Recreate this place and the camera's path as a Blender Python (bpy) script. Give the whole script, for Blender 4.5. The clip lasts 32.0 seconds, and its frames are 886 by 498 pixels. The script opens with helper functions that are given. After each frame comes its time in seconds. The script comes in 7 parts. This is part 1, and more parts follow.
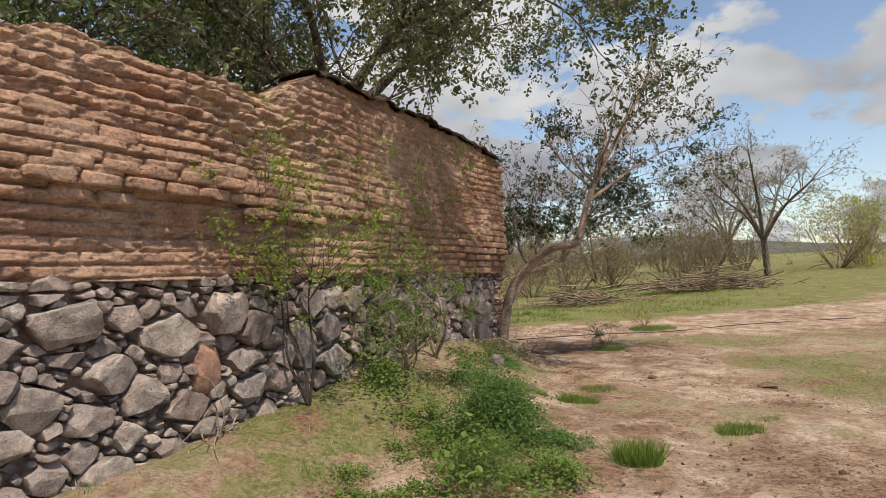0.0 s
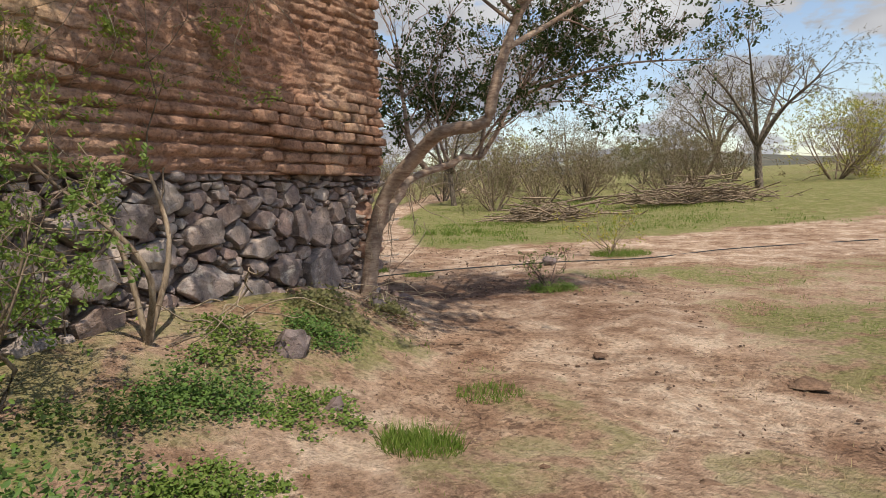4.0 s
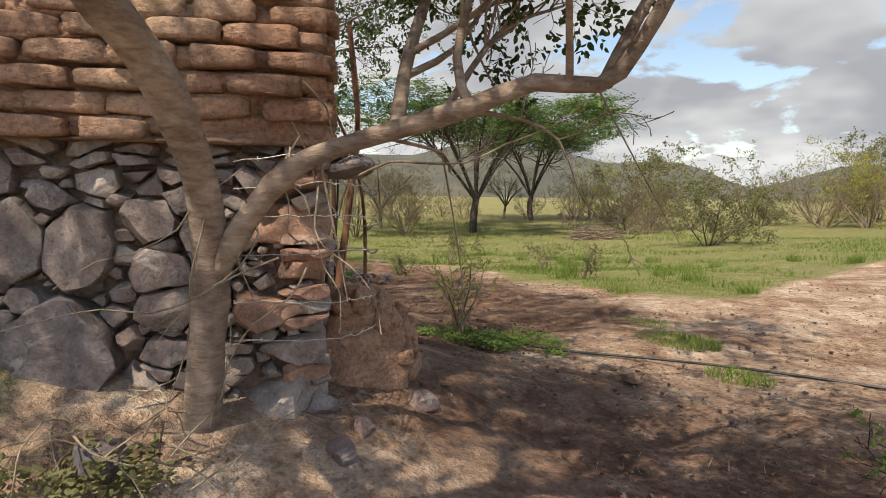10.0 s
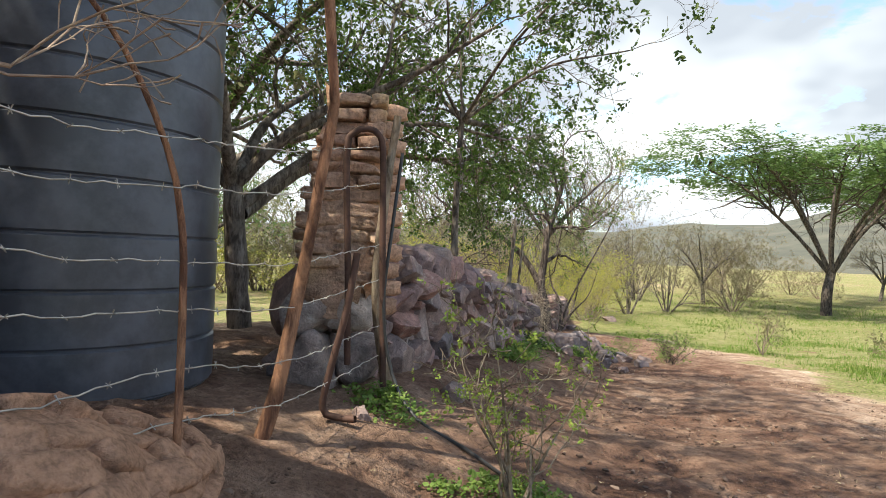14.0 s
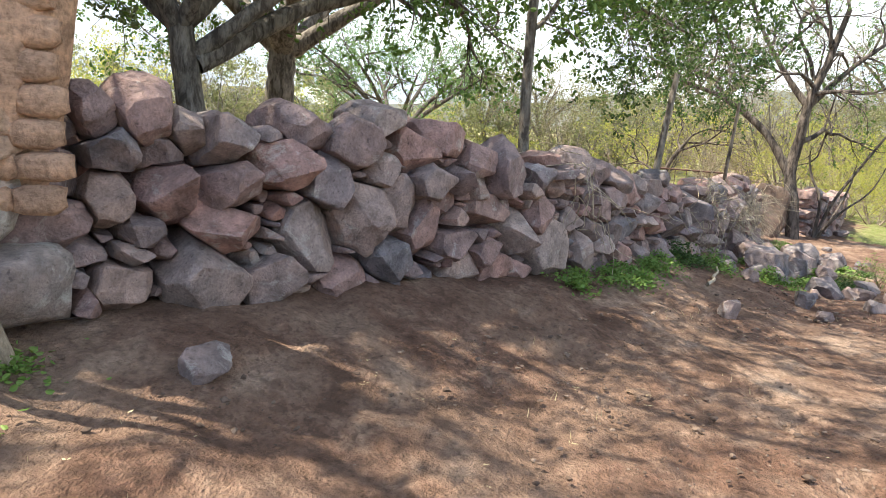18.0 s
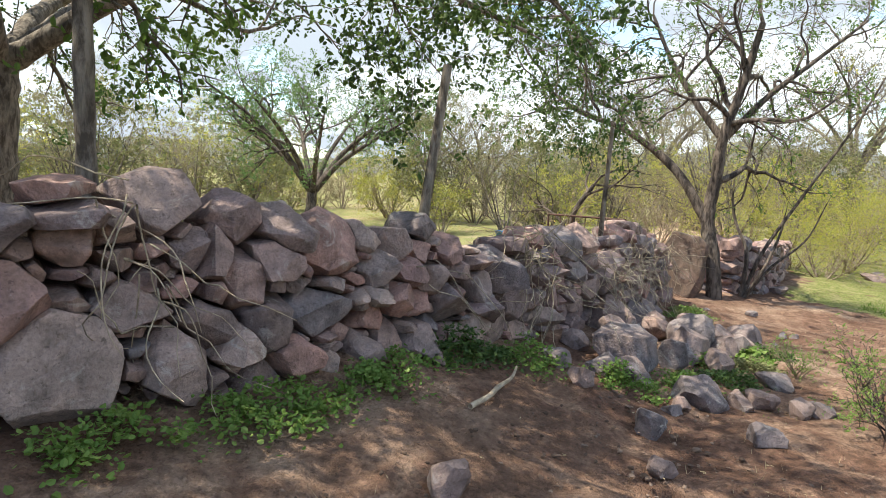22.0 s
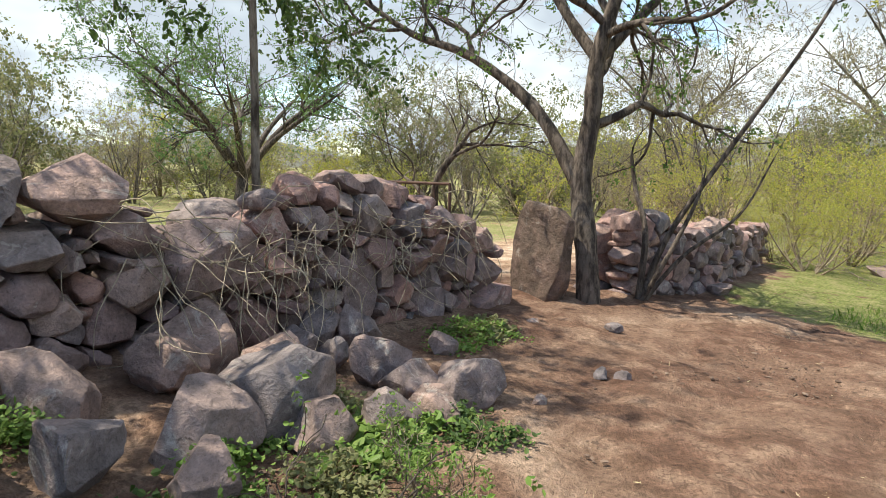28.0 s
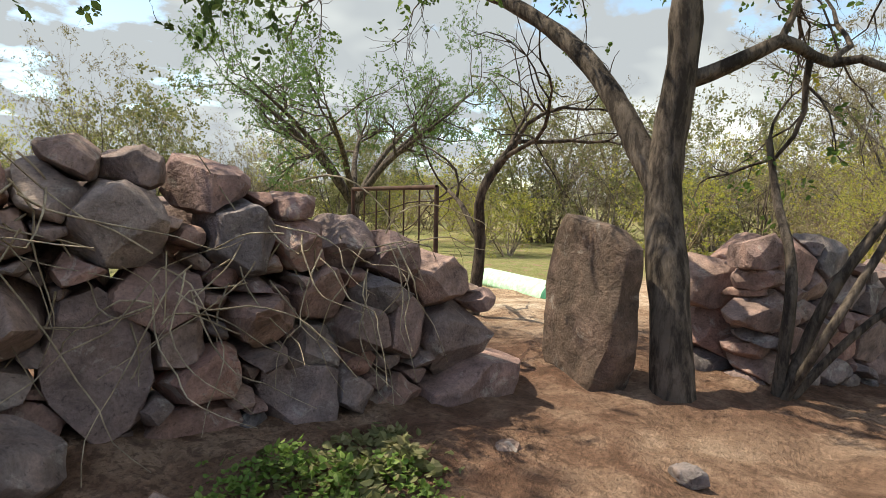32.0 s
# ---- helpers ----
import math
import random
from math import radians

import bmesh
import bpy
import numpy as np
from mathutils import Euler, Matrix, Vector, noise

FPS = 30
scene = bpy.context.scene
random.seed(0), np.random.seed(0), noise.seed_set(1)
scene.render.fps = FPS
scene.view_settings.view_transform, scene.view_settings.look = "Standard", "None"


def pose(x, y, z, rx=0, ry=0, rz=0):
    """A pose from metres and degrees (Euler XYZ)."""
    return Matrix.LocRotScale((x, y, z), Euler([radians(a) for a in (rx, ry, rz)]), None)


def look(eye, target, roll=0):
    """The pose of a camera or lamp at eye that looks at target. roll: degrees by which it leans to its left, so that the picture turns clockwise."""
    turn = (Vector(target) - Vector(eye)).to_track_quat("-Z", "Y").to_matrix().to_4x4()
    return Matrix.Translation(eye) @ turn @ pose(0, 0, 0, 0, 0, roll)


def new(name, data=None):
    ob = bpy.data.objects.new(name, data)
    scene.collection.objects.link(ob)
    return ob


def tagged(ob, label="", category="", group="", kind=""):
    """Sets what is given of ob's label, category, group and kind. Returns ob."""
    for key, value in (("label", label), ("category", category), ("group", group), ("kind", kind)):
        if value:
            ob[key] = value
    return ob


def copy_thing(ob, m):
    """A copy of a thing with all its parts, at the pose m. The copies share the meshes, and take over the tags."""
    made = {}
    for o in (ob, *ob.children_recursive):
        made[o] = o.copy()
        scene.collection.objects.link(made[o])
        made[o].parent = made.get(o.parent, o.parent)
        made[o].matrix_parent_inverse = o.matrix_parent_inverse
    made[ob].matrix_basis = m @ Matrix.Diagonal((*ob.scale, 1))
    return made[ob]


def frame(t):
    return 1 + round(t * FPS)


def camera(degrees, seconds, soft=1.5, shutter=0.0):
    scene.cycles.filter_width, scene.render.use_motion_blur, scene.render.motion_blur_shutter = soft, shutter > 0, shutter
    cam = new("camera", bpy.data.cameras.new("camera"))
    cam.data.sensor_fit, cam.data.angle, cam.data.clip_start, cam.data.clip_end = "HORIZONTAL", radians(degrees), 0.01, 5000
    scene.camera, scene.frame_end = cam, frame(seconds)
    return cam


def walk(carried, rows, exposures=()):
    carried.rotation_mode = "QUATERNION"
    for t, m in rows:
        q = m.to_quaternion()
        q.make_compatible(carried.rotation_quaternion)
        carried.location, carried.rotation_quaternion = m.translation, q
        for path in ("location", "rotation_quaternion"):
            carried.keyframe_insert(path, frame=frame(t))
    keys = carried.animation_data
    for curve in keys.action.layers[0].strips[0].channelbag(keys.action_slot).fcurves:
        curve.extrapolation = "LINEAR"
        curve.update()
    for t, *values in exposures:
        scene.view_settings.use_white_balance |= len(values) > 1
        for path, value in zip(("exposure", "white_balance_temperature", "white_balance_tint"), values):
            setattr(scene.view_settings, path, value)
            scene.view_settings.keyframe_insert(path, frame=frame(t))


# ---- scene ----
import itertools

cam = camera(71.7, 32.0, 0.85)
PATH = [
    (0, (0.000, 0.000, 1.664), (0.001, 1.998, 1.754), -1.7),
    (0.5, (0.304, 0.544, 1.663), (0.305, 2.542, 1.763), -1.6),
    (1, (0.560, 1.153, 1.667), (0.564, 3.151, 1.753), -1.6),
    (1.5, (0.799, 1.698, 1.652), (0.809, 3.698, 1.668), -1.5),
    (2, (1.021, 2.260, 1.607), (1.034, 4.260, 1.591), -1.5),
    (2.5, (1.229, 2.804, 1.609), (1.248, 4.804, 1.583), -1.5),
    (3, (1.372, 3.381, 1.599), (1.406, 5.373, 1.419), -1.4),
    (3.5, (1.595, 3.943, 1.569), (1.630, 5.940, 1.459), -1.4),
    (4, (1.802, 4.554, 1.526), (1.848, 6.543, 1.329), -1.5),
    (4.5, (2.042, 5.113, 1.544), (2.083, 7.109, 1.423), -1.5),
    (6.5, (2.676, 7.377, 1.403), (2.691, 9.376, 1.325), -1.4),
    (7, (2.884, 7.922, 1.405), (2.849, 9.918, 1.283), -1.5),
    (7.5, (3.156, 8.386, 1.402), (2.981, 10.375, 1.291), -1.5),
    (8, (3.380, 8.898, 1.418), (2.952, 10.845, 1.260), -1.0),
    (8.5, (3.604, 9.378, 1.417), (2.867, 11.234, 1.303), -0.6),
    (9, (3.828, 9.858, 1.432), (2.798, 11.565, 1.278), -0.1),
    (9.5, (4.005, 10.321, 1.463), (2.685, 11.820, 1.375), 0.5),
    (10, (4.181, 10.785, 1.463), (2.594, 11.989, 1.282), 0.9),
    (10.5, (4.180, 11.313, 1.471), (2.515, 12.409, 1.312), 1.4),
    (11, (4.067, 11.779, 1.447), (2.301, 12.717, 1.420), 1.6),
    (11.5, (3.970, 12.197, 1.421), (2.094, 12.871, 1.267), 1.7),
    (12, (3.841, 12.646, 1.397), (1.903, 13.136, 1.330), 1.7),
    (12.5, (3.585, 13.063, 1.391), (1.628, 13.475, 1.339), 2.0),
    (13, (3.199, 13.401, 1.354), (1.232, 13.764, 1.349), 2.1),
    (13.5, (2.782, 13.628, 1.312), (0.813, 13.967, 1.209), 2.5),
    (14, (2.348, 13.935, 1.259), (0.359, 14.151, 1.279), 2.2),
    (14.5, (2.011, 14.256, 1.251), (0.013, 14.311, 1.185), 1.9),
    (16.5, (0.735, 15.647, 1.383), (-1.149, 15.017, 1.154), 2.4),
    (17, (0.293, 15.957, 1.333), (-1.551, 15.297, 0.930), 2.5),
    (17.5, (-0.170, 16.324, 1.302), (-2.019, 15.661, 0.926), 2.5),
    (18, (-0.680, 16.594, 1.243), (-2.528, 15.945, 0.840), 2.6),
    (18.5, (-1.198, 16.895, 1.170), (-3.056, 16.235, 0.835), 2.2),
    (19, (-1.659, 17.196, 1.164), (-3.515, 16.529, 0.833), 2.2),
    (19.5, (-2.076, 17.512, 1.165), (-3.936, 16.834, 0.878), 1.9),
    (20, (-2.496, 17.697, 1.139), (-4.334, 17.045, 0.695), 2.4),
    (20.5, (-3.021, 17.816, 1.082), (-4.892, 17.247, 0.662), 2.6),
    (21, (-3.525, 17.888, 1.117), (-5.421, 17.286, 0.907), 2.5),
    (21.5, (-3.944, 18.006, 1.133), (-5.841, 17.399, 0.954), 2.4),
    (22, (-4.419, 18.223, 1.073), (-6.311, 17.620, 0.838), 2.1),
    (22.5, (-4.886, 18.410, 1.027), (-6.780, 17.822, 0.765), 2.0),
    (23, (-5.316, 18.642, 0.957), (-7.223, 18.066, 0.786), 1.8),
    (23.5, (-5.738, 18.845, 0.902), (-7.644, 18.277, 0.693), 1.9),
    (24, (-6.195, 19.099, 0.862), (-8.100, 18.552, 0.595), 1.6),
    (24.5, (-6.594, 19.325, 0.826), (-8.503, 18.775, 0.590), 1.6),
    (25, (-6.977, 19.556, 0.776), (-8.885, 19.011, 0.523), 1.5),
    (25.5, (-7.420, 19.767, 0.734), (-9.328, 19.222, 0.481), 1.6),
    (26, (-7.861, 20.010, 0.726), (-9.757, 19.490, 0.360), 1.7),
    (26.5, (-8.256, 20.288, 0.648), (-10.166, 19.783, 0.334), 1.6),
    (28.5, (-9.951, 21.109, 0.456), (-11.773, 20.321, 0.213), 1.5),
    (29, (-10.349, 21.140, 0.404), (-12.170, 20.351, 0.162), 1.6),
    (29.5, (-10.880, 21.124, 0.368), (-12.702, 20.352, 0.077), 1.6),
    (30, (-11.382, 21.070, 0.331), (-13.184, 20.205, 0.239), 1.5),
    (30.5, (-11.847, 21.043, 0.316), (-13.612, 20.112, 0.173), 1.6),
    (31, (-12.291, 21.008, 0.286), (-13.950, 19.894, 0.195), 1.3),
    (31.5, (-12.739, 21.037, 0.245), (-14.321, 19.831, 0.039), 1.3),
    (32, (-13.221, 21.120, 0.206), (-14.802, 19.904, 0.058), 1.2),
]
walk(cam, [(t, look(eye, target, roll)) for t, eye, target, roll in PATH], [(0, 0.25, 7200, 12), (4, 0.3, 7200, 13), (7, 0.4, 7400, 13), (10, 0.55, 7400, 11), (12, 1.12, 7200, 8), (13, 1.25, 7100, 4), (14, 1.35, 6900, 6), (17, 1.98, 6610, 5), (18, 1.95, 6710, 4), (20, 1.8, 6650, 1), (22, 1.5, 6760, 4), (24, 1.45, 6810, 5), (26, 1.36, 6760, 3), (29, 1.1, 6780, 3), (30, 0.84, 6900, 2), (31, 0.84, 7320, 4), (32, 1.0, 7420, 4)])

# ---- sky, sun ----
SUN_ELEV, SUN_AZ = radians(60), radians(156)      # azimuth from +y, clockwise
world = bpy.data.worlds.new("sky")
scene.world = world
world.use_nodes = True
wn = world.node_tree
wn.nodes.clear()


def wnode(kind, **vals):
    n = wn.nodes.new(kind)
    for k, v in vals.items():
        n.inputs[k].default_value = v
    return n


w_out = wnode("ShaderNodeOutputWorld")
w_sky = wnode("ShaderNodeTexSky")
w_sky.sky_type, w_sky.sun_disc, w_sky.sun_elevation, w_sky.sun_rotation = "NISHITA", False, SUN_ELEV, SUN_AZ
w_sky.air_density, w_sky.dust_density, w_sky.ozone_density = 1.0, 0.6, 1.6
w_bg = wnode("ShaderNodeBackground", Strength=0.14)
wn.links.new(w_sky.outputs[0], w_bg.inputs["Color"])
# broken cumulus: noise on a flat cloud deck
w_co = wnode("ShaderNodeTexCoord")
w_sep = wnode("ShaderNodeSeparateXYZ")
wn.links.new(w_co.outputs["Generated"], w_sep.inputs[0])
w_add = wnode("ShaderNodeMath")
w_add.operation = "ADD"
w_add.inputs[1].default_value = 0.30
wn.links.new(w_sep.outputs["Z"], w_add.inputs[0])
w_max = wnode("ShaderNodeMath")
w_max.operation = "MAXIMUM"
w_max.inputs[1].default_value = 0.05
wn.links.new(w_add.outputs[0], w_max.inputs[0])
w_div = wnode("ShaderNodeVectorMath")
w_div.operation = "DIVIDE"
w_comb = wnode("ShaderNodeCombineXYZ")
for k in range(3):
    wn.links.new(w_max.outputs[0], w_comb.inputs[k])
wn.links.new(w_co.outputs["Generated"], w_div.inputs[0])
wn.links.new(w_comb.outputs[0], w_div.inputs[1])
w_noise = wnode("ShaderNodeTexNoise", Scale=2.4, Detail=9.0, Roughness=0.55, Distortion=0.2)
wn.links.new(w_div.outputs[0], w_noise.inputs["Vector"])
w_ramp = wnode("ShaderNodeValToRGB")
w_ramp.color_ramp.elements[0].position, w_ramp.color_ramp.elements[1].position = 0.455, 0.50
# more cloud towards the west
w_west = wnode("ShaderNodeMath")
w_west.operation = "MULTIPLY_ADD"
w_west.inputs[1].default_value = -0.085
wn.links.new(w_sep.outputs["X"], w_west.inputs[0])
wn.links.new(w_noise.outputs[0], w_west.inputs[2])
wn.links.new(w_west.outputs[0], w_ramp.inputs[0])
w_shade = wnode("ShaderNodeTexNoise", Scale=0.9, Detail=4.0, Roughness=0.6)
wn.links.new(w_div.outputs[0], w_shade.inputs["Vector"])
w_cr = wnode("ShaderNodeValToRGB")
w_cr.color_ramp.elements[0].position, w_cr.color_ramp.elements[1].position = 0.45, 0.66
w_cr.color_ramp.elements[0].color, w_cr.color_ramp.elements[1].color = (0.42, 0.47, 0.56, 1), (0.90, 0.97, 1.05, 1)
wn.links.new(w_shade.outputs[0], w_cr.inputs[0])
w_cloud = wnode("ShaderNodeBackground", Strength=0.66)
wn.links.new(w_cr.outputs[0], w_cloud.inputs["Color"])
w_mix = wnode("ShaderNodeMixShader")
wn.links.new(w_ramp.outputs[0], w_mix.inputs[0])
wn.links.new(w_bg.outputs[0], w_mix.inputs[1])
wn.links.new(w_cloud.outputs[0], w_mix.inputs[2])
wn.links.new(w_mix.outputs[0], w_out.inputs["Surface"])

sun = new("sun", bpy.data.lights.new("sun", "SUN"))
sun.data.energy, sun.data.angle, sun.data.color = 3.6, radians(0.6), (1.0, 0.93, 0.80)
to_sun = Vector((math.sin(SUN_AZ) * math.cos(SUN_ELEV), math.cos(SUN_AZ) * math.cos(SUN_ELEV), math.sin(SUN_ELEV)))
sun.matrix_world = look(tuple(to_sun * 60), (0, 0, 0))

# ---- mesh helpers ----


def mesh_np(name, verts, faces, smooth=True):
    """A mesh from arrays; all faces have the same number of corners."""
    verts, faces = np.asarray(verts, float).reshape(-1, 3), np.asarray(faces, int)
    k = faces.shape[1]
    me = bpy.data.meshes.new(name)
    me.vertices.add(len(verts))
    me.vertices.foreach_set("co", verts.ravel())
    me.loops.add(faces.size)
    me.loops.foreach_set("vertex_index", faces.ravel())
    me.polygons.add(len(faces))
    me.polygons.foreach_set("loop_start", np.arange(0, faces.size, k))
    me.polygons.foreach_set("loop_total", np.full(len(faces), k))
    me.polygons.foreach_set("use_smooth", np.full(len(faces), smooth))
    me.update(calc_edges=True)
    return me


def part(name, data, mat, parent=None, label="", m=None):
    """Links a mesh, or a bmesh, as one object under a thing."""
    if isinstance(data, bmesh.types.BMesh):
        me = bpy.data.meshes.new(name)
        data.to_mesh(me)
        data.free()
        data = me
    if mat is not None and not data.materials:
        data.materials.append(mat)
    ob = new(name, data)
    if parent is not None:
        ob.parent = parent
    if m is not None:
        ob.matrix_basis = m
    if label:
        ob["label"] = label
    return ob


def thing(name, m=None, label="", category="", group="", kind=""):
    ob = new(name)
    ob.empty_display_size = 0.1
    if m is not None:
        ob.matrix_basis = m
    return tagged(ob, label, category, group, kind)


def grid_faces(nu, nv, wrap=False):
    """Quads of a grid of nu by nv points, closed in the first way if asked."""
    i, j = np.meshgrid(np.arange(nu if wrap else nu - 1), np.arange(nv - 1), indexing="ij")
    a, b = i * nv + j, ((i + 1) % nu) * nv + j
    return np.stack([a, b, b + 1, a + 1], -1).reshape(-1, 4)


class Tubes:
    """Collects round limbs, wires and blades into one quad mesh."""

    def __init__(self):
        self.v, self.f, self.n = [], [], 0

    def add(self, pts, radii, sides=6):
        pts = np.asarray(pts, float)
        radii = np.broadcast_to(np.asarray(radii, float), (len(pts),))
        d = np.gradient(pts, axis=0)
        d /= np.linalg.norm(d, axis=1, keepdims=True) + 1e-9
        ref = np.array([0.31, 0.17, 0.93]) if abs(d[:, 2]).mean() < 0.8 else np.array([0.95, 0.2, 0.1])
        x = np.cross(d, ref)
        x /= np.linalg.norm(x, axis=1, keepdims=True) + 1e-9
        y = np.cross(d, x)
        a = np.arange(sides) * 2 * math.pi / sides
        ring = pts[None] + radii[None, :, None] * (np.cos(a)[:, None, None] * x[None] + np.sin(a)[:, None, None] * y[None])
        self.v.append(ring.reshape(-1, 3))
        self.f.append(grid_faces(sides, len(pts), True) + self.n)
        self.n += sides * len(pts)
        return self

    def mesh(self, name):
        return mesh_np(name, np.concatenate(self.v), np.concatenate(self.f))


def smooth_line(pts, step=0.12):
    """A Catmull-Rom line through points, resampled."""
    p = np.asarray(pts, float)
    p = np.vstack([2 * p[0] - p[1], p, 2 * p[-1] - p[-2]])
    out = []
    for k in range(1, len(p) - 2):
        n = max(2, int(np.linalg.norm(p[k + 1] - p[k]) / step))
        for t in np.arange(n) / n:
            a, b, c, e = p[k - 1], p[k], p[k + 1], p[k + 2]
            out.append(0.5 * (2 * b + (c - a) * t + (2 * a - 5 * b + 4 * c - e) * t * t + (3 * b - a - 3 * c + e) * t**3))
    out.append(p[-2])
    return np.array(out)


def sstep(a, b, x):
    k = np.clip((np.asarray(x, float) - a) / (b - a), 0, 1)
    return k * k * (3 - 2 * k)


def ground_z(x, y):
    """Height of the land."""
    x, y = np.asarray(x, float), np.asarray(y, float)
    s = np.logaddexp(0, -2 * x) / 2
    z = -0.09 - 2.6 * np.tanh(0.082 * s / 2.6)
    d = (y - (12.4 - 0.359 * (x - 1.3))) * 0.94
    w = sstep(-13, -8, x) * (1 - sstep(0.2, 2.2, x))
    z = z + w * 0.34 * np.where(d > 0, np.exp(-((d / 1.5) ** 2)), np.exp(-((d / 5) ** 2)))
    c = (x + 1.18) * 0.894 - (y - 7.58) * 0.447
    u = (x + 1.18) * 0.447 + (y - 7.58) * 0.894
    z = z + (0.42 * (1 - sstep(2.0, 5.6, u)) + 0.12 * (1 - sstep(5, 6.5, u))) * np.exp(-((np.maximum(c, 0) / 1.1) ** 2)) * sstep(-12, -8, u) * (0.55 + 0.45 * sstep(-16, -11, x))
    r = np.maximum(np.hypot(x + 5, y - 17) - 15, 0)
    east = np.maximum(x - 6, 0) * sstep(20, 34, y)
    return z + 0.04 * r * r / (r + 5) * np.exp(-r / 260) + 0.05 * east / (1 + east / 60)


def gz(x, y):
    return float(ground_z(x, y))


def lattice(x, y, seed):
    """Smooth value noise in the plane, about -1 to 1."""
    rng = np.random.default_rng(seed)
    t = rng.uniform(-1, 1, (256, 256))
    xi, yi = np.floor(x).astype(int), np.floor(y).astype(int)
    fx, fy = x - xi, y - yi
    fx, fy = fx * fx * (3 - 2 * fx), fy * fy * (3 - 2 * fy)
    g = lambda a, b: t[a % 256, b % 256]
    return (g(xi, yi) * (1 - fx) + g(xi + 1, yi) * fx) * (1 - fy) + (g(xi, yi + 1) * (1 - fx) + g(xi + 1, yi + 1) * fx) * fy


def fbm(x, y, seed, octaves=4, gain=0.5):
    out, a = 0, 1.0
    for k in range(octaves):
        out = out + a * lattice(x * 2**k + 17.3 * k, y * 2**k - 9.1 * k, seed + k)
        a *= gain
    return out


# ---- materials ----


def material(name):
    m = bpy.data.materials.new(name)
    m.use_nodes = True
    nt = m.node_tree
    return m, nt, nt.nodes["Principled BSDF"]


def put(nt, kind, links=None, **vals):
    n = nt.nodes.new(kind)
    for k, v in vals.items():
        n.inputs[k].default_value = v
    for k, s in (links or {}).items():
        nt.links.new(s, n.inputs[k])
    return n


def ramp(nt, fac, stops):
    n = nt.nodes.new("ShaderNodeValToRGB")
    while len(n.color_ramp.elements) < len(stops):
        n.color_ramp.elements.new(0.5)
    for e, (p, c) in zip(n.color_ramp.elements, stops):
        e.position, e.color = p, (*c, 1) if len(c) == 3 else c
    nt.links.new(fac, n.inputs[0])
    return n.outputs[0]


def mixc(nt, fac, a, b, mode="MIX"):
    n = nt.nodes.new("ShaderNodeMix")
    n.data_type, n.blend_type = "RGBA", mode
    for s, v in ((0, fac), (6, a), (7, b)):
        if isinstance(v, bpy.types.NodeSocket):
            nt.links.new(v, n.inputs[s])
        else:
            n.inputs[s].default_value = v if s == 0 else (*v, 1)
    return n.outputs[2]


def grey(v):
    return (v, v, v)


def bump(nt, bsdf, height, strength, distance):
    b = put(nt, "ShaderNodeBump", {"Height": height}, Strength=strength, Distance=distance)
    nt.links.new(b.outputs[0], bsdf.inputs["Normal"])


def noise_of(nt, scale, detail=5.0, rough=0.55, vec=None, distort=0.0):
    if vec is None:
        vec = nt.nodes.new("ShaderNodeTexCoord").outputs["Object"]
    return put(nt, "ShaderNodeTexNoise", {"Vector": vec}, Scale=scale, Detail=detail, Roughness=rough, Distortion=distort).outputs[0]


def stone_material(name, tones, lichen=0.5):
    """Weathered stone: a tone for each piece, mottled, with pale crusts of lichen and fine pits."""
    m, nt, b = material(name)
    rnd = nt.nodes.new("ShaderNodeObjectInfo").outputs["Random"]
    base = ramp(nt, rnd, [(k / (len(tones) - 1), c) for k, c in enumerate(tones)])
    geo = nt.nodes.new("ShaderNodeNewGeometry").outputs["Position"]
    n0 = noise_of(nt, 2.3, 3.0, 0.6, geo)
    n1 = noise_of(nt, 7.0, 7.0, 0.62, geo, 0.3)
    n2 = noise_of(nt, 55.0, 5.0, 0.65, geo)
    base = mixc(nt, ramp(nt, n0, [(0.48, grey(0)), (0.64, grey(0.4))]), base, (0.25, 0.165, 0.14))
    base = mixc(nt, 1.0, base, ramp(nt, n1, [(0.34, grey(0.62)), (0.46, grey(0.92)), (0.54, grey(1.08)), (0.68, (1.5, 1.46, 1.42))]), "MULTIPLY")
    base = mixc(nt, 0.45, base, ramp(nt, n2, [(0.36, grey(0.62)), (0.48, grey(0.98)), (0.64, grey(1.35))]), "MULTIPLY")
    n3 = noise_of(nt, 30.0, 4.0, 0.6, geo, 0.4)
    base = mixc(nt, 0.6, base, ramp(nt, n3, [(0.33, grey(0.35)), (0.38, grey(1.0))]), "MULTIPLY")
    crust = ramp(nt, noise_of(nt, 4.2, 12.0, 0.74, geo, 0.7), [(0.585 - 0.04 * lichen, grey(0)), (0.63, grey(0.8 * lichen))])
    base = mixc(nt, crust, base, (0.52, 0.485, 0.45))
    nt.links.new(base, b.inputs["Base Color"])
    b.inputs["Roughness"].default_value = 0.8
    b.inputs["Specular IOR Level"].default_value = 0.35
    b1 = put(nt, "ShaderNodeBump", {"Height": n1}, Strength=0.8, Distance=0.05)
    b2 = put(nt, "ShaderNodeBump", {"Height": n2, "Normal": b1.outputs[0]}, Strength=0.7, Distance=0.012)
    nt.links.new(b2.outputs[0], b.inputs["Normal"])
    return m


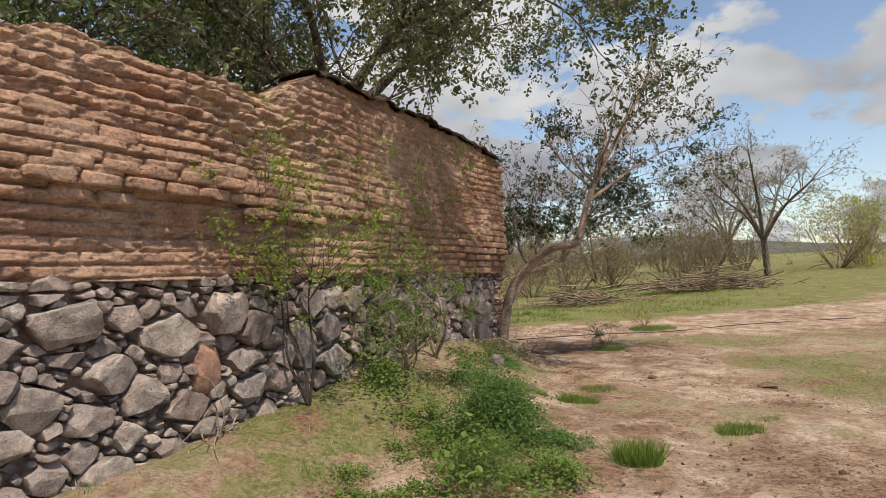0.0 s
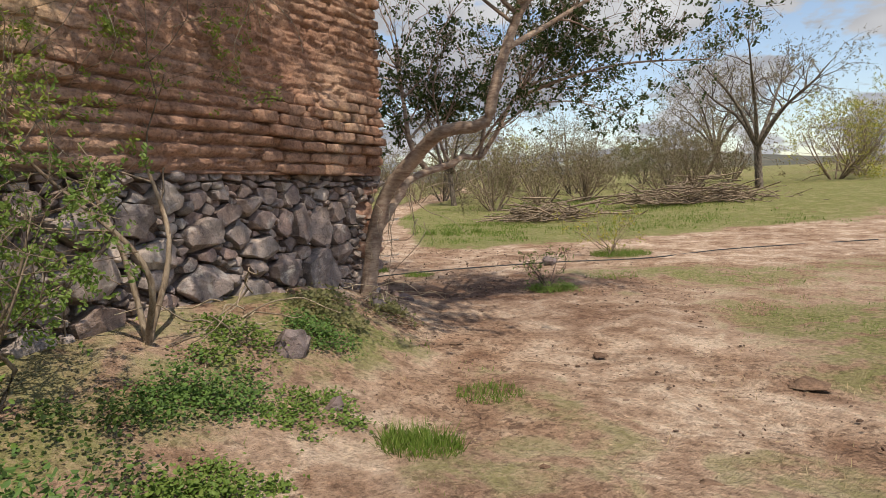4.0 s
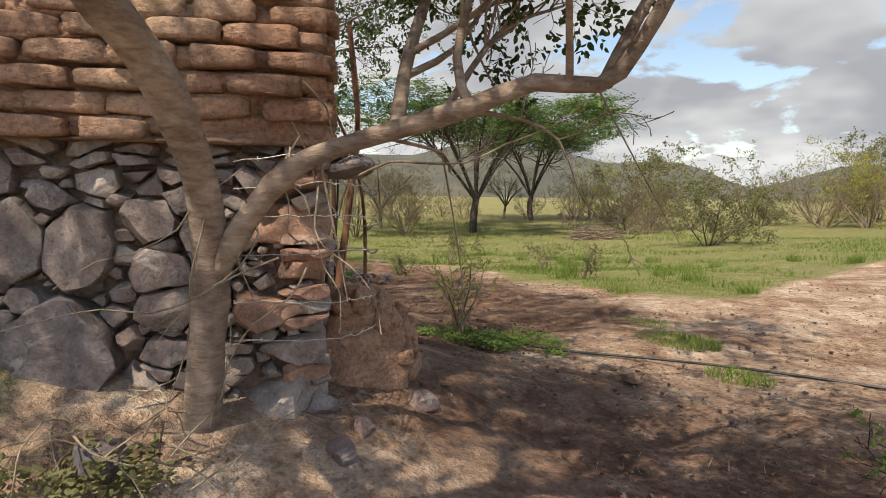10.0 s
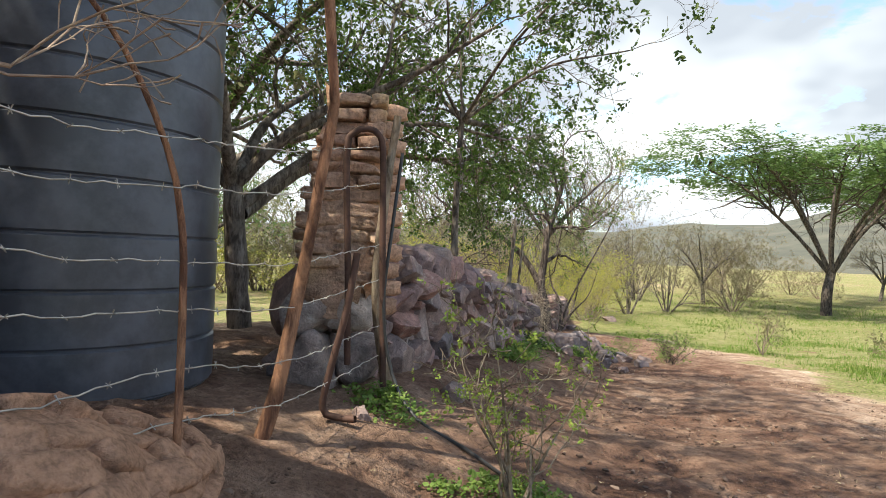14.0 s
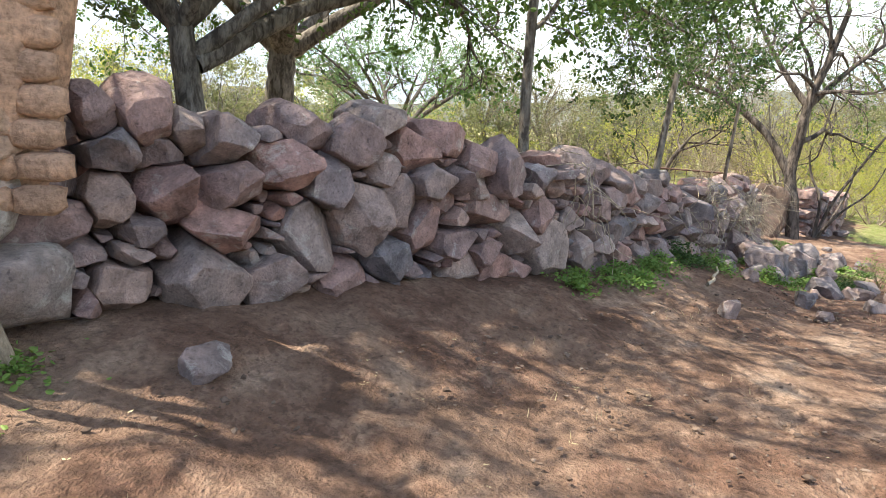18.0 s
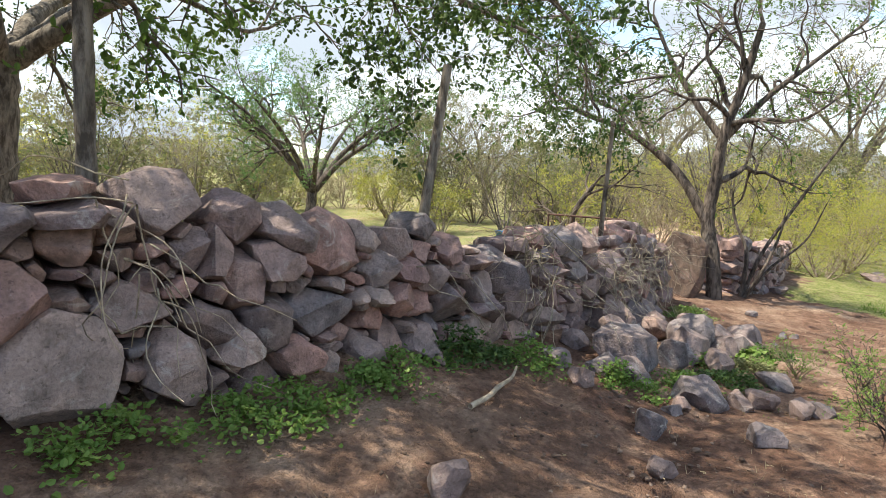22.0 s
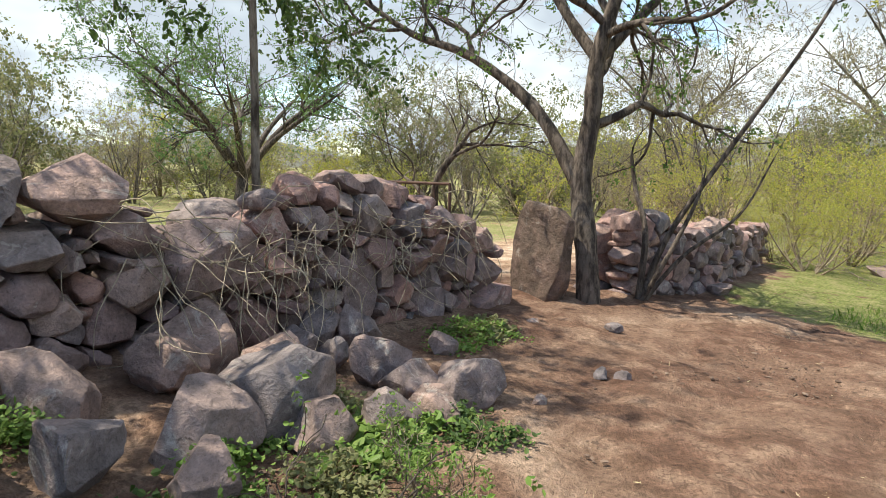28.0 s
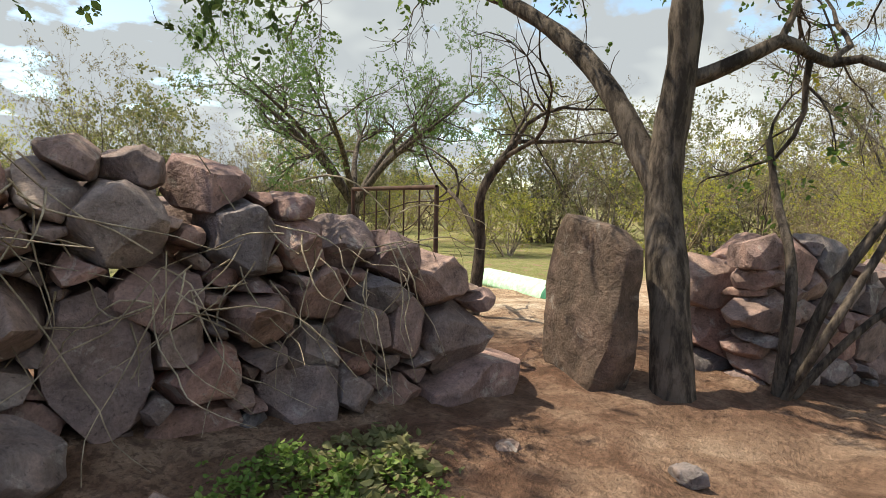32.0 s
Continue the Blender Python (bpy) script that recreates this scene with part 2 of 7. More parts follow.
BASALT_TONES = [(0.182, 0.148, 0.156), (0.304, 0.178, 0.156), (0.143, 0.121, 0.127), (0.260, 0.174, 0.156), (0.210, 0.158, 0.156), (0.332, 0.183, 0.156), (0.155, 0.137, 0.150), (0.343, 0.252, 0.221), (0.249, 0.148, 0.139), (0.194, 0.153, 0.156), (0.298, 0.213, 0.189), (0.249, 0.134, 0.117)]
M_BASALT = stone_material("basalt", BASALT_TONES, 0.5)
M_RUBBLE = stone_material("blue_basalt", [(0.150, 0.130, 0.135), (0.221, 0.158, 0.144), (0.128, 0.113, 0.123), (0.256, 0.176, 0.153), (0.171, 0.139, 0.141), (0.199, 0.166, 0.166)], 0.5)
M_HOUSE_STONE = stone_material("house_stone", [(0.304, 0.262, 0.246), (0.226, 0.184, 0.176), (0.367, 0.315, 0.287), (0.187, 0.161, 0.162), (0.328, 0.281, 0.257), (0.257, 0.191, 0.176), (0.406, 0.352, 0.316)], 0.8)
M_QUOIN = stone_material("red_quoin", [(0.36, 0.20, 0.15), (0.40, 0.24, 0.175), (0.31, 0.19, 0.15), (0.35, 0.27, 0.225)], 0.45)

M_SLAB = stone_material("brown_slab", [(0.10, 0.068, 0.054), (0.10, 0.068, 0.054)], 0.3)

ADOBE_TINTS = [(0.33, 0.185, 0.132), (0.38, 0.24, 0.178), (0.44, 0.305, 0.232), (0.45, 0.32, 0.20)]
DARK_TINTS = [(0.08, 0.055, 0.042), (0.09, 0.062, 0.048), (0.10, 0.07, 0.055), (0.11, 0.08, 0.06)]


def adobe_material(name, tones, tints=ADOBE_TINTS):
    m, nt, b = material(name)
    rnd = nt.nodes.new("ShaderNodeObjectInfo").outputs["Random"]
    geo = nt.nodes.new("ShaderNodeNewGeometry").outputs["Position"]
    base = ramp(nt, rnd, [(k / (len(tones) - 1), c) for k, c in enumerate(tones)])
    n0 = noise_of(nt, 0.55, 4.0, 0.6, geo)
    base = mixc(nt, 0.75, base, ramp(nt, n0, [(0.36, tints[0]), (0.47, tints[1]), (0.55, tints[2]), (0.62, tints[3])]))
    mp = put(nt, "ShaderNodeMapping", {"Vector": geo})
    mp.inputs["Scale"].default_value = (1, 1, 2.6)
    n1 = noise_of(nt, 4.5, 8.0, 0.7, mp.outputs[0], 0.3)
    base = mixc(nt, 0.9, base, ramp(nt, n1, [(0.34, grey(0.62)), (0.46, grey(0.92)), (0.54, (1.07, 1.06, 1.04)), (0.66, (1.35, 1.3, 1.22))]), "MULTIPLY")
    n2 = noise_of(nt, 34.0, 5.0, 0.65, geo)
    base = mixc(nt, 0.7, base, ramp(nt, n2, [(0.38, grey(0.62)), (0.49, grey(1.0)), (0.62, grey(1.25))]), "MULTIPLY")
    nt.links.new(base, b.inputs["Base Color"])
    b.inputs["Roughness"].default_value = 0.97
    b.inputs["Specular IOR Level"].default_value = 0.1
    s = put(nt, "ShaderNodeMath", {0: n1, 1: n2})
    bump(nt, b, s.outputs[0], 0.9, 0.022)
    return m


M_ADOBE = adobe_material("adobe", [(0.36, 0.225, 0.16), (0.44, 0.295, 0.215), (0.40, 0.25, 0.18), (0.47, 0.33, 0.245)])
M_ADOBE_CORE = adobe_material("adobe_face", [(0.41, 0.26, 0.187), (0.41, 0.26, 0.187)])
PALE_TINTS = [(0.360, 0.205, 0.136), (0.414, 0.242, 0.164), (0.450, 0.271, 0.187), (0.486, 0.303, 0.207)]
M_MELT = adobe_material("melted_adobe", [(0.50, 0.35, 0.26), (0.50, 0.35, 0.26)], PALE_TINTS)
M_MOUND = adobe_material("melted_mud", [(0.345, 0.225, 0.168), (0.345, 0.225, 0.168)], PALE_TINTS)
M_CAP = adobe_material("wall_cap", [(0.13, 0.085, 0.065), (0.13, 0.085, 0.065)], DARK_TINTS)
M_DUNG = adobe_material("dung", [(0.17, 0.11, 0.08), (0.17, 0.11, 0.08)], [(0.14, 0.09, 0.065), (0.17, 0.11, 0.08), (0.2, 0.135, 0.1), (0.24, 0.17, 0.12)])
M_MUD = adobe_material("mud_mortar", [(0.24, 0.175, 0.14), (0.24, 0.175, 0.14)], [(0.17, 0.12, 0.095), (0.20, 0.145, 0.115), (0.24, 0.175, 0.14), (0.27, 0.2, 0.16)])


def soil_material():
    m, nt, b = material("earth")
    geo = nt.nodes.new("ShaderNodeNewGeometry").outputs["Position"]
    att = lambda k: put_attr(nt, k)
    n0 = noise_of(nt, 0.7, 4.0, 0.55, geo, 0.3)
    n1 = noise_of(nt, 2.6, 7.0, 0.6, geo, 0.5)
    n2 = noise_of(nt, 22.0, 6.0, 0.62, geo)
    dry = ramp(nt, n1, [(0.34, (0.31, 0.205, 0.148)), (0.44, (0.44, 0.315, 0.235)), (0.52, (0.51, 0.38, 0.29)), (0.57, (0.60, 0.475, 0.375)), (0.68, (0.68, 0.55, 0.445))])
    dry = mixc(nt, ramp(nt, n0, [(0.40, grey(0.8)), (0.56, grey(0))]), dry, mixc(nt, 1.0, dry, (0.72, 0.63, 0.57), "MULTIPLY"))
    # darker earth tones, for damp ground and for tree shade put into the colour
    wet_shaded = ramp(nt, n1, [(0.34, (0.09, 0.048, 0.034)), (0.47, (0.155, 0.086, 0.062)), (0.56, (0.20, 0.12, 0.088)), (0.68, (0.29, 0.19, 0.14))])
    wet_shaded = mixc(nt, ramp(nt, n0, [(0.46, grey(0)), (0.62, grey(0.4))]), wet_shaded, (0.27, 0.18, 0.132))
    base = mixc(nt, att("damp"), dry, wet_shaded)
    base = mixc(nt, 0.85, base, ramp(nt, n2, [(0.34, grey(0.55)), (0.44, grey(0.93)), (0.54, grey(1.05)), (0.66, grey(1.28))]), "MULTIPLY")
    for size, at_, dark, col in ((13.0, 0.44, 0.7, (0.10, 0.06, 0.044)), (38.0, 0.43, 0.65, (0.12, 0.074, 0.054))):
        spot = noise_of(nt, size, 2.5, 0.55, geo, 0.6)
        amount = ramp(nt, n0, [(0.36, grey(dark)), (0.58, grey(dark * 0.35))])
        base = mixc(nt, mixc(nt, 1.0, ramp(nt, spot, [(at_ - 0.05, grey(1)), (at_, grey(0))]), amount, "MULTIPLY"), base, col)
    pale = ramp(nt, noise_of(nt, 19.0, 3.0, 0.6, geo, 0.3), [(0.58, grey(0)), (0.66, grey(0.5))])
    base = mixc(nt, pale, base, mixc(nt, 1.0, base, (1.5, 1.48, 1.45), "MULTIPLY"))
    turf = put(nt, "ShaderNodeMath", {0: att("turf")})
    turf.operation = "MULTIPLY"
    off = put(nt, "ShaderNodeMapRange", {"Value": n1})
    off.inputs["To Min"].default_value, off.inputs["To Max"].default_value = 0.35, 1.65
    off.inputs["From Min"].default_value, off.inputs["From Max"].default_value = 0.3, 0.7
    nt.links.new(off.outputs[0], turf.inputs[1])
    green = ramp(nt, n2, [(0.36, (0.10, 0.105, 0.04)), (0.48, (0.15, 0.19, 0.05)), (0.56, (0.21, 0.23, 0.075)), (0.66, (0.34, 0.28, 0.16))])
    green = mixc(nt, ramp(nt, n1, [(0.5, grey(0)), (0.62, grey(0.6))]), green, (0.30, 0.25, 0.14))
    base = mixc(nt, ramp(nt, turf.outputs[0], [(0.36, grey(0)), (0.62, grey(0.9))]), base, green)
    nt.links.new(base, b.inputs["Base Color"])
    b.inputs["Roughness"].default_value = 0.96
    b.inputs["Specular IOR Level"].default_value = 0.15
    s = put(nt, "ShaderNodeMath", {0: n2, 1: noise_of(nt, 60.0, 4.0, 0.6, geo)})
    bump(nt, b, s.outputs[0], 1.0, 0.035)
    return m


def put_attr(nt, key):
    n = nt.nodes.new("ShaderNodeAttribute")
    n.attribute_name = key
    return n.outputs["Fac"]


M_SOIL = soil_material()


def leaf_material(name, tones, translucent=0.35):
    m, nt, b = material(name)
    rnd = nt.nodes.new("ShaderNodeNewGeometry").outputs["Random Per Island"]
    c = ramp(nt, rnd, [(k / (len(tones) - 1), t) for k, t in enumerate(tones)])
    nt.links.new(c, b.inputs["Base Color"])
    b.inputs["Roughness"].default_value = 0.55
    b.inputs["Specular IOR Level"].default_value = 0.3
    tr = put(nt, "ShaderNodeBsdfTranslucent", {"Color": c})
    mx = put(nt, "ShaderNodeMixShader", {1: b.outputs[0], 2: tr.outputs[0]})
    mx.inputs[0].default_value = translucent
    nt.links.new(mx.outputs[0], nt.nodes["Material Output"].inputs["Surface"])
    return m


M_LEAF = leaf_material("leaf_green", [(0.035, 0.065, 0.018), (0.07, 0.12, 0.03), (0.05, 0.09, 0.025), (0.13, 0.19, 0.045)])
M_LEAF_MID = leaf_material("leaf_mid_green", [(0.06, 0.11, 0.025), (0.11, 0.18, 0.04), (0.08, 0.14, 0.03), (0.17, 0.24, 0.06)], 0.45)
M_LEAF_CORNER = leaf_material("leaf_bright_green", [(0.034, 0.060, 0.017), (0.060, 0.094, 0.026), (0.045, 0.075, 0.021), (0.090, 0.124, 0.034)], 0.4)
M_LEAF_FRESH = leaf_material("leaf_fresh", [(0.10, 0.18, 0.035), (0.165, 0.25, 0.055), (0.125, 0.21, 0.045), (0.23, 0.30, 0.08)])
M_LEAF_YELLOW = leaf_material("leaf_yellow", [(0.42, 0.40, 0.08), (0.27, 0.33, 0.065), (0.56, 0.46, 0.10), (0.22, 0.29, 0.055)], 0.5)
M_LEAF_OLIVE = leaf_material("leaf_olive", [(0.17, 0.18, 0.08), (0.25, 0.25, 0.12), (0.14, 0.16, 0.06), (0.31, 0.28, 0.15)], 0.45)
M_LEAF_DRY = leaf_material("leaf_dry", [(0.240, 0.195, 0.120), (0.176, 0.148, 0.090), (0.288, 0.250, 0.135), (0.200, 0.195, 0.098)])
M_LEAF_LIME = leaf_material("leaf_lime", [(0.24, 0.30, 0.05), (0.18, 0.27, 0.05), (0.32, 0.36, 0.08), (0.14, 0.22, 0.04)])
M_LEAF_UMB = leaf_material("leaf_feathery", [(0.09, 0.16, 0.05), (0.14, 0.22, 0.07), (0.11, 0.19, 0.06), (0.18, 0.26, 0.09)])
M_LEAF_GREY = leaf_material("leaf_grey_green", [(0.09, 0.12, 0.05), (0.16, 0.19, 0.09), (0.12, 0.15, 0.07), (0.22, 0.24, 0.12)])
M_LEAF_SHRUB = leaf_material("leaf_blue_green", [(0.08, 0.15, 0.045), (0.12, 0.21, 0.06), (0.15, 0.26, 0.06), (0.10, 0.18, 0.06)])
M_GRASS = leaf_material("grass", [(0.09, 0.17, 0.025), (0.15, 0.24, 0.04), (0.12, 0.20, 0.03), (0.24, 0.29, 0.08)], 0.25)
M_STRAW = leaf_material("dry_grass", [(0.42, 0.33, 0.19), (0.52, 0.42, 0.26), (0.36, 0.27, 0.16)], 0.2)


def bark_material(name, dark, pale, rings=0.0):
    m, nt, b = material(name)
    geo = nt.nodes.new("ShaderNodeNewGeometry").outputs["Position"]
    mp = put(nt, "ShaderNodeMapping", {"Vector": geo})
    mp.inputs["Scale"].default_value = (14, 14, 4) if rings == 0 else (9, 9, 26)
    n1 = noise_of(nt, 1.0, 8.0, 0.68, mp.outputs[0], 0.3)
    n2 = noise_of(nt, 2.6, 5.0, 0.6, geo)
    c = mixc(nt, ramp(nt, n1, [(0.41 - 0.06 * rings, grey(0)), (0.59 + 0.06 * rings, grey(1))]), dark, pale)
    c = mixc(nt, 0.6, c, ramp(nt, n2, [(0.38, grey(0.55)), (0.62, grey(1.4))]), "MULTIPLY")
    nt.links.new(c, b.inputs["Base Color"])
    b.inputs["Roughness"].default_value = 0.9
    b.inputs["Specular IOR Level"].default_value = 0.2
    bump(nt, b, n1, 1.0, 0.04 if rings == 0 else 0.016)
    return m


M_BARK = bark_material("bark_grey", (0.075, 0.06, 0.05), (0.23, 0.195, 0.165))
M_BARK_RING = bark_material("bark_peeling", (0.20, 0.135, 0.105), (0.40, 0.325, 0.265), 1.0)
M_BARK_DARK = bark_material("bark_dark", (0.04, 0.031, 0.027), (0.145, 0.115, 0.097))
M_TWIG = bark_material("dry_twig", (0.17, 0.125, 0.09), (0.36, 0.29, 0.22))
M_DEADWOOD = bark_material("dead_wood", (0.13, 0.065, 0.045), (0.36, 0.19, 0.115))
M_STRIPPED = bark_material("stripped_wood", (0.34, 0.27, 0.2), (0.48, 0.40, 0.31))
M_VINE = bark_material("dead_vine", (0.24, 0.19, 0.14), (0.46, 0.385, 0.29))


def plain(name, colour, rough=0.6, metal=0.0, wear=0.25, scale=9.0):
    m, nt, b = material(name)
    n = noise_of(nt, scale, 6.0, 0.65)
    c = mixc(nt, 1.0, colour, ramp(nt, n, [(0.4, grey(1 - wear)), (0.6, grey(1 + wear))]), "MULTIPLY")
    nt.links.new(c, b.inputs["Base Color"])
    b.inputs["Roughness"].default_value, b.inputs["Metallic"].default_value = rough, metal
    bump(nt, b, n, 0.15, 0.01)
    return m


M_TANK = plain("black_plastic", (0.07, 0.08, 0.105), 0.38, 0, 0.3, 3.0)
M_WIRE = plain("galvanised_wire", (0.42, 0.40, 0.38), 0.5, 0.7)
M_RUST = plain("rusty_iron", (0.085, 0.045, 0.034), 0.8, 0.3)
M_HOSE = plain("black_hose", (0.03, 0.03, 0.032), 0.5)

# ---- the land ----


def wall_side(x, y):
    """Metres in front of the line of the field wall."""
    line = np.interp(-x, [-1.3, 2.7, 7.4, 9.8, 16.9, 25.5, 60], [12.4, 13.75, 15.95, 16.95, 18.8, 22.6, 30.0])
    return (y - line) * 0.93


def track_mask(x, y):
    """How much turf grows: 0 bare track, 1 meadow."""
    n = fbm(x * 0.45, y * 0.45, 3, 4)
    u = (x + 1.18) * 0.447 + (y - 7.58) * 0.894
    c = (x + 1.18) * 0.894 - (y - 7.58) * 0.447
    d = wall_side(x, y)
    # meadow north of the track
    edge = np.interp(x, [-60, -26, -20.5, -18, -14, -12, -8, -4, 0, 3, 6, 12, 40], [23.5, 22.2, 21.3, 22.7, 23.4, 23.4, 21.6, 20.2, 19.2, 20.5, 21.0, 24.0, 30.0])
    far = sstep(-0.7, 1.3, y - edge + 0.5 * n)
    lane = np.abs(x - np.interp(y, [17, 22, 28, 34, 40, 46, 54, 70], [2.5, 0.4, -0.5, -0.8, -0.9, 0.1, 2.1, 5.0]) - 0.2 * np.sin(y * 0.5))
    far = far * sstep(0.8, 2.0, lane)
    east = sstep(3.9, 6.0, x + 0.5 * np.sin(y * 0.8)) * 0.5 * sstep(19, 15, y)
    bank = sstep(2.2, 0.9, c) * sstep(-0.8, -0.3, c) * sstep(4.9, 3.4, u) * 0.6
    back = sstep(-4.5, -7.5, d) * sstep(-5, -9, x) * 0.7
    patch = sstep(0.45, 0.85, n) * 0.32 * sstep(-1, 1.5, x) + 0.4 * np.exp(-(((x + 9.8) / 1.8) ** 2 + ((y - 20.4) / 1.2) ** 2))
    far = far * (1 - 0.3 * sstep(38, 58, np.hypot(x + 4, y - 16)))
    g = np.maximum.reduce([far, east, bank, back, patch])
    return np.clip(g + 0.22 * n * (0.2 + g), 0, 1)


# Where the earth is darker: damp ground, plus tree shade painted into its colour.
def damp_shade_mask(x, y):
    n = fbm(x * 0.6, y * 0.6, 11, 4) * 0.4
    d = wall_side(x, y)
    # damp yard earth, darkened further for the shade along the wall
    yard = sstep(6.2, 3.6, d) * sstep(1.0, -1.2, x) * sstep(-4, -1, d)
    # painted shade below the corner tree's crown
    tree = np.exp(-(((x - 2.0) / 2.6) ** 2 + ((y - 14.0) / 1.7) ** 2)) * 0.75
    # the last term paints the gate tree's shade onto the earth
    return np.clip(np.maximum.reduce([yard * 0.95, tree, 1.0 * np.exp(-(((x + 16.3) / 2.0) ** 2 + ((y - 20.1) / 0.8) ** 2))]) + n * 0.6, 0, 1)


def build_ground():
    def axis(lo, hi, fine_lo, fine_hi, step):
        mid = np.arange(fine_lo, fine_hi + step / 2, step)
        grow = step * 1.16 ** np.arange(1, 70)
        left, right = fine_lo - np.cumsum(grow), fine_hi + np.cumsum(grow)
        return np.concatenate([left[left > lo][::-1], mid, right[right < hi]])

    xs, ys = axis(-900, 900, -20, 7, 0.085), axis(-900, 900, 2, 23, 0.085)
    x, y = np.meshgrid(xs, ys, indexing="ij")
    z = ground_z(x, y)
    # turf cover, and the earth darkening that holds damp and painted shade
    turf, damp = track_mask(x, y), damp_shade_mask(x, y)
    near = np.exp(-((np.maximum(np.hypot(x + 6, y - 14) - 16, 0) / 8) ** 2))
    z = z + near * (0.05 * fbm(x * 0.7, y * 0.7, 21, 3) + 0.012 * fbm(x * 2.6, y * 2.6, 31, 4, 0.6) * (1 + damp))
    # hoof prints in the soft earth
    pit = lattice(x * 5.2, y * 5.2, 41)
    z = z - near * 0.03 * sstep(0.45, 0.9, pit) * (0.35 + damp)
    me = mesh_np("ground", np.stack([x, y, z], -1), grid_faces(len(xs), len(ys)))
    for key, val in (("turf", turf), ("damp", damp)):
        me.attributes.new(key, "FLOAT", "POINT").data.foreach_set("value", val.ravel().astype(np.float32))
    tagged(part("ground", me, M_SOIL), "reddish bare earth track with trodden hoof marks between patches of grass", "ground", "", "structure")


build_ground()

# ---- stones fitted together ----
_bm = bmesh.new()
bmesh.ops.create_icosphere(_bm, subdivisions=3, radius=1)
ICO3 = (np.array([v.co[:] for v in _bm.verts]), np.array([[v.index for v in f.verts] for f in _bm.faces]))
_bm.free()
_bm = bmesh.new()
bmesh.ops.create_icosphere(_bm, subdivisions=2, radius=1)
ICO2 = (np.array([v.co[:] for v in _bm.verts]), np.array([[v.index for v in f.verts] for f in _bm.faces]))
_bm.free()


HULL_DIRS = np.array([(1, 1, 1), (1, 1, -1), (1, -1, 1), (1, -1, -1), (-1, 1, 1), (-1, 1, -1), (-1, -1, 1), (-1, -1, -1), (1, 0, 0), (-1, 0, 0), (0, 1, 0), (0, -1, 0), (0, 0, 1), (0, 0, -1)], float)
HULL_DIRS /= np.linalg.norm(HULL_DIRS, axis=1, keepdims=True)


def broken_stone(name, n, h, size, off, rough, fine):
    """The solid inside the planes (normals n, distances h), its edges worn and its faces uneven."""
    near = np.argsort(h)[:34]
    n, h = n[near], h[near]
    tri = np.array(list(itertools.combinations(range(len(h)), 3)))
    m = n[tri]
    ok = np.abs(np.linalg.det(m)) > 1e-3
    v = np.linalg.solve(m[ok], h[tri[ok]][..., None])[..., 0]
    v = v[(v @ n.T <= h + 1e-6).all(1)]
    v = v[np.linalg.norm(v, axis=1) < 5 * size]
    bm = bmesh.new()
    for co in np.unique(np.round(v, 4), axis=0):
        bm.verts.new(co)
    bmesh.ops.remove_doubles(bm, verts=bm.verts[:], dist=0.06 * size)
    hull = bmesh.ops.convex_hull(bm, input=bm.verts[:])
    bmesh.ops.delete(bm, geom=list({g for g in hull["geom_interior"] + hull["geom_unused"] if isinstance(g, bmesh.types.BMVert)}), context="VERTS")
    bmesh.ops.dissolve_limit(bm, angle_limit=radians(9), verts=bm.verts[:], edges=bm.edges[:])
    bmesh.ops.bevel(bm, geom=bm.edges[:], offset=0.17 * size, segments=2 if fine else 1, profile=0.6, affect="EDGES", clamp_overlap=True)
    bmesh.ops.triangulate(bm, faces=bm.faces[:])
    if fine:
        for _ in range(2):
            long = [e for e in bm.edges if e.calc_length() > 0.34 * size]
            if long:
                bmesh.ops.subdivide_edges(bm, edges=long, cuts=1)
                bmesh.ops.triangulate(bm, faces=bm.faces[:])
    co = np.array([q.co[:] for q in bm.verts])
    co /= np.maximum((np.maximum(co @ n.T, 0) / h).max(1), 1.0)[:, None]
    for q, c in zip(bm.verts, co):
        q.co = c
    bm.normal_update()
    o = Vector(off)
    push = [(q.co + q.normal * size * (rough * 1.5 * noise.fractal(q.co / size * 1.5 + o, 0.8, 2.2, 4) + (0.02 * (noise.fractal(q.co / size * 6 + o, 0.9, 2.1, 2)) if fine else 0))) for q in bm.verts]
    for q, co in zip(bm.verts, push):
        q.co = co
    me = bpy.data.meshes.new(name)
    bm.to_mesh(me)
    bm.free()
    me.polygons.foreach_set("use_smooth", np.full(len(me.polygons), True))
    me.set_sharp_from_angle(angle=radians(42))
    return me


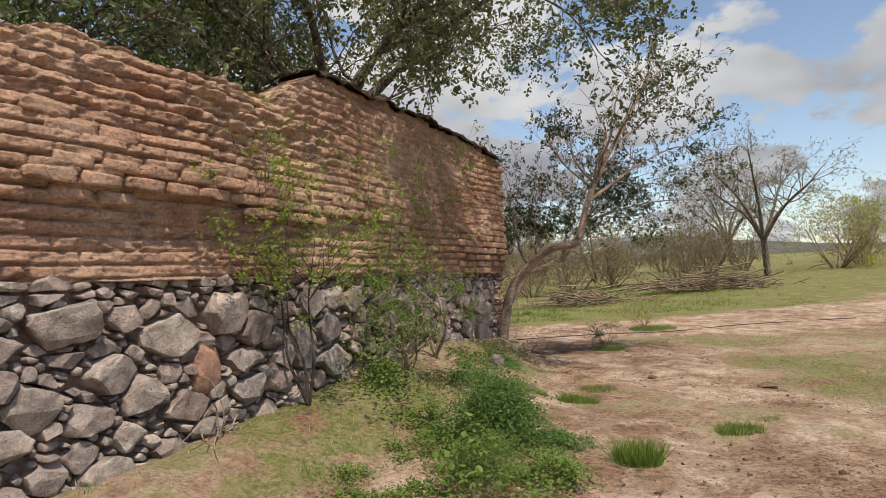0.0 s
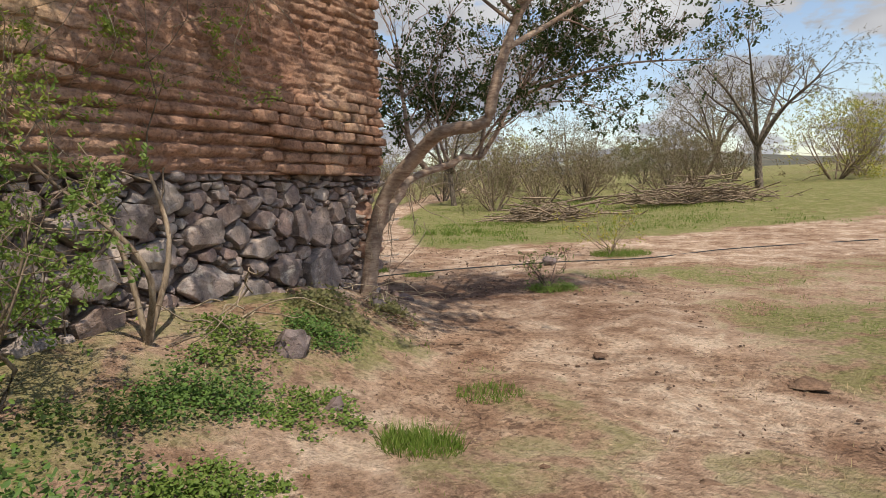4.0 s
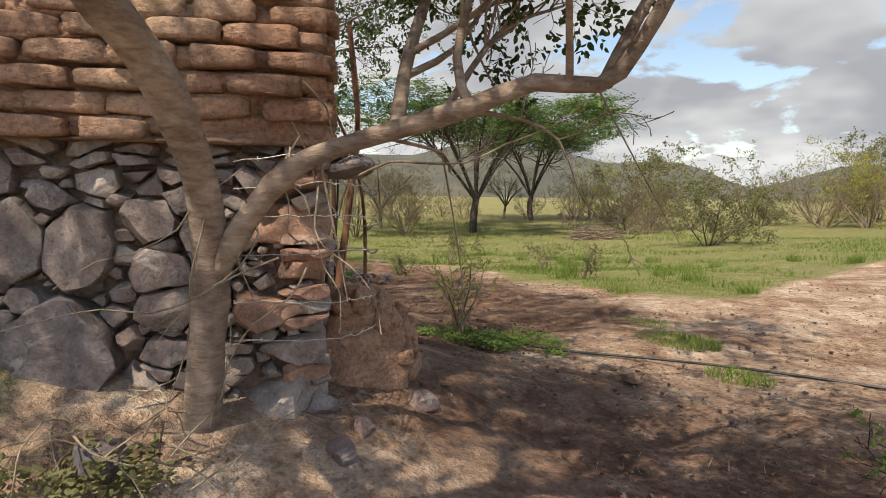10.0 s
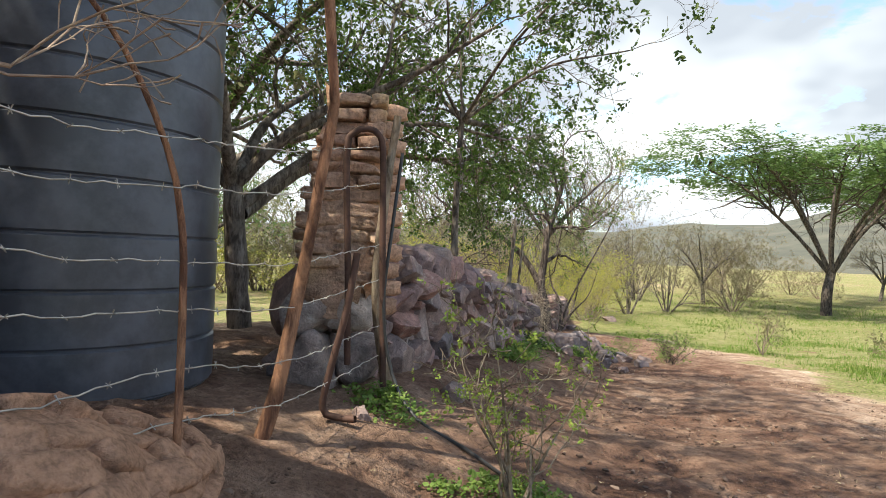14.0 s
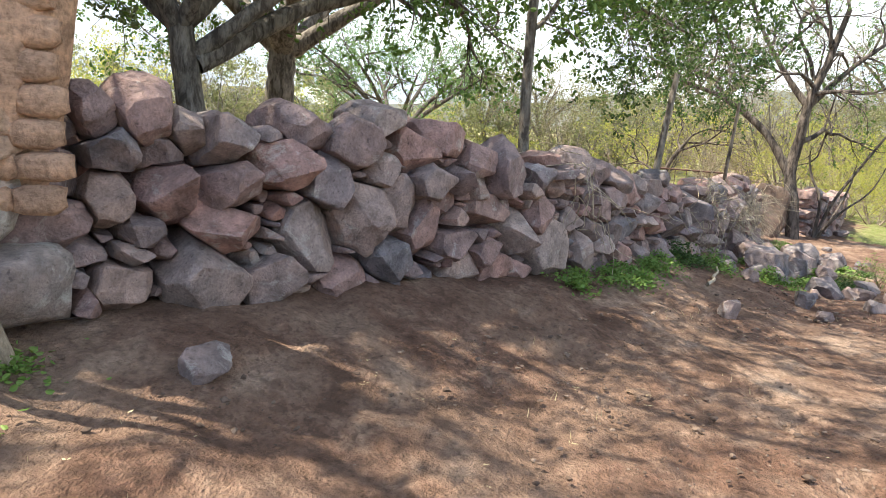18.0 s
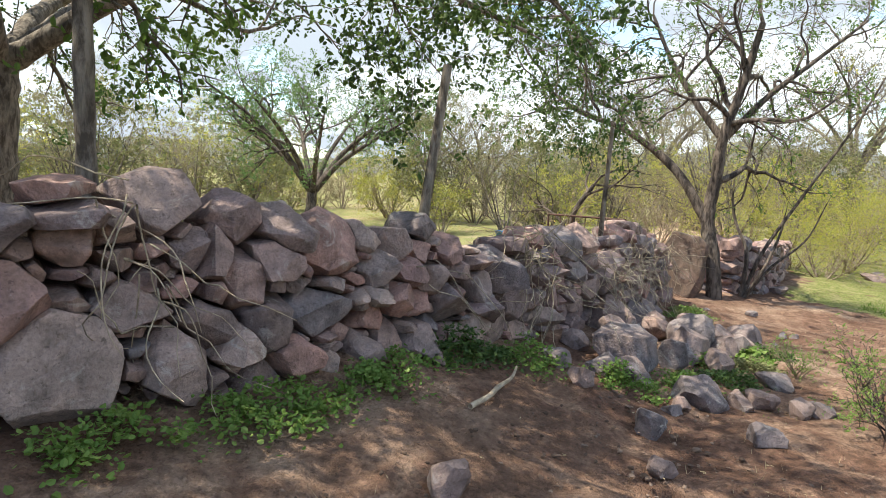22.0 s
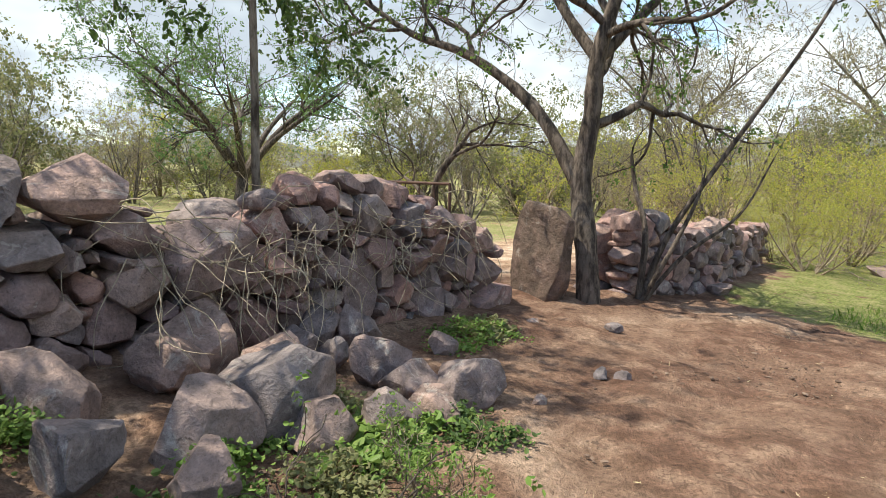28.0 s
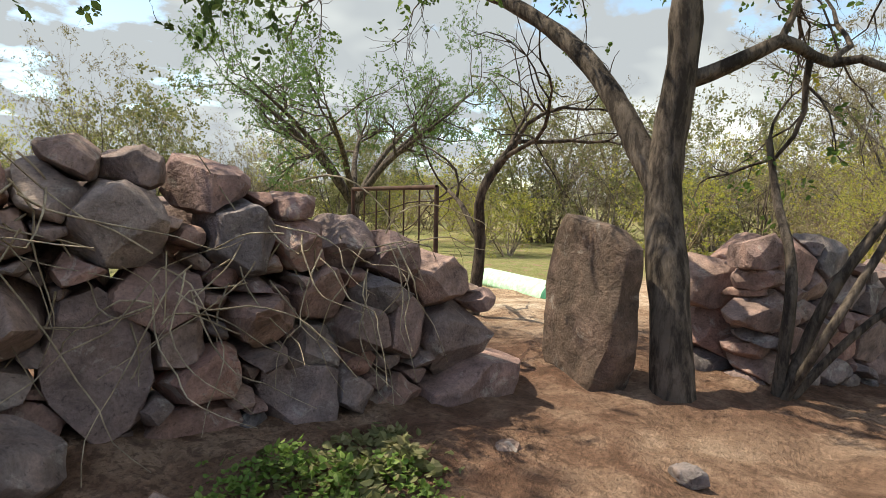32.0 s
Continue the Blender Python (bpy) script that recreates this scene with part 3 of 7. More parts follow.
def rock_mesh(name, rng, half, planes=None, fine=True, sharp=26, cuts=6, rough=0.05, tilt=0.16):
    """A stone bounded by flat breaks. half: half width, depth, height. planes: rows of nx, nz, h that bound it in its face."""
    v, f = ICO3 if fine else ICO2
    half = np.asarray(half, float)
    d = v * half
    d = d / np.linalg.norm(d, axis=1, keepdims=True)
    rows = []
    if planes is not None and len(planes):
        rows += [((a, rng.normal() * 0.08, c), h) for a, c, h in planes]
        ends = ((0, 1, 0), (0, -1, 0))
    else:
        ends = ((1, 0, 0), (-1, 0, 0), (0, 1, 0), (0, -1, 0), (0, 0, 1), (0, 0, -1))
    for e in ends:
        n = np.array(e) + rng.normal(size=3) * tilt
        rows.append((n, float(np.linalg.norm(np.array(e) * half)) * rng.uniform(0.85, 1.0)))
    for _ in range(cuts):
        n = rng.normal(size=3)
        rows.append((n, float(np.linalg.norm(n / np.linalg.norm(n) * half)) * (rng.uniform(0.8, 1.02) if planes is not None else rng.uniform(0.64, 0.96))))
    n = np.array([r[0] for r in rows], float)
    n /= np.linalg.norm(n, axis=1, keepdims=True)
    h = np.array([r[1] for r in rows])
    s = float(np.mean(half))
    off = rng.uniform(0, 50, 3)
    if sharp > 13:
        # nothing reaches far past the rounded hull of the block
        lim = HULL_DIRS @ np.linalg.qr(rng.normal(size=(3, 3)))[0]
        n = np.concatenate([n, lim])
        h = np.concatenate([h, 1.14 * np.linalg.norm(lim * half, axis=1)])
        return broken_stone(name, n, h, s, off, rough, fine)
    q = np.maximum(d @ n.T, 0) / h
    p = d * ((q**sharp).sum(1) ** (-1 / sharp))[:, None] * 1.04
    low = np.array([noise.fractal(Vector(a * 1.6 + off), 0.8, 2.2, 5) for a in p / s])
    p = p * (1 + rough * low[:, None])
    if fine:
        pit = np.array([noise.ridged_multi_fractal(Vector(a * 14 + off), 0.9, 2.1, 3, 1.0, 2.0) for a in p])
        p = p * (1 + np.clip((pit - 1.2) * 0.022, -0.05, 0.05)[:, None])
    me = mesh_np(name, p, f)
    me.set_sharp_from_angle(angle=radians(70))
    return me


def fit_cells(seeds, gap=0.012, slack=1.3):
    """Bounding lines for each of the stones (s, z, half width, half height) laid side by side."""
    a = np.asarray(seeds, float)
    out = []
    for i in range(len(a)):
        d = a[:, :2] - a[i, :2]
        dist = np.hypot(d[:, 0], d[:, 1])
        rows = []
        for j in np.nonzero((dist > 1e-6) & (dist < 1.6 * (max(a[i, 2:]) + a[:, 2:].max(1))))[0]:
            n = d[j] / dist[j]
            ri = 1 / math.hypot(n[0] / a[i, 2], n[1] / a[i, 3])
            rj = 1 / math.hypot(n[0] / a[j, 2], n[1] / a[j, 3])
            rows.append((n[0], n[1], max(dist[j] * ri / (ri + rj) - gap / 2, 0.02)))
        for k in range(6):
            t = (k + 0.4 * math.sin(i * 7.7 + k * 3.1)) * math.pi / 3
            n = (math.cos(t), math.sin(t))
            rows.append((n[0], n[1], slack * math.hypot(n[0] * a[i, 2], n[1] * a[i, 3])))
        out.append(np.array(rows))
    return out


def fill_stones(rng, seeds, lo, hi, bottom, top, sizes, tries, flat=1.0, close=0.84):
    """Adds stones in the spaces left between the given ones."""
    a = np.zeros((len(seeds) + sum(tries), 4))
    k = len(seeds)
    if k:
        a[:k] = seeds
    for size, count in zip(sizes, tries):
        for _ in range(count):
            s = rng.uniform(lo, hi)
            zb, zt = bottom(s), top(s)
            if zt - zb < size:
                continue
            hw, hh = size * rng.uniform(0.85, 1.5), size * rng.uniform(0.6, 1.0) * (flat if size > 0.1 else flat * 0.75)
            z = rng.uniform(zb, zt - hh * 0.6)
            q = a[:k]
            if (((s - q[:, 0]) / (close * (hw + q[:, 2]))) ** 2 + ((z - q[:, 1]) / (close * (hh + q[:, 3]))) ** 2 > 1).all():
                a[k] = s, z, hw, hh
                k += 1
    return [tuple(r) for r in a[:k]]


# ---- the house wall ----
H0, HU, HN = Vector((-1.18, 7.58, 0)), Vector((0.447, 0.894, 0)), Vector((0.894, -0.447, 0))
H_ANGLE = math.degrees(math.atan2(HU.y, HU.x))
JOINT = 1.70


def house_at(u, out, z):
    return H0 + HU * u + HN * out + Vector((0, 0, z))


def house_top(u):
    """Broken skyline of the mud-brick wall."""
    u = np.asarray(u, float)
    t = np.interp(u, [-9, -5, -4, -3.5, -2.9, -2.6, -1.9, -1.5, -1.2, -0.7, -0.5, 2.0, 4.4, 5.0, 5.3], [3.6, 3.55, 3.5, 3.62, 3.56, 3.5, 3.62, 3.58, 3.68, 3.95, 4.05, 4.12, 4.08, 4.0, 3.95])
    return t + 0.05 * lattice(u * 3.1, u * 0, 51) + 0.03 * lattice(u * 9, u * 0, 52)


def adobe_relief(u, z):
    """How far the weathered face stands out, with its courses."""
    u, z = np.asarray(u, float), np.asarray(z, float)
    wear = fbm(u * 0.45, z * 0.9, 61, 3)
    ledge = np.exp(-(((z - 2.6) / 0.26) ** 2)) * sstep(3.0, 0.6, u) + 0.8 * np.exp(-(((z - 2.1) / 0.22) ** 2)) * sstep(-1.0, 3.0, u)
    zz = z + 0.018 * fbm(u * 1.3, z * 0.5, 63, 2)
    k = np.floor(zz / 0.108)
    ph = (zz / 0.108) % 1.0
    prof = np.clip(np.minimum(ph, 1 - ph) * 6.0, 0, 1) ** 0.6
    us = (u + 0.16 * (k % 2) + 0.06 * np.sin(k * 12.9)) / 0.36
    brick = lattice(k * 3.7 + 0.4, np.floor(us) * 2.9 + 0.3, 71)
    joint = np.clip((0.5 - np.abs(us % 1.0 - 0.5)) * 14, 0, 1) ** 0.5
    high = sstep(2.9, 3.15, z) * sstep(0.2, -0.8, u)
    strong = np.clip(0.5 + 0.5 * wear + 1.0 * ledge, 0.3, 1.5) * (1 - 0.35 * sstep(-0.6, 0.2, u) * sstep(2.3, 2.6, z))
    out = 0.10 * strong * (prof * (0.5 + 0.5 * joint) - 0.5) + 0.022 * brick * strong
    crumble = fbm(u * 3.6, z * 9.5, 91, 5, 0.62)
    pits = fbm(u * 9.0, z * 13.0, 93, 3, 0.6)
    hole = np.exp(-(((u - 0.92) / 0.07) ** 2 + ((z - 3.7) / 0.11) ** 2) ** 2)
    return out + 0.05 * fbm(u * 0.9, z * 1.1, 81, 4) + (0.018 + 0.03 * high) * crumble - 0.055 * sstep(0.4, 0.9, crumble) * (1 - 0.6 * np.minimum(ledge, 1)) + (0.009 + 0.022 * high) * pits + 0.045 * ledge - 0.14 * hole


def build_house_wall():
    wall = thing("wall_house", None, "ruined house wall of eroded red mud brick on a rough stone base", "wall", "", "structure")
    rng = np.random.default_rng(5)
    # weathered mud-brick face, ends and back as one shell
    us, n = np.arange(-8.6, 5.2601, 0.022), 140
    top = house_top(us)
    k = np.linspace(0, 1, n)
    z = JOINT + (top[:, None] - JOINT) * k[None]
    u = np.repeat(us[:, None], n, 1)
    out = adobe_relief(u, z) - 0.05 * sstep(0.9, 1.0, k)[None]
    face = np.array(H0)[None, None] + u[..., None] * np.array(HU) + out[..., None] * np.array(HN)
    face[..., 2] = z
    back = face - np.array(HN) * (0.52 + 2 * out[..., None])
    shell = np.concatenate([face, back[:, ::-1]], 1)
    m = 2 * n
    f = grid_faces(len(us), m)
    i = np.arange(len(us) - 1)
    f = np.concatenate([f, np.stack([i * m + m - 1, (i + 1) * m + m - 1, (i + 1) * m, i * m], -1)])
    e0 = (len(us) - 1) * m
    j = np.arange(n - 1)
    f = np.concatenate([f, np.stack([e0 + j, e0 + m - 1 - j, e0 + m - 2 - j, e0 + j + 1], -1), np.stack([j + 1, m - 2 - j, m - 1 - j, j], -1)])
    part("adobe_face", mesh_np("adobe_face", shell, f), M_ADOBE_CORE, wall, "weathered mud-brick face with ledges of worn courses")
    # mud core behind the stones
    bm = bmesh.new()
    bmesh.ops.create_cube(bm, size=1)
    part("rubble_core", bm, M_MUD, wall, "mud packing between the stones", Matrix.Translation(house_at(-1.7, -0.33, 0.65)) @ pose(0, 0, 0, 0, 0, H_ANGLE) @ Matrix.Diagonal((13.8, 0.46, 2.12, 1)))
    # stones of the base
    bottom = lambda s: gz(*house_at(s, 0.1, 0)[:2]) - 0.12
    ceil = lambda s: JOINT - 0.13
    seeds = [(-2.19, 0.91, 0.17, 0.23), (3.72, 1.2, 0.17, 0.22), (4.03, 1.16, 0.19, 0.26), (3.95, 0.62, 0.30, 0.36), (3.42, 0.75, 0.2, 0.2), (3.5, 1.2, 0.16, 0.14)]
    seeds = fill_stones(rng, seeds, -8.5, 5.05, bottom, ceil, [0.27, 0.19, 0.13, 0.085, 0.05], [120, 500, 1400, 3000, 5000], 0.85, 0.74)
    quoins = [(5.08 - 0.07 * (q % 2), 0.12 + 0.235 * q, 0.16 + 0.09 * (q % 2), 0.108) for q in range(7)]
    seeds = [s for s in seeds if s[0] + s[2] < 4.86] + quoins
    seeds = fill_stones(rng, seeds, 4.3, 5.2, bottom, ceil, [0.1, 0.07, 0.045], [300, 500, 900], 0.75, 0.8)
    # a course of thin shards under the mud brick
    s = -8.5
    while s < 5.2:
        w = rng.uniform(0.07, 0.17)
        for lift in (0.035, 0.095):
            seeds.append((s + w + rng.uniform(-0.03, 0.03), JOINT - lift, w, 0.033))
        s += 2 * w
    cells = fit_cells(seeds, 0.018, 1.45)
    for q, (sd, pl) in enumerate(zip(seeds, cells)):
        corner = sd in quoins
        deep = min(0.24, 0.09 + 0.5 * min(sd[2], sd[3])) if not corner else 0.3
        oval = q == 0
        me = rock_mesh("stone", rng, (sd[2] * 1.1, deep, sd[3] * 1.1), None if oval or corner else pl, sd[0] > -4.5 and sd[2] > 0.1, 5 if oval else 36, 3 if oval else 5, 0.02 if oval else 0.06, 0.13 if corner else 0.16)
        place = house_at(sd[0], (-0.1 if not corner else -0.22) + rng.uniform(-0.03, 0.05), sd[1])
        part("stone", me, M_QUOIN if (corner and sd[1] > 0.6) or oval else M_HOUSE_STONE, wall, "rounded reddish-brown stone" if oval else "", Matrix.Translation(place) @ pose(0, 0, 0, 0, 0, H_ANGLE))
    # stones in the broken end of the wall
    ends = [(-0.12, 0.25, 0.16, 0.2), (-0.40, 0.2, 0.15, 0.16), (-0.14, 0.66, 0.17, 0.16), (-0.41, 0.56, 0.14, 0.15), (-0.36, 0.92, 0.2, 0.14), (-0.10, 1.0, 0.13, 0.12), (-0.2, 1.27, 0.2, 0.11), (-0.45, 1.2, 0.1, 0.12)]
    ends = [e for e in fill_stones(rng, ends, -0.5, 0.02, lambda q: 0.05, lambda q: JOINT - 0.08, [0.1, 0.07, 0.045], [120, 250, 400], 0.75, 0.8) if e[2] < 0.12]
    for sd, pl in zip(ends, fit_cells(ends, 0.01, 1.5)):
        me = rock_mesh("stone", rng, (sd[2] * 0.98, 0.14, sd[3] * 0.98), None if sd[2] > 0.09 else pl, True, 30, 2, 0.06, 0.1)
        part("stone", me, M_QUOIN if rng.uniform() < 0.6 else M_HOUSE_STONE, wall, "", Matrix.Translation(house_at(5.14, sd[0], sd[1])) @ pose(0, 0, 0, 0, 0, H_ANGLE - 90))
    return wall


HOUSE = build_house_wall()


def build_bricks(wall):
    """Mud bricks that stand proud of the face, worn round."""
    rng = np.random.default_rng(17)
    meshes = []
    for k in range(9):
        me = rock_mesh("adobe_brick", rng, (0.155 + 0.02 * (k % 3), 0.085, 0.05), None, True, 13, 0, 0.05, 0.035)
        me.materials.append(M_ADOBE)
        meshes.append(me)
    made = 0
    row = 0
    z = JOINT + 0.055
    while z < 4.1:
        u = -3.9 + (row % 2) * 0.18 + rng.uniform(0, 0.05)
        while u < 5.05:
            ledge = float(np.exp(-(((z - 2.6) / 0.24) ** 2)) * sstep(2.2, 0.4, u) + np.exp(-(((z - 2.15) / 0.45) ** 2)) * sstep(1.5, 3.8, u))
            keep = ledge + 0.5 * float(fbm(np.float64(u * 0.8), np.float64(z * 1.4), 105, 3)) > 0.5
            if keep and z < float(house_top(u)) - 0.08 and made < 330:
                out = float(adobe_relief(np.float64(u), np.float64(z))) - 0.03 + rng.uniform(0, 0.025)
                me = meshes[rng.integers(len(meshes))]
                part("adobe_brick", me, None, wall, "", Matrix.Translation(house_at(u + 0.17, out, z)) @ pose(0, 0, 0, rng.uniform(-2, 2), rng.uniform(-1, 1), H_ANGLE + rng.uniform(-2, 2)))
                made += 1
            u += 0.36
        for out in (-0.12, -0.39):
            if z < 3.9:
                me = meshes[rng.integers(len(meshes))]
                part("adobe_brick", me, None, wall, "", Matrix.Translation(house_at(5.22 + rng.uniform(-0.02, 0.03), out + 0.04 * (row % 2), z)) @ pose(0, 0, 0, rng.uniform(-2, 2), 0, H_ANGLE - 90 + rng.uniform(-3, 3)))
        z += 0.118
        row += 1


# ---- the water tank ----


def build_tank():
    tank = thing("water_tank", pose(-1.88, 11.9, gz(-1.2, 12.6) - 0.03), "large black plastic water tank with moulded ribs, standing inside the ruin", "water tank")
    prof = [(0.0, 0.0), (0.9, 0.0), (0.94, 0.04)]
    zz, k = 0.04, 0
    while zz < 2.5:
        prof += [(0.936, zz + 0.004), (0.95, zz + 0.016), (0.951, zz + 0.10), (0.952, zz + 0.2), (0.95, zz + 0.294), (0.936, zz + 0.306)]
        zz += 0.31
        k += 1
    top = zz
    prof += [(0.95, top + 0.04), (0.93, top + 0.10), (0.86, top + 0.16), (0.6, top + 0.26), (0.3, top + 0.30)]
    a = np.arange(72) * 2 * math.pi / 72
    p = np.array(prof)
    v = np.stack([np.cos(a)[:, None] * p[None, :, 0], np.sin(a)[:, None] * p[None, :, 0], np.broadcast_to(p[None, :, 1], (72, len(p)))], -1)
    me = mesh_np("shell", v, grid_faces(72, len(p), True))
    me.set_sharp_from_angle(angle=radians(18))
    part("shell", me, M_TANK, tank)
    lid = np.array([(0.3, top + 0.28), (0.33, top + 0.29), (0.33, top + 0.36), (0.30, top + 0.385), (0.0, top + 0.40)])
    v = np.stack([np.cos(a)[:, None] * lid[None, :, 0], np.sin(a)[:, None] * lid[None, :, 0], np.broadcast_to(lid[None, :, 1], (72, len(lid)))], -1)
    part("lid", mesh_np("lid", v, grid_faces(72, len(lid), True)), M_TANK, tank, "round screw lid")


build_tank()

# ---- the dry-stone field wall ----
FIELD_LINE = [(-2.7, 13.75), (-7.4, 15.95), (-9.8, 16.95), (-16.9, 18.8)]
BOULDERS_A = [(0.24, 0.26, 0.08, 0.06), (0.35, 1.2, 0.09, 0.11), (0.4, 0.8, 0.12, 0.12), (0.43, 0.33, 0.2, 0.11), (0.43, 1.03, 0.13, 0.09), (0.54, 0.6, 0.09, 0.09), (0.59, 1.25, 0.13, 0.14), (0.68, 1.02, 0.13, 0.09), (0.69, 0.79, 0.17, 0.15), (0.82, 1.13, 0.09, 0.1), (0.86, 0.3, 0.24, 0.21), (1.03, 0.57, 0.3, 0.12), (1.04, 1.08, 0.14, 0.13), (1.07, 0.82, 0.17, 0.13), (1.28, 0.2, 0.19, 0.17), (1.35, 0.93, 0.19, 0.16), (1.56, 1.16, 0.16, 0.15), (1.59, 0.46, 0.24, 0.25), (1.74, 0.81, 0.19, 0.19), (1.93, 1.05, 0.23, 0.15), (2.06, 0.56, 0.19, 0.28), (2.2, 1.23, 0.2, 0.1), (2.31, 0.22, 0.22, 0.16), (2.38, 0.62, 0.2, 0.24)]
BOULDERS_B = [(2.53, 1.02, 0.23, 0.15), (2.65, 0.42, 0.18, 0.23), (2.69, 0.78, 0.17, 0.15), (2.89, 1.1, 0.18, 0.12)]
BOULDERS_C = [(3.27, 0.73, 0.13, 0.09), (3.3, 0.32, 0.09, 0.06), (3.34, 0.49, 0.25, 0.15), (3.35, 0.17, 0.16, 0.1), (3.57, 0.8, 0.2, 0.24), (3.75, 0.31, 0.17, 0.23), (3.92, 0.65, 0.2, 0.06), (4.05, 0.76, 0.21, 0.09), (4.12, 0.44, 0.19, 0.16), (4.29, 0.1, 0.35, 0.3), (4.36, 0.68, 0.13, 0.1), (4.36, 0.92, 0.15, 0.06), (4.37, 0.83, 0.17, 0.07), (4.57, 0.74, 0.12, 0.11), (4.59, 0.58, 0.1, 0.07), (4.84, 0.86, 0.23, 0.14), (4.88, -0.02, 0.18, 0.2), (4.93, 0.38, 0.11, 0.06), (4.98, 0.61, 0.14, 0.1), (5.06, 0.19, 0.22, 0.12), (5.12, 0.58, 0.13, 0.14), (5.24, 0.02, 0.16, 0.08), (5.31, 0.43, 0.19, 0.16), (5.4, -0.3, 0.17, 0.22)]
BOULDERS_D = [(5.48, 0.16, 0.17, 0.18), (5.53, 0.52, 0.17, 0.12), (5.61, 0.68, 0.18, 0.11), (5.65, -0.13, 0.23, 0.12)]
BOULDERS_E = [(6.26, -0.22, 0.11, 0.16), (6.33, 0.61, 0.11, 0.09), (6.35, 0.04, 0.13, 0.11), (6.37, 0.19, 0.12, 0.06), (6.4, 0.38, 0.15, 0.12), (6.51, -0.15, 0.15, 0.14), (6.57, 0.53, 0.11, 0.11), (6.59, -0.44, 0.2, 0.15), (6.6, 0.14, 0.11, 0.13), (6.72, 0.34, 0.13, 0.12), (6.83, -0.22, 0.15, 0.16), (6.83, 0.06, 0.13, 0.11), (6.83, 0.5, 0.12, 0.1), (6.89, 0.63, 0.14, 0.09), (6.98, 0.26, 0.11, 0.16), (7, -0.14, 0.09, 0.06), (7.07, -0.5, 0.14, 0.08), (7.13, -0.28, 0.1, 0.12), (7.16, 0.04, 0.14, 0.19), (7.17, 0.48, 0.11, 0.13), (7.26, 0.3, 0.15, 0.1), (7.28, -0.25, 0.11, 0.1), (7.38, 0.08, 0.07, 0.08), (7.5, -0.46, 0.15, 0.11)]
BOULDERS_F = [(7.53, 0.33, 0.16, 0.06), (7.54, -0.26, 0.17, 0.14), (7.56, 0.14, 0.15, 0.14), (7.63, -0.05, 0.22, 0.1), (7.69, -0.63, 0.09, 0.1), (7.91, -0.57, 0.16, 0.12), (7.91, 0.2, 0.2, 0.18), (7.94, -0.29, 0.21, 0.2)]
BOULDERS_G = [(8.2, 0.42, 0.17, 0.07), (8.25, -0.13, 0.28, 0.17), (8.32, 0.15, 0.11, 0.11), (8.35, -0.43, 0.18, 0.12), (8.55, 0.26, 0.1, 0.12), (8.64, -0.16, 0.18, 0.16), (8.79, -0.37, 0.16, 0.1), (8.85, 0.44, 0.13, 0.08), (9.02, 0.07, 0.21, 0.12), (9.14, 0.4, 0.16, 0.13), (9.27, -0.25, 0.29, 0.16), (9.27, 0.15, 0.16, 0.11), (9.54, -0.03, 0.25, 0.12), (9.61, 0.31, 0.32, 0.18), (9.91, -0.25, 0.28, 0.12), (9.91, 0.02, 0.24, 0.12), (10.2, 0.25, 0.35, 0.1), (10.52, 0.04, 0.29, 0.14), (10.58, -0.3, 0.25, 0.17), (11.04, -0.16, 0.45, 0.2)]
BOULDERS_H = [(11.39, -0.24, 0.14, 0.19), (11.62, -0.26, 0.14, 0.16), (11.68, 0.02, 0.16, 0.14), (11.99, 0.31, 0.1, 0.12), (12, -0.19, 0.12, 0.11), (12, 0.08, 0.16, 0.14), (12.19, -0.61, 0.18, 0.1), (12.19, 0.23, 0.1, 0.11), (12.24, 0.02, 0.14, 0.12), (12.26, -0.32, 0.16, 0.18), (12.45, 0.23, 0.16, 0.11), (12.55, 0.37, 0.09, 0.09), (12.63, -0.56, 0.23, 0.44), (12.68, 0.06, 0.21, 0.19), (12.78, 0.32, 0.11, 0.08), (12.9, -0.29, 0.21, 0.16), (12.99, -0.53, 0.15, 0.13), (13.08, -0.71, 0.2, 0.15), (13.16, 0.27, 0.16, 0.12), (13.28, 0.04, 0.19, 0.19), (13.39, -0.42, 0.2, 0.13), (13.61, -0.86, 0.24, 0.22), (13.62, -0.04, 0.15, 0.12), (13.69, -0.63, 0.18, 0.14)]
BOULDERS_I = [(13.74, -0.34, 0.16, 0.16), (13.92, -0.92, 0.15, 0.1), (13.93, -0.09, 0.2, 0.1), (14.01, -0.55, 0.19, 0.14), (14.1, -0.34, 0.21, 0.12), (14.17, -0.15, 0.19, 0.12), (14.27, -1.03, 0.26, 0.12), (14.29, -0.56, 0.26, 0.22), (14.58, -0.33, 0.22, 0.14), (14.71, -0.68, 0.25, 0.22), (14.9, -1.08, 0.5, 0.24)]


FIELD_LINE_WEST = [(-18.55, 20.1), (-21.0, 21.35), (-25.5, 22.6)]


def field_at(s, line=FIELD_LINE):
    """Place and heading on the face of a field wall."""
    for (x0, y0), (x1, y1) in zip(line, line[1:]):
        ln = math.hypot(x1 - x0, y1 - y0)
        if s <= ln or (x1, y1) == line[-1]:
            return x0 + (x1 - x0) * s / ln, y0 + (y1 - y0) * s / ln, math.degrees(math.atan2(y1 - y0, x1 - x0))
        s -= ln


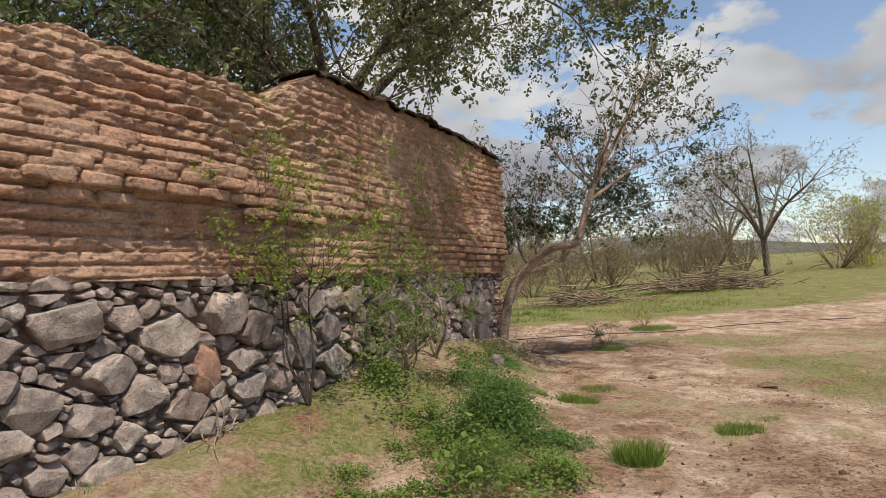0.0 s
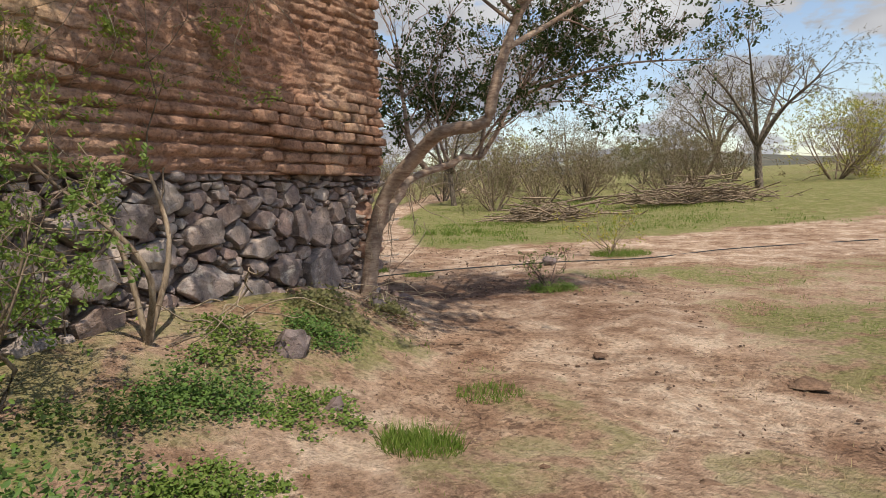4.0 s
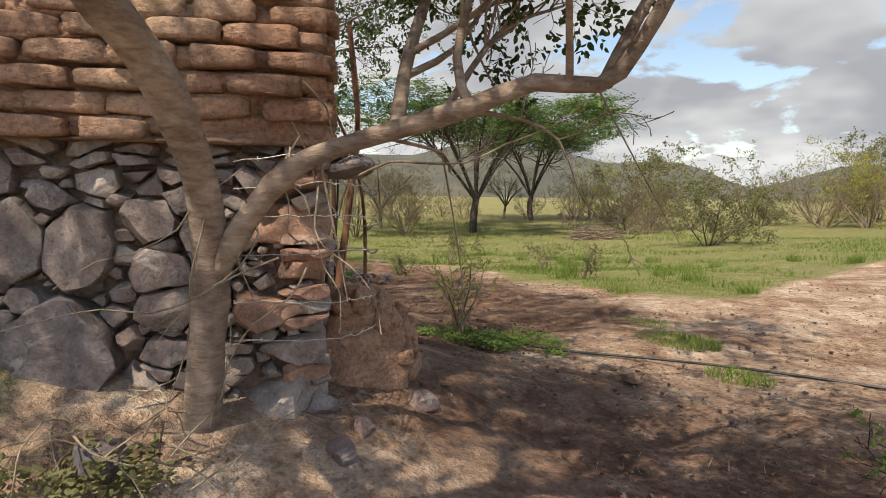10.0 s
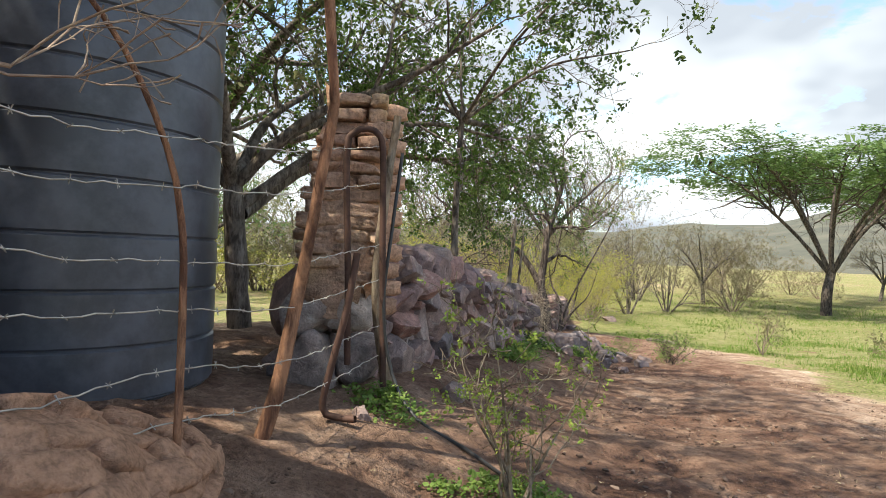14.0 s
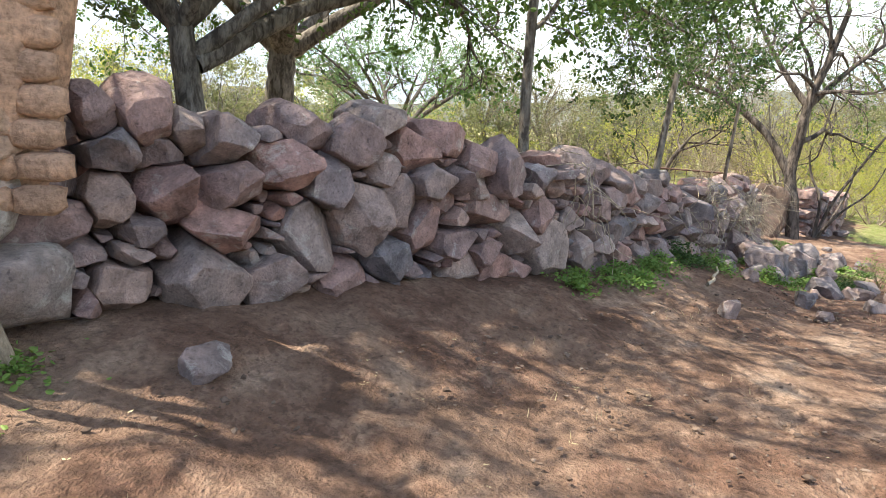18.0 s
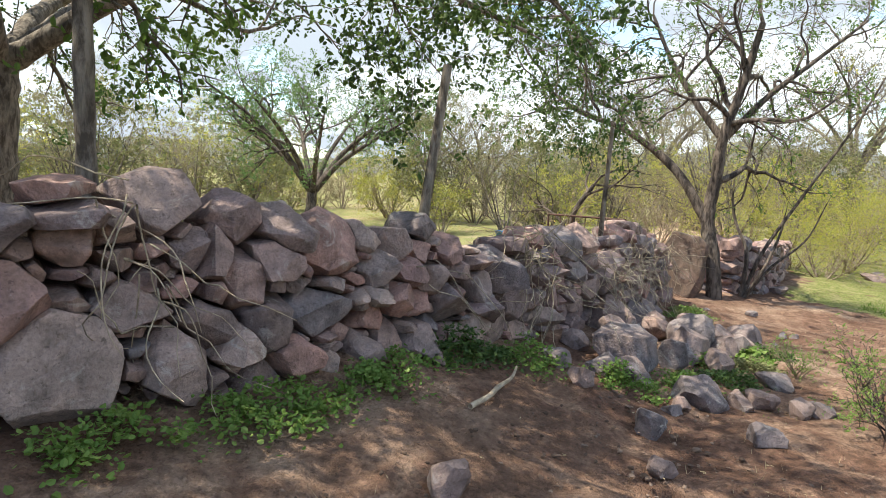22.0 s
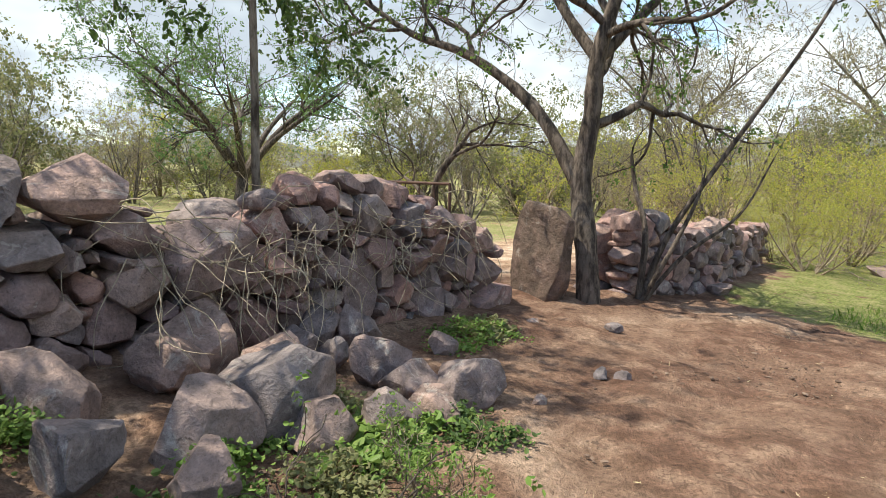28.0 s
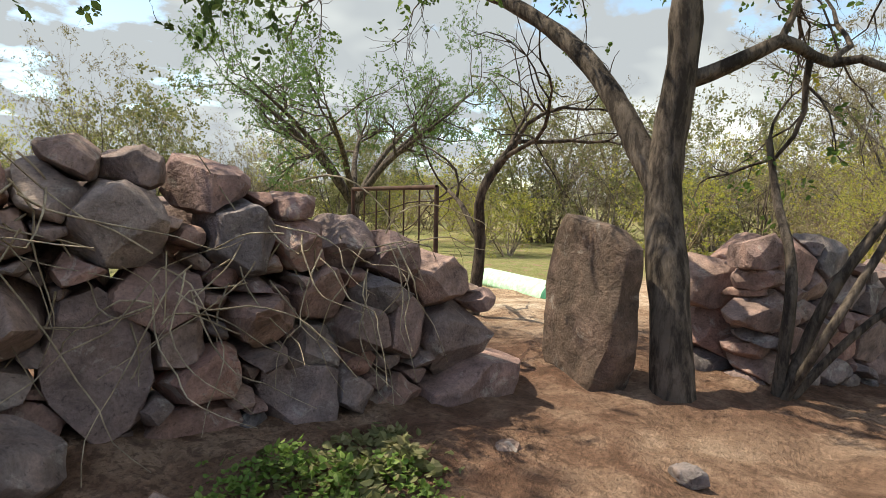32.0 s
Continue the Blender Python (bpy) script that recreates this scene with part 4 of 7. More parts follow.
def build_field_wall(name, line, seeds, lo, hi, top, sizes, tries, seed):
    wall = thing(name, None, "dry-stone field wall of large rounded basalt boulders", "wall", "", "structure")
    rng = np.random.default_rng(seed)
    given = len(seeds)

    def bottom(s):
        x, y, _ = field_at(s, line)
        return gz(x, y) - 0.05

    seeds = fill_stones(rng, seeds, lo, hi, bottom, top, sizes, tries)
    cells = fit_cells(seeds, 0.022, 1.34)
    for q, (sd, pl) in enumerate(zip(seeds, cells)):
        x, y, turn = field_at(sd[0], line)
        deep = rng.uniform(0.2, 0.28) + 0.35 * min(sd[2], sd[3]) if q < given else 0.22
        me = rock_mesh("boulder", rng, (sd[2] * 1.1, deep, sd[3] * 1.1), pl * (-1, 1, 1.05), sd[2] > 0.085, 24, 6, 0.055)
        inward = deep - 0.1 - rng.uniform(-0.05, 0.10) + (0.06 if q >= given and given else 0)
        a = radians(turn)
        part("boulder", me, M_BASALT, wall, "", Matrix.Translation((x - math.sin(a) * inward, y + math.cos(a) * inward, sd[1])) @ pose(0, 0, 0, rng.uniform(-6, 6), rng.uniform(-9, 9), turn + 180))

    backs = fill_stones(rng, [], lo, hi, bottom, lambda s: top(s) - 0.1, [0.26, 0.18], [260, 500])
    for sd, pl in zip(backs, fit_cells(backs, 0.004, 1.5)):
        x, y, turn = field_at(sd[0], line)
        me = rock_mesh("boulder", rng, (sd[2] * 1.1, 0.24, sd[3] * 1.1), pl * (-1, 1, 1), False, 24, 6, 0.06)
        a = radians(turn)
        part("boulder", me, M_BASALT, wall, "", Matrix.Translation((x - math.sin(a) * 0.62, y + math.cos(a) * 0.62, sd[1])) @ pose(0, 0, 0, 0, 0, turn + 180))


FIELD_SEEDS = sum((BOULDERS_A, BOULDERS_B, BOULDERS_C, BOULDERS_D, BOULDERS_E, BOULDERS_F, BOULDERS_G, BOULDERS_H, BOULDERS_I), [])


def field_top(s):
    near = [q[1] + 0.6 * q[3] for q in FIELD_SEEDS if abs(q[0] - s) < 0.45]
    return max(near) - 0.1 if near else 0.6


def west_top(s):
    x, y, _ = field_at(s, FIELD_LINE_WEST)
    return gz(x, y) + 1.15 + 0.12 * math.sin(s * 2.3) - 0.05 * s


build_field_wall("wall_field", FIELD_LINE, FIELD_SEEDS, 0.05, 14.9, field_top, [0.2, 0.14, 0.1, 0.07, 0.05], [600, 1200, 1600, 1600, 1600], 9)
build_field_wall("wall_field_west", FIELD_LINE_WEST, [], 0.1, 7.0, west_top, [0.2, 0.15, 0.11, 0.075], [200, 500, 900, 1200], 12)
build_bricks(HOUSE)

# ---- loose stones ----
RUBBLE_A = [(-10.76, 18.17, 0.67, 0.5), (-11.24, 18.67, 0.38, 0.47), (-12.28, 18.04, 0.42, 0.42), (-10.29, 18.2, 0.36, 0.3), (-9.67, 17.85, 0.26, 0.22), (-10.08, 18.83, 0.46, 0.31), (-10.26, 19.18, 0.24, 0.2), (-10.48, 19.37, 0.32, 0.27), (-11.42, 19.68, 0.4, 0.24), (-10.39, 19.84, 0.25, 0.16), (-13.13, 19.36, 0.44, 0.29), (-11.47, 19.12, 0.31, 0.31), (-12.18, 19.26, 0.35, 0.35), (-12.77, 18.54, 0.51, 0.34), (-10.96, 17.65, 0.3, 0.21), (-10.22, 18.38, 0.17, 0.14), (-9.88, 18.67, 0.19, 0.14), (-9.64, 18.59, 0.18, 0.1), (-10.02, 17.57, 0.29, 0.21), (-11.55, 18.05, 0.5, 0.5)]
RUBBLE_B = [(-12.22, 18.89, 0.71, 0.53), (-11.76, 18.89, 0.46, 0.54), (-12.64, 17.9, 0.78, 0.43), (-13.31, 19.01, 0.54, 0.36), (-13.34, 19.65, 0.53, 0.4), (-12.52, 19.49, 0.36, 0.36), (-12.92, 19.61, 0.39, 0.27), (-13.26, 18.34, 0.35, 0.31), (-13.39, 18.59, 0.27, 0.27), (-16.0, 19.44, 0.17, 0.08), (-14.61, 20.54, 0.15, 0.1), (-14.55, 20.39, 0.12, 0.1), (-16.48, 20.26, 0.18, 0.11), (-7.32, 17.37, 0.24, 0.28), (-8.36, 18.45, 0.2, 0.14), (-10.26, 19.68, 0.23, 0.23), (-9.28, 19.24, 0.29, 0.24), (-9.11, 18.4, 0.28, 0.23), (-10.24, 17.98, 0.34, 0.22), (-2.89, 14.63, 0.25, 0.22), (-2.67, 13.15, 0.12, 0.12), (-1.6, 13.88, 0.17, 0.1)]
RUBBLE_C = [(4.27, 17.08, 0.3, 0.2), (-20.67, 21.46, 0.55, 0.2), (-25.6, 24.9, 0.8, 0.3), (-26.5, 25.3, 0.7, 0.2), (1.15, 12.95, 0.22, 0.13), (1.5, 12.2, 0.2, 0.16), (1.33, 12.42, 0.16, 0.12), (1.25, 11.15, 0.25, 0.14), (0.75, 9.2, 0.34, 0.2), (1.15, 8.55, 0.16, 0.1), (-14.0, 19.6, 0.2, 0.15), (-13.6, 20.1, 0.12, 0.08), (-14.32, 19.08, 0.27, 0.26), (-13.98, 18.42, 0.44, 0.4), (-13.72, 18.2, 0.36, 0.34), (-13.8, 17.85, 0.4, 0.4)]
_rng = np.random.default_rng(23)
for x, y, w, h in RUBBLE_A + RUBBLE_B + RUBBLE_C:
    w, h = w * 0.94, h * (0.86 if h > 0.3 else 0.7)
    me = rock_mesh("rock", _rng, (w / 2, w * _rng.uniform(0.4, 0.5), h / 2 + 0.02), None, True, 30, 8, 0.06, 0.42)
    ob = part("rock", me, M_RUBBLE, None, "", pose(x, y, gz(x, y) + h * 0.3, _rng.uniform(-9, 9), _rng.uniform(-9, 9), _rng.uniform(0, 360)))
    big = w > 0.3
    tagged(ob, "large angular basalt boulder fallen from the field wall" if big else "small grey stone lying on the bare earth", "rock", "fallen stones by the wall" if big else "loose stones on the ground")


def build_slab():
    rng = np.random.default_rng(31)
    me = rock_mesh("standing_stone", rng, (0.46, 0.15, 0.78), np.array([(1, 0, 0.43), (-1, 0.12, 0.44), (0.1, 1, 0.74), (0.72, 0.7, 0.70), (-0.8, 0.6, 0.64), (0.95, -0.3, 0.47), (0, -1, 0.8), (-0.9, -0.42, 0.55)]), True, 26, 1, 0.05, 0.05)
    ob = part("standing_stone", me, M_SLAB, None, "", pose(-17.72, 19.12, gz(-17.7, 19.1) + 0.50, 0, 3, 66))
    tagged(ob, "upright brown stone slab standing as a gatepost beside a tree", "standing stone")


build_slab()

# ---- trees ----


def grow(tubes, rng, p, d, length, r, lvl, tips, wander=0.22, up=0.04, kids=3, shrink=0.66, spread=0.9, sides=5, seg=0.2):
    """A limb with its twigs; tips gathers the places where leaves sit."""
    n = int(np.clip(length / seg, 2 if seg > 0.3 else 3, 7))
    pts, dirs = [np.array(p, float)], [np.array(d, float)]
    d = np.array(d, float)
    for _ in range(n):
        d = d + rng.normal(size=3) * wander
        d[2] += up
        d /= np.linalg.norm(d)
        pts.append(pts[-1] + d * length / n)
        dirs.append(d)
    tubes.add(pts, np.linspace(r, max(r * 0.55, 0.003), n + 1), sides if r > 0.02 else 3)
    if lvl == 0:
        tips.extend(pts[1:])
        return
    for c in range(kids + 1):
        last = c == kids
        k = n if last else int(rng.integers(max(1, n // 3), n + 1))
        side = np.cross(dirs[k], rng.normal(size=3))
        side /= np.linalg.norm(side) + 1e-9
        cd = dirs[k] + side * (0.25 if last else spread * rng.uniform(0.6, 1.3))
        cd /= np.linalg.norm(cd)
        grow(tubes, rng, pts[k], cd, length * shrink * rng.uniform(0.7, 1.15), r * (0.55 if last else 0.42), lvl - 1, tips, wander, up, kids, shrink, spread, sides, seg)


def leaf_blades(name, c, u, w, ln, slim):
    """Oval leaves folded along the midrib: two quads each."""
    up = np.cross(u, w) * ln * 0.09
    side = w * ln * slim
    tip = c + u * ln - up
    l1, l2 = c + u * ln * 0.24 + side * 0.82 + up, c + u * ln * 0.66 + side * 0.86 + up
    r1, r2 = c + u * ln * 0.24 - side * 0.82 + up, c + u * ln * 0.66 - side * 0.86 + up
    v = np.stack([c, l1, l2, tip, r2, r1], 1)
    n = np.arange(len(c))[:, None] * 6
    return mesh_np(name, v.reshape(-1, 3), np.concatenate([n + [0, 1, 2, 3], n + [0, 3, 4, 5]], 1).reshape(-1, 4), False)


def leaves(rng, anchors, count, spread, size, droop=0.2, slim=0.32, cluster=7, rounded=True):
    """Many small pointed leaves in sprays round the anchors, as one mesh."""
    a = np.asarray(anchors)
    n = max(1, count // cluster)
    wt = rng.uniform(size=len(a)) ** 3.5
    c = a[rng.choice(len(a), n, p=wt / wt.sum())] + rng.normal(size=(n, 3)) * spread
    axis = rng.normal(size=(n, 3))
    axis[:, 2] -= droop
    axis /= np.linalg.norm(axis, axis=1, keepdims=True)
    side = np.cross(axis, rng.normal(size=(n, 3)))
    side /= np.linalg.norm(side, axis=1, keepdims=True) + 1e-9
    k = np.arange(cluster)
    c = (c[:, None] + axis[:, None] * (k[None, :, None] * size * 0.42) + rng.normal(size=(n, cluster, 3)) * size * 0.12).reshape(-1, 3)
    u = (0.55 * axis[:, None] + side[:, None] * np.where(k % 2, 1.0, -1.0)[None, :, None] * 0.9 + rng.normal(size=(n, cluster, 3)) * 0.4).reshape(-1, 3)
    count = len(c)
    u[:, 2] -= droop * 0.5
    u /= np.linalg.norm(u, axis=1, keepdims=True)
    w = np.cross(u, rng.normal(size=(count, 3)))
    w /= np.linalg.norm(w, axis=1, keepdims=True) + 1e-9
    ln = size * rng.uniform(0.65, 1.25, (count, 1))
    if rounded:
        return leaf_blades("leaves", c, u, w, ln, slim)
    v = np.stack([c, c + u * ln * 0.45 + w * ln * slim, c + u * ln, c + u * ln * 0.45 - w * ln * slim], 1)
    return mesh_np("leaves", v.reshape(-1, 3), np.arange(count * 4).reshape(-1, 4), False)


def tree(name, base, limbs, rng, bark, leaf_mat, count, size, label, group="", spread=0.12, twig=(3, 0.9, 3), droop=0.3, slim=0.32, wander=0.22, up=0.03, leafy=True, category="tree", first=0.35, lift=0.15, seg=0.2, clear=None, low=None, split=True, rounded=True):
    """limbs: rows of points (from the base), first and last radius, number of branches, and their length."""
    t = thing(name, pose(*base), label, category, group)
    tb, tips, wood = Tubes(), [], []
    for pts, r0, r1, n, ln, *rest in limbs:
        if split:
            tb = Tubes()
            wood.append(tb)
        start = rest[0] if rest else first
        line = smooth_line(pts, 0.14)
        tb.add(line, np.linspace(r0, r1, len(line)) * (1 + 0.05 * rng.normal(size=len(line))), 10 if r0 > 0.05 else 6)
        for q in range(n):
            k = int(len(line) * rng.uniform(start, 1.0)) if q else len(line) - 1
            k = min(k, len(line) - 1)
            along = line[k] - line[max(k - 1, 0)]
            along /= np.linalg.norm(along) + 1e-9
            side = np.cross(along, rng.normal(size=3))
            side /= np.linalg.norm(side) + 1e-9
            d = along * (0.9 if q == 0 else 0.55) + side * (0.2 if q == 0 else 0.8) + np.array([0, 0, lift])
            d /= np.linalg.norm(d)
            rr = (r0 + (r1 - r0) * k / len(line)) * 0.6
            grow(tb, rng, line[k], d, ln * rng.uniform(0.7, 1.2), min(rr, 0.05 * ln + 0.012), twig[0] - 1, tips, wander, up, twig[2], 0.62, twig[1], 5, seg)
    for q, tubes in enumerate(wood or [tb]):
        part("limb" if q else "trunk", tubes.mesh("limb" if q else "trunk"), bark, t)
    if clear is not None:
        if low:
            part("low_leaves", leaves(rng, [p for p in tips if not clear(p) and p[0] < 0.6 and p[1] < 1.5] or tips[:1], low[1], 0.04, low[2], droop, slim), low[0], t, "sparse yellowing leaves on the lowest twigs")
        tips = [p for p in tips if clear(p)]
    if leafy and count:
        part("crown", leaves(rng, tips, count, spread, size, droop, slim, 7, rounded), leaf_mat, t)
    return t


def rel(base, pts):
    return [tuple(np.array(p) - np.array(base)) for p in pts]


# the tree at the house corner
rng = np.random.default_rng(41)
b = (1.06, 11.63, gz(1.06, 11.63) - 0.05)
tree("corner_tree", b, [
    (rel(b, [b, (1.08, 11.64, 0.35), (1.14, 11.655, 0.75), (1.2, 11.66, 1.12), (1.36, 11.57, 1.52), (1.66, 11.36, 1.85), (1.8, 11.22, 1.99), (1.94, 11.08, 2.1), (2.15, 11.03, 2.15), (2.43, 11.02, 2.2), (2.56, 11.04, 2.66), (2.8, 11.1, 3.3), (3.2, 11.2, 4.0), (3.65, 11.3, 4.75), (3.95, 11.3, 5.3)]), 0.1, 0.02, 16, 0.75, 0.62),
    (rel(b, [(2.66, 11.06, 2.95), (3.2, 11.5, 3.3), (3.9, 11.9, 3.75), (4.7, 12.1, 4.1), (5.2, 12.2, 4.05)]), 0.035, 0.008, 16, 0.55, 0.25),
    (rel(b, [(3.2, 11.2, 4.0), (3.8, 11.7, 4.4), (4.4, 12.0, 4.95), (4.8, 12.1, 5.2)]), 0.025, 0.008, 12, 0.55, 0.25),
    (rel(b, [(2.75, 11.08, 3.2), (2.35, 11.5, 3.7), (2.1, 11.9, 4.3)]), 0.022, 0.008, 10, 0.6, 0.25),
    (rel(b, [(3.0, 13.0, 2.7), (3.7, 12.9, 2.95), (4.5, 12.75, 3.1), (5.5, 12.6, 3.1)]), 0.025, 0.006, 16, 0.5, 0.2),
    (rel(b, [(2.78, 12.92, 2.3), (3.3, 13.4, 2.65), (4.0, 13.7, 2.75), (4.6, 13.9, 2.6)]), 0.02, 0.006, 12, 0.45, 0.25),
    (rel(b, [(1.19, 11.66, 1.02), (1.33, 11.74, 1.25), (1.49, 11.85, 1.48), (1.57, 12.01, 1.62), (1.82, 12.3, 1.745), (2.12, 12.48, 1.83), (2.29, 12.7, 1.94), (2.5, 12.86, 1.92), (2.63, 12.93, 2.06), (2.8, 12.95, 2.32), (3.0, 13.0, 2.7), (3.35, 13.1, 3.1)]), 0.06, 0.02, 10, 0.9, 0.84),
    (rel(b, [(1.72, 12.68, 2.6), (1.5, 13.0, 2.3), (1.4, 13.3, 2.05)]), 0.012, 0.005, 3, 0.3, 0.3),
    (rel(b, [(2.5, 12.86, 1.9), (2.52, 12.97, 1.75), (2.6, 13.1, 1.5), (2.7, 13.2, 1.25)]), 0.005, 0.002, 0, 0.3),
    (rel(b, [(2.52, 12.87, 1.92), (2.6, 13.05, 2.3), (2.75, 13.3, 2.7), (3.0, 13.7, 3.1)]), 0.035, 0.012, 7, 0.8),
    (rel(b, [(3.0, 13.0, 2.7), (3.2, 13.5, 2.95), (3.3, 14.0, 3.2)]), 0.02, 0.01, 7, 0.7),
    (rel(b, [(1.75, 12.23, 1.72), (1.5, 12.8, 1.68), (1.25, 13.05, 1.6), (1.05, 13.2, 1.6)]), 0.012, 0.005, 4, 0.3),
    (rel(b, [(1.58, 12.04, 1.62), (1.6, 12.08, 1.4), (1.63, 12.12, 1.15), (1.65, 12.15, 0.95)]), 0.007, 0.003, 0, 0.2),
    (rel(b, [(1.5, 12.8, 1.68), (1.35, 13.0, 1.35), (1.25, 13.15, 1.0), (1.22, 13.2, 0.75)]), 0.006, 0.003, 0, 0.2),
    (rel(b, [(1.82, 12.3, 1.745), (1.68, 12.42, 1.94), (1.59, 12.52, 2.15), (1.52, 12.75, 2.7), (1.42, 13.0, 3.4)]), 0.04, 0.02, 10, 0.8, 0.12),
    (rel(b, [(2.12, 12.48, 1.83), (2.0, 12.5, 2.06), (1.96, 12.65, 2.5), (1.85, 12.95, 3.1)]), 0.024, 0.01, 14, 0.55, 0.3),
    (rel(b, [(2.1, 12.46, 1.82), (2.15, 12.75, 1.8), (2.2, 12.95, 1.72), (2.24, 13.05, 1.5)]), 0.012, 0.004, 3, 0.35, 0.3),
    (rel(b, [(2.0, 12.41, 1.79), (1.9, 12.85, 2.25), (1.8, 13.4, 2.5)]), 0.02, 0.006, 14, 0.5, 0.3),
    (rel(b, [(2.4, 12.79, 1.92), (2.75, 12.4, 2.4), (3.1, 12.3, 2.75), (3.6, 12.3, 2.95)]), 0.02, 0.006, 16, 0.45, 0.25),
], rng, M_BARK_RING, M_LEAF_CORNER, 19500, 0.05, "forked tree with peeling grey-brown bark growing against the house corner", spread=0.06, twig=(3, 0.9, 3), up=0.06, lift=0.55, clear=lambda p: p[2] > 1.98 or (p[2] > 1.8 and p[1] > 1.2 and p[0] < 0.4), low=(M_LEAF_YELLOW, 90, 0.04))


def big_tree(name, base, trunk, radius, n, reach, height, seed, bark, leaf, count, size, label, lean=(0, 0), droop=0.3, spread=0.25, twigs=3, group="", up=0.03, extra=(), split=True, clear=None):
    """A spreading tree: a short trunk, then limbs that reach out and up."""
    rng = np.random.default_rng(seed)
    limbs = [([(0, 0, 0), (lean[0] * 0.5, lean[1] * 0.5, trunk * 0.5), (lean[0], lean[1], trunk)], radius, radius * 0.8, 0, 1)]
    for k in range(n):
        a = 2 * math.pi * (k + rng.uniform(-0.25, 0.25)) / n
        o = np.array([math.cos(a), math.sin(a)]) * reach * rng.uniform(0.75, 1.1)
        h = trunk + (height - trunk) * rng.uniform(0.55, 0.95)
        l = np.array(lean)
        limbs.append(([(*l, trunk * 0.93), (*(l + o * 0.3), trunk + (h - trunk) * 0.4), (*(l + o * 0.65 + rng.normal(size=2) * 0.2), trunk + (h - trunk) * 0.72), (*(l + o), h)], radius * 0.55, radius * 0.12, 7, reach * 0.36))
    limbs += [(rel(base, pts), *rest) for pts, *rest in extra]
    return tree(name, base, limbs, rng, bark, leaf, count, size, label, group, spread, (twigs, 0.9, 3), droop, up=up, split=split, clear=clear, rounded=split)


def at(x, y, sink=0.1):
    return (x, y, gz(x, y) - sink)


big_tree("shade_tree", at(-10.6, 9.6), 3.0, 0.30, 7, 5.6, 6.6, 51, M_BARK, M_LEAF, 16500, 0.09, "old spreading shade tree with thick grey limbs behind the field wall", (-0.1, 0.2))
big_tree("shade_tree", at(-5.7, 12.25), 2.0, 0.15, 6, 3.6, 5.2, 52, M_BARK, M_LEAF_MID, 19000, 0.075, "grey-barked leaning tree with fresh green leaves behind the water tank", (0.1, -0.15), extra=[
    ([(-5.7, 12.2, 1.7), (-7.0, 12.9, 2.5), (-8.6, 14.2, 3.0), (-10.2, 15.6, 3.1), (-11.8, 16.8, 2.8)], 0.11, 0.02, 18, 1.0, 0.2),
    ([(-5.7, 12.2, 1.8), (-6.5, 13.3, 2.8), (-7.2, 14.6, 3.3), (-7.6, 16.0, 3.2)], 0.08, 0.02, 12, 0.9, 0.3)])
def behind_house(base):
    """Keeps twigs on the yard side of the house wall, or above it."""
    def ok(p):
        q = np.array(p) + base
        c = (q[0] + 1.18) * 0.894 - (q[1] - 7.58) * 0.447
        return c < -0.8 or q[2] > 4.3
    return ok


big_tree("yard_tree", at(-2.7, 9.3), 3.9, 0.15, 9, 4.2, 7.4, 53, M_BARK, M_LEAF_GREY, 44000, 0.085, "thin-crowned grey tree with small leaves inside the ruin", (0.9, 0.8), clear=behind_house(at(-2.7, 9.3)))
big_tree("yard_tree", at(-5.6, 7.6), 2.6, 0.16, 7, 3.6, 5.6, 55, M_BARK, M_LEAF_GREY, 20000, 0.085, "dark leafy tree standing inside the ruined house", (0.2, 0.1), clear=behind_house(at(-5.6, 7.6)))
big_tree("yard_tree", at(-7.8, 7.0), 2.6, 0.18, 7, 4.6, 7.0, 54, M_BARK, M_LEAF_MID, 20000, 0.09, "green tree standing behind the ruined house", (0.2, 0.1), clear=behind_house(at(-7.8, 7.0)))

# slim trees whose crowns shade the yard
for seed, (x, y), top, crown in ((61, (-7.15, 15.2), (-7.2, 15.2, 3.6), 13500),):
    rng = np.random.default_rng(seed)
    b = at(x, y)
    t = np.array(top)
    limbs = [([(0, 0, 0), tuple((t - b) * 0.5 + rng.normal(size=3) * 0.05), tuple(t - b)], 0.065, 0.045, 3, 1.2)]
    for k in range(5):
        a = k * 1.26 + rng.uniform(-0.3, 0.3)
        o = np.array([math.cos(a), math.sin(a)]) * rng.uniform(1.4, 3.0)
        limbs.append(([tuple((t - b) * 0.94), tuple(t - b + np.array([*(o * 0.5), 0.5])), tuple(t - b + np.array([*o, rng.uniform(0.2, 0.9)]))], 0.035, 0.01, 8, 0.8))
    limbs.append((rel(b, [(-7.2, 15.2, 3.4), (-9.5, 16.2, 3.7), (-12.0, 17.0, 3.3), (-14.0, 17.3, 2.8), (-15.6, 17.1, 2.1)]), 0.055, 0.008, 26, 0.75, 0.3))
    limbs.append((rel(b, [(-11.8, 16.9, 3.3), (-13.0, 17.5, 2.8), (-14.0, 17.6, 2.2), (-14.6, 17.5, 1.7)]), 0.02, 0.005, 9, 0.6, 0.15))
    limbs.append((rel(b, [(-8.6, 15.8, 3.6), (-9.6, 17.0, 3.2), (-10.6, 17.6, 2.8)]), 0.02, 0.005, 12, 0.5, 0.3))
    limbs.append((rel(b, [(-8.2, 15.6, 3.5), (-9.4, 15.8, 3.0), (-10.2, 16.0, 2.4), (-10.7, 16.2, 2.05)]), 0.02, 0.005, 16, 0.6, 0.25))
    tree("slim_tree", b, limbs, rng, M_BARK, M_LEAF, crown, 0.065, "slender grey tree with drooping dark leaves rising behind the wall", "slim trees by the wall", 0.12, (3, 0.9, 3), 0.5)

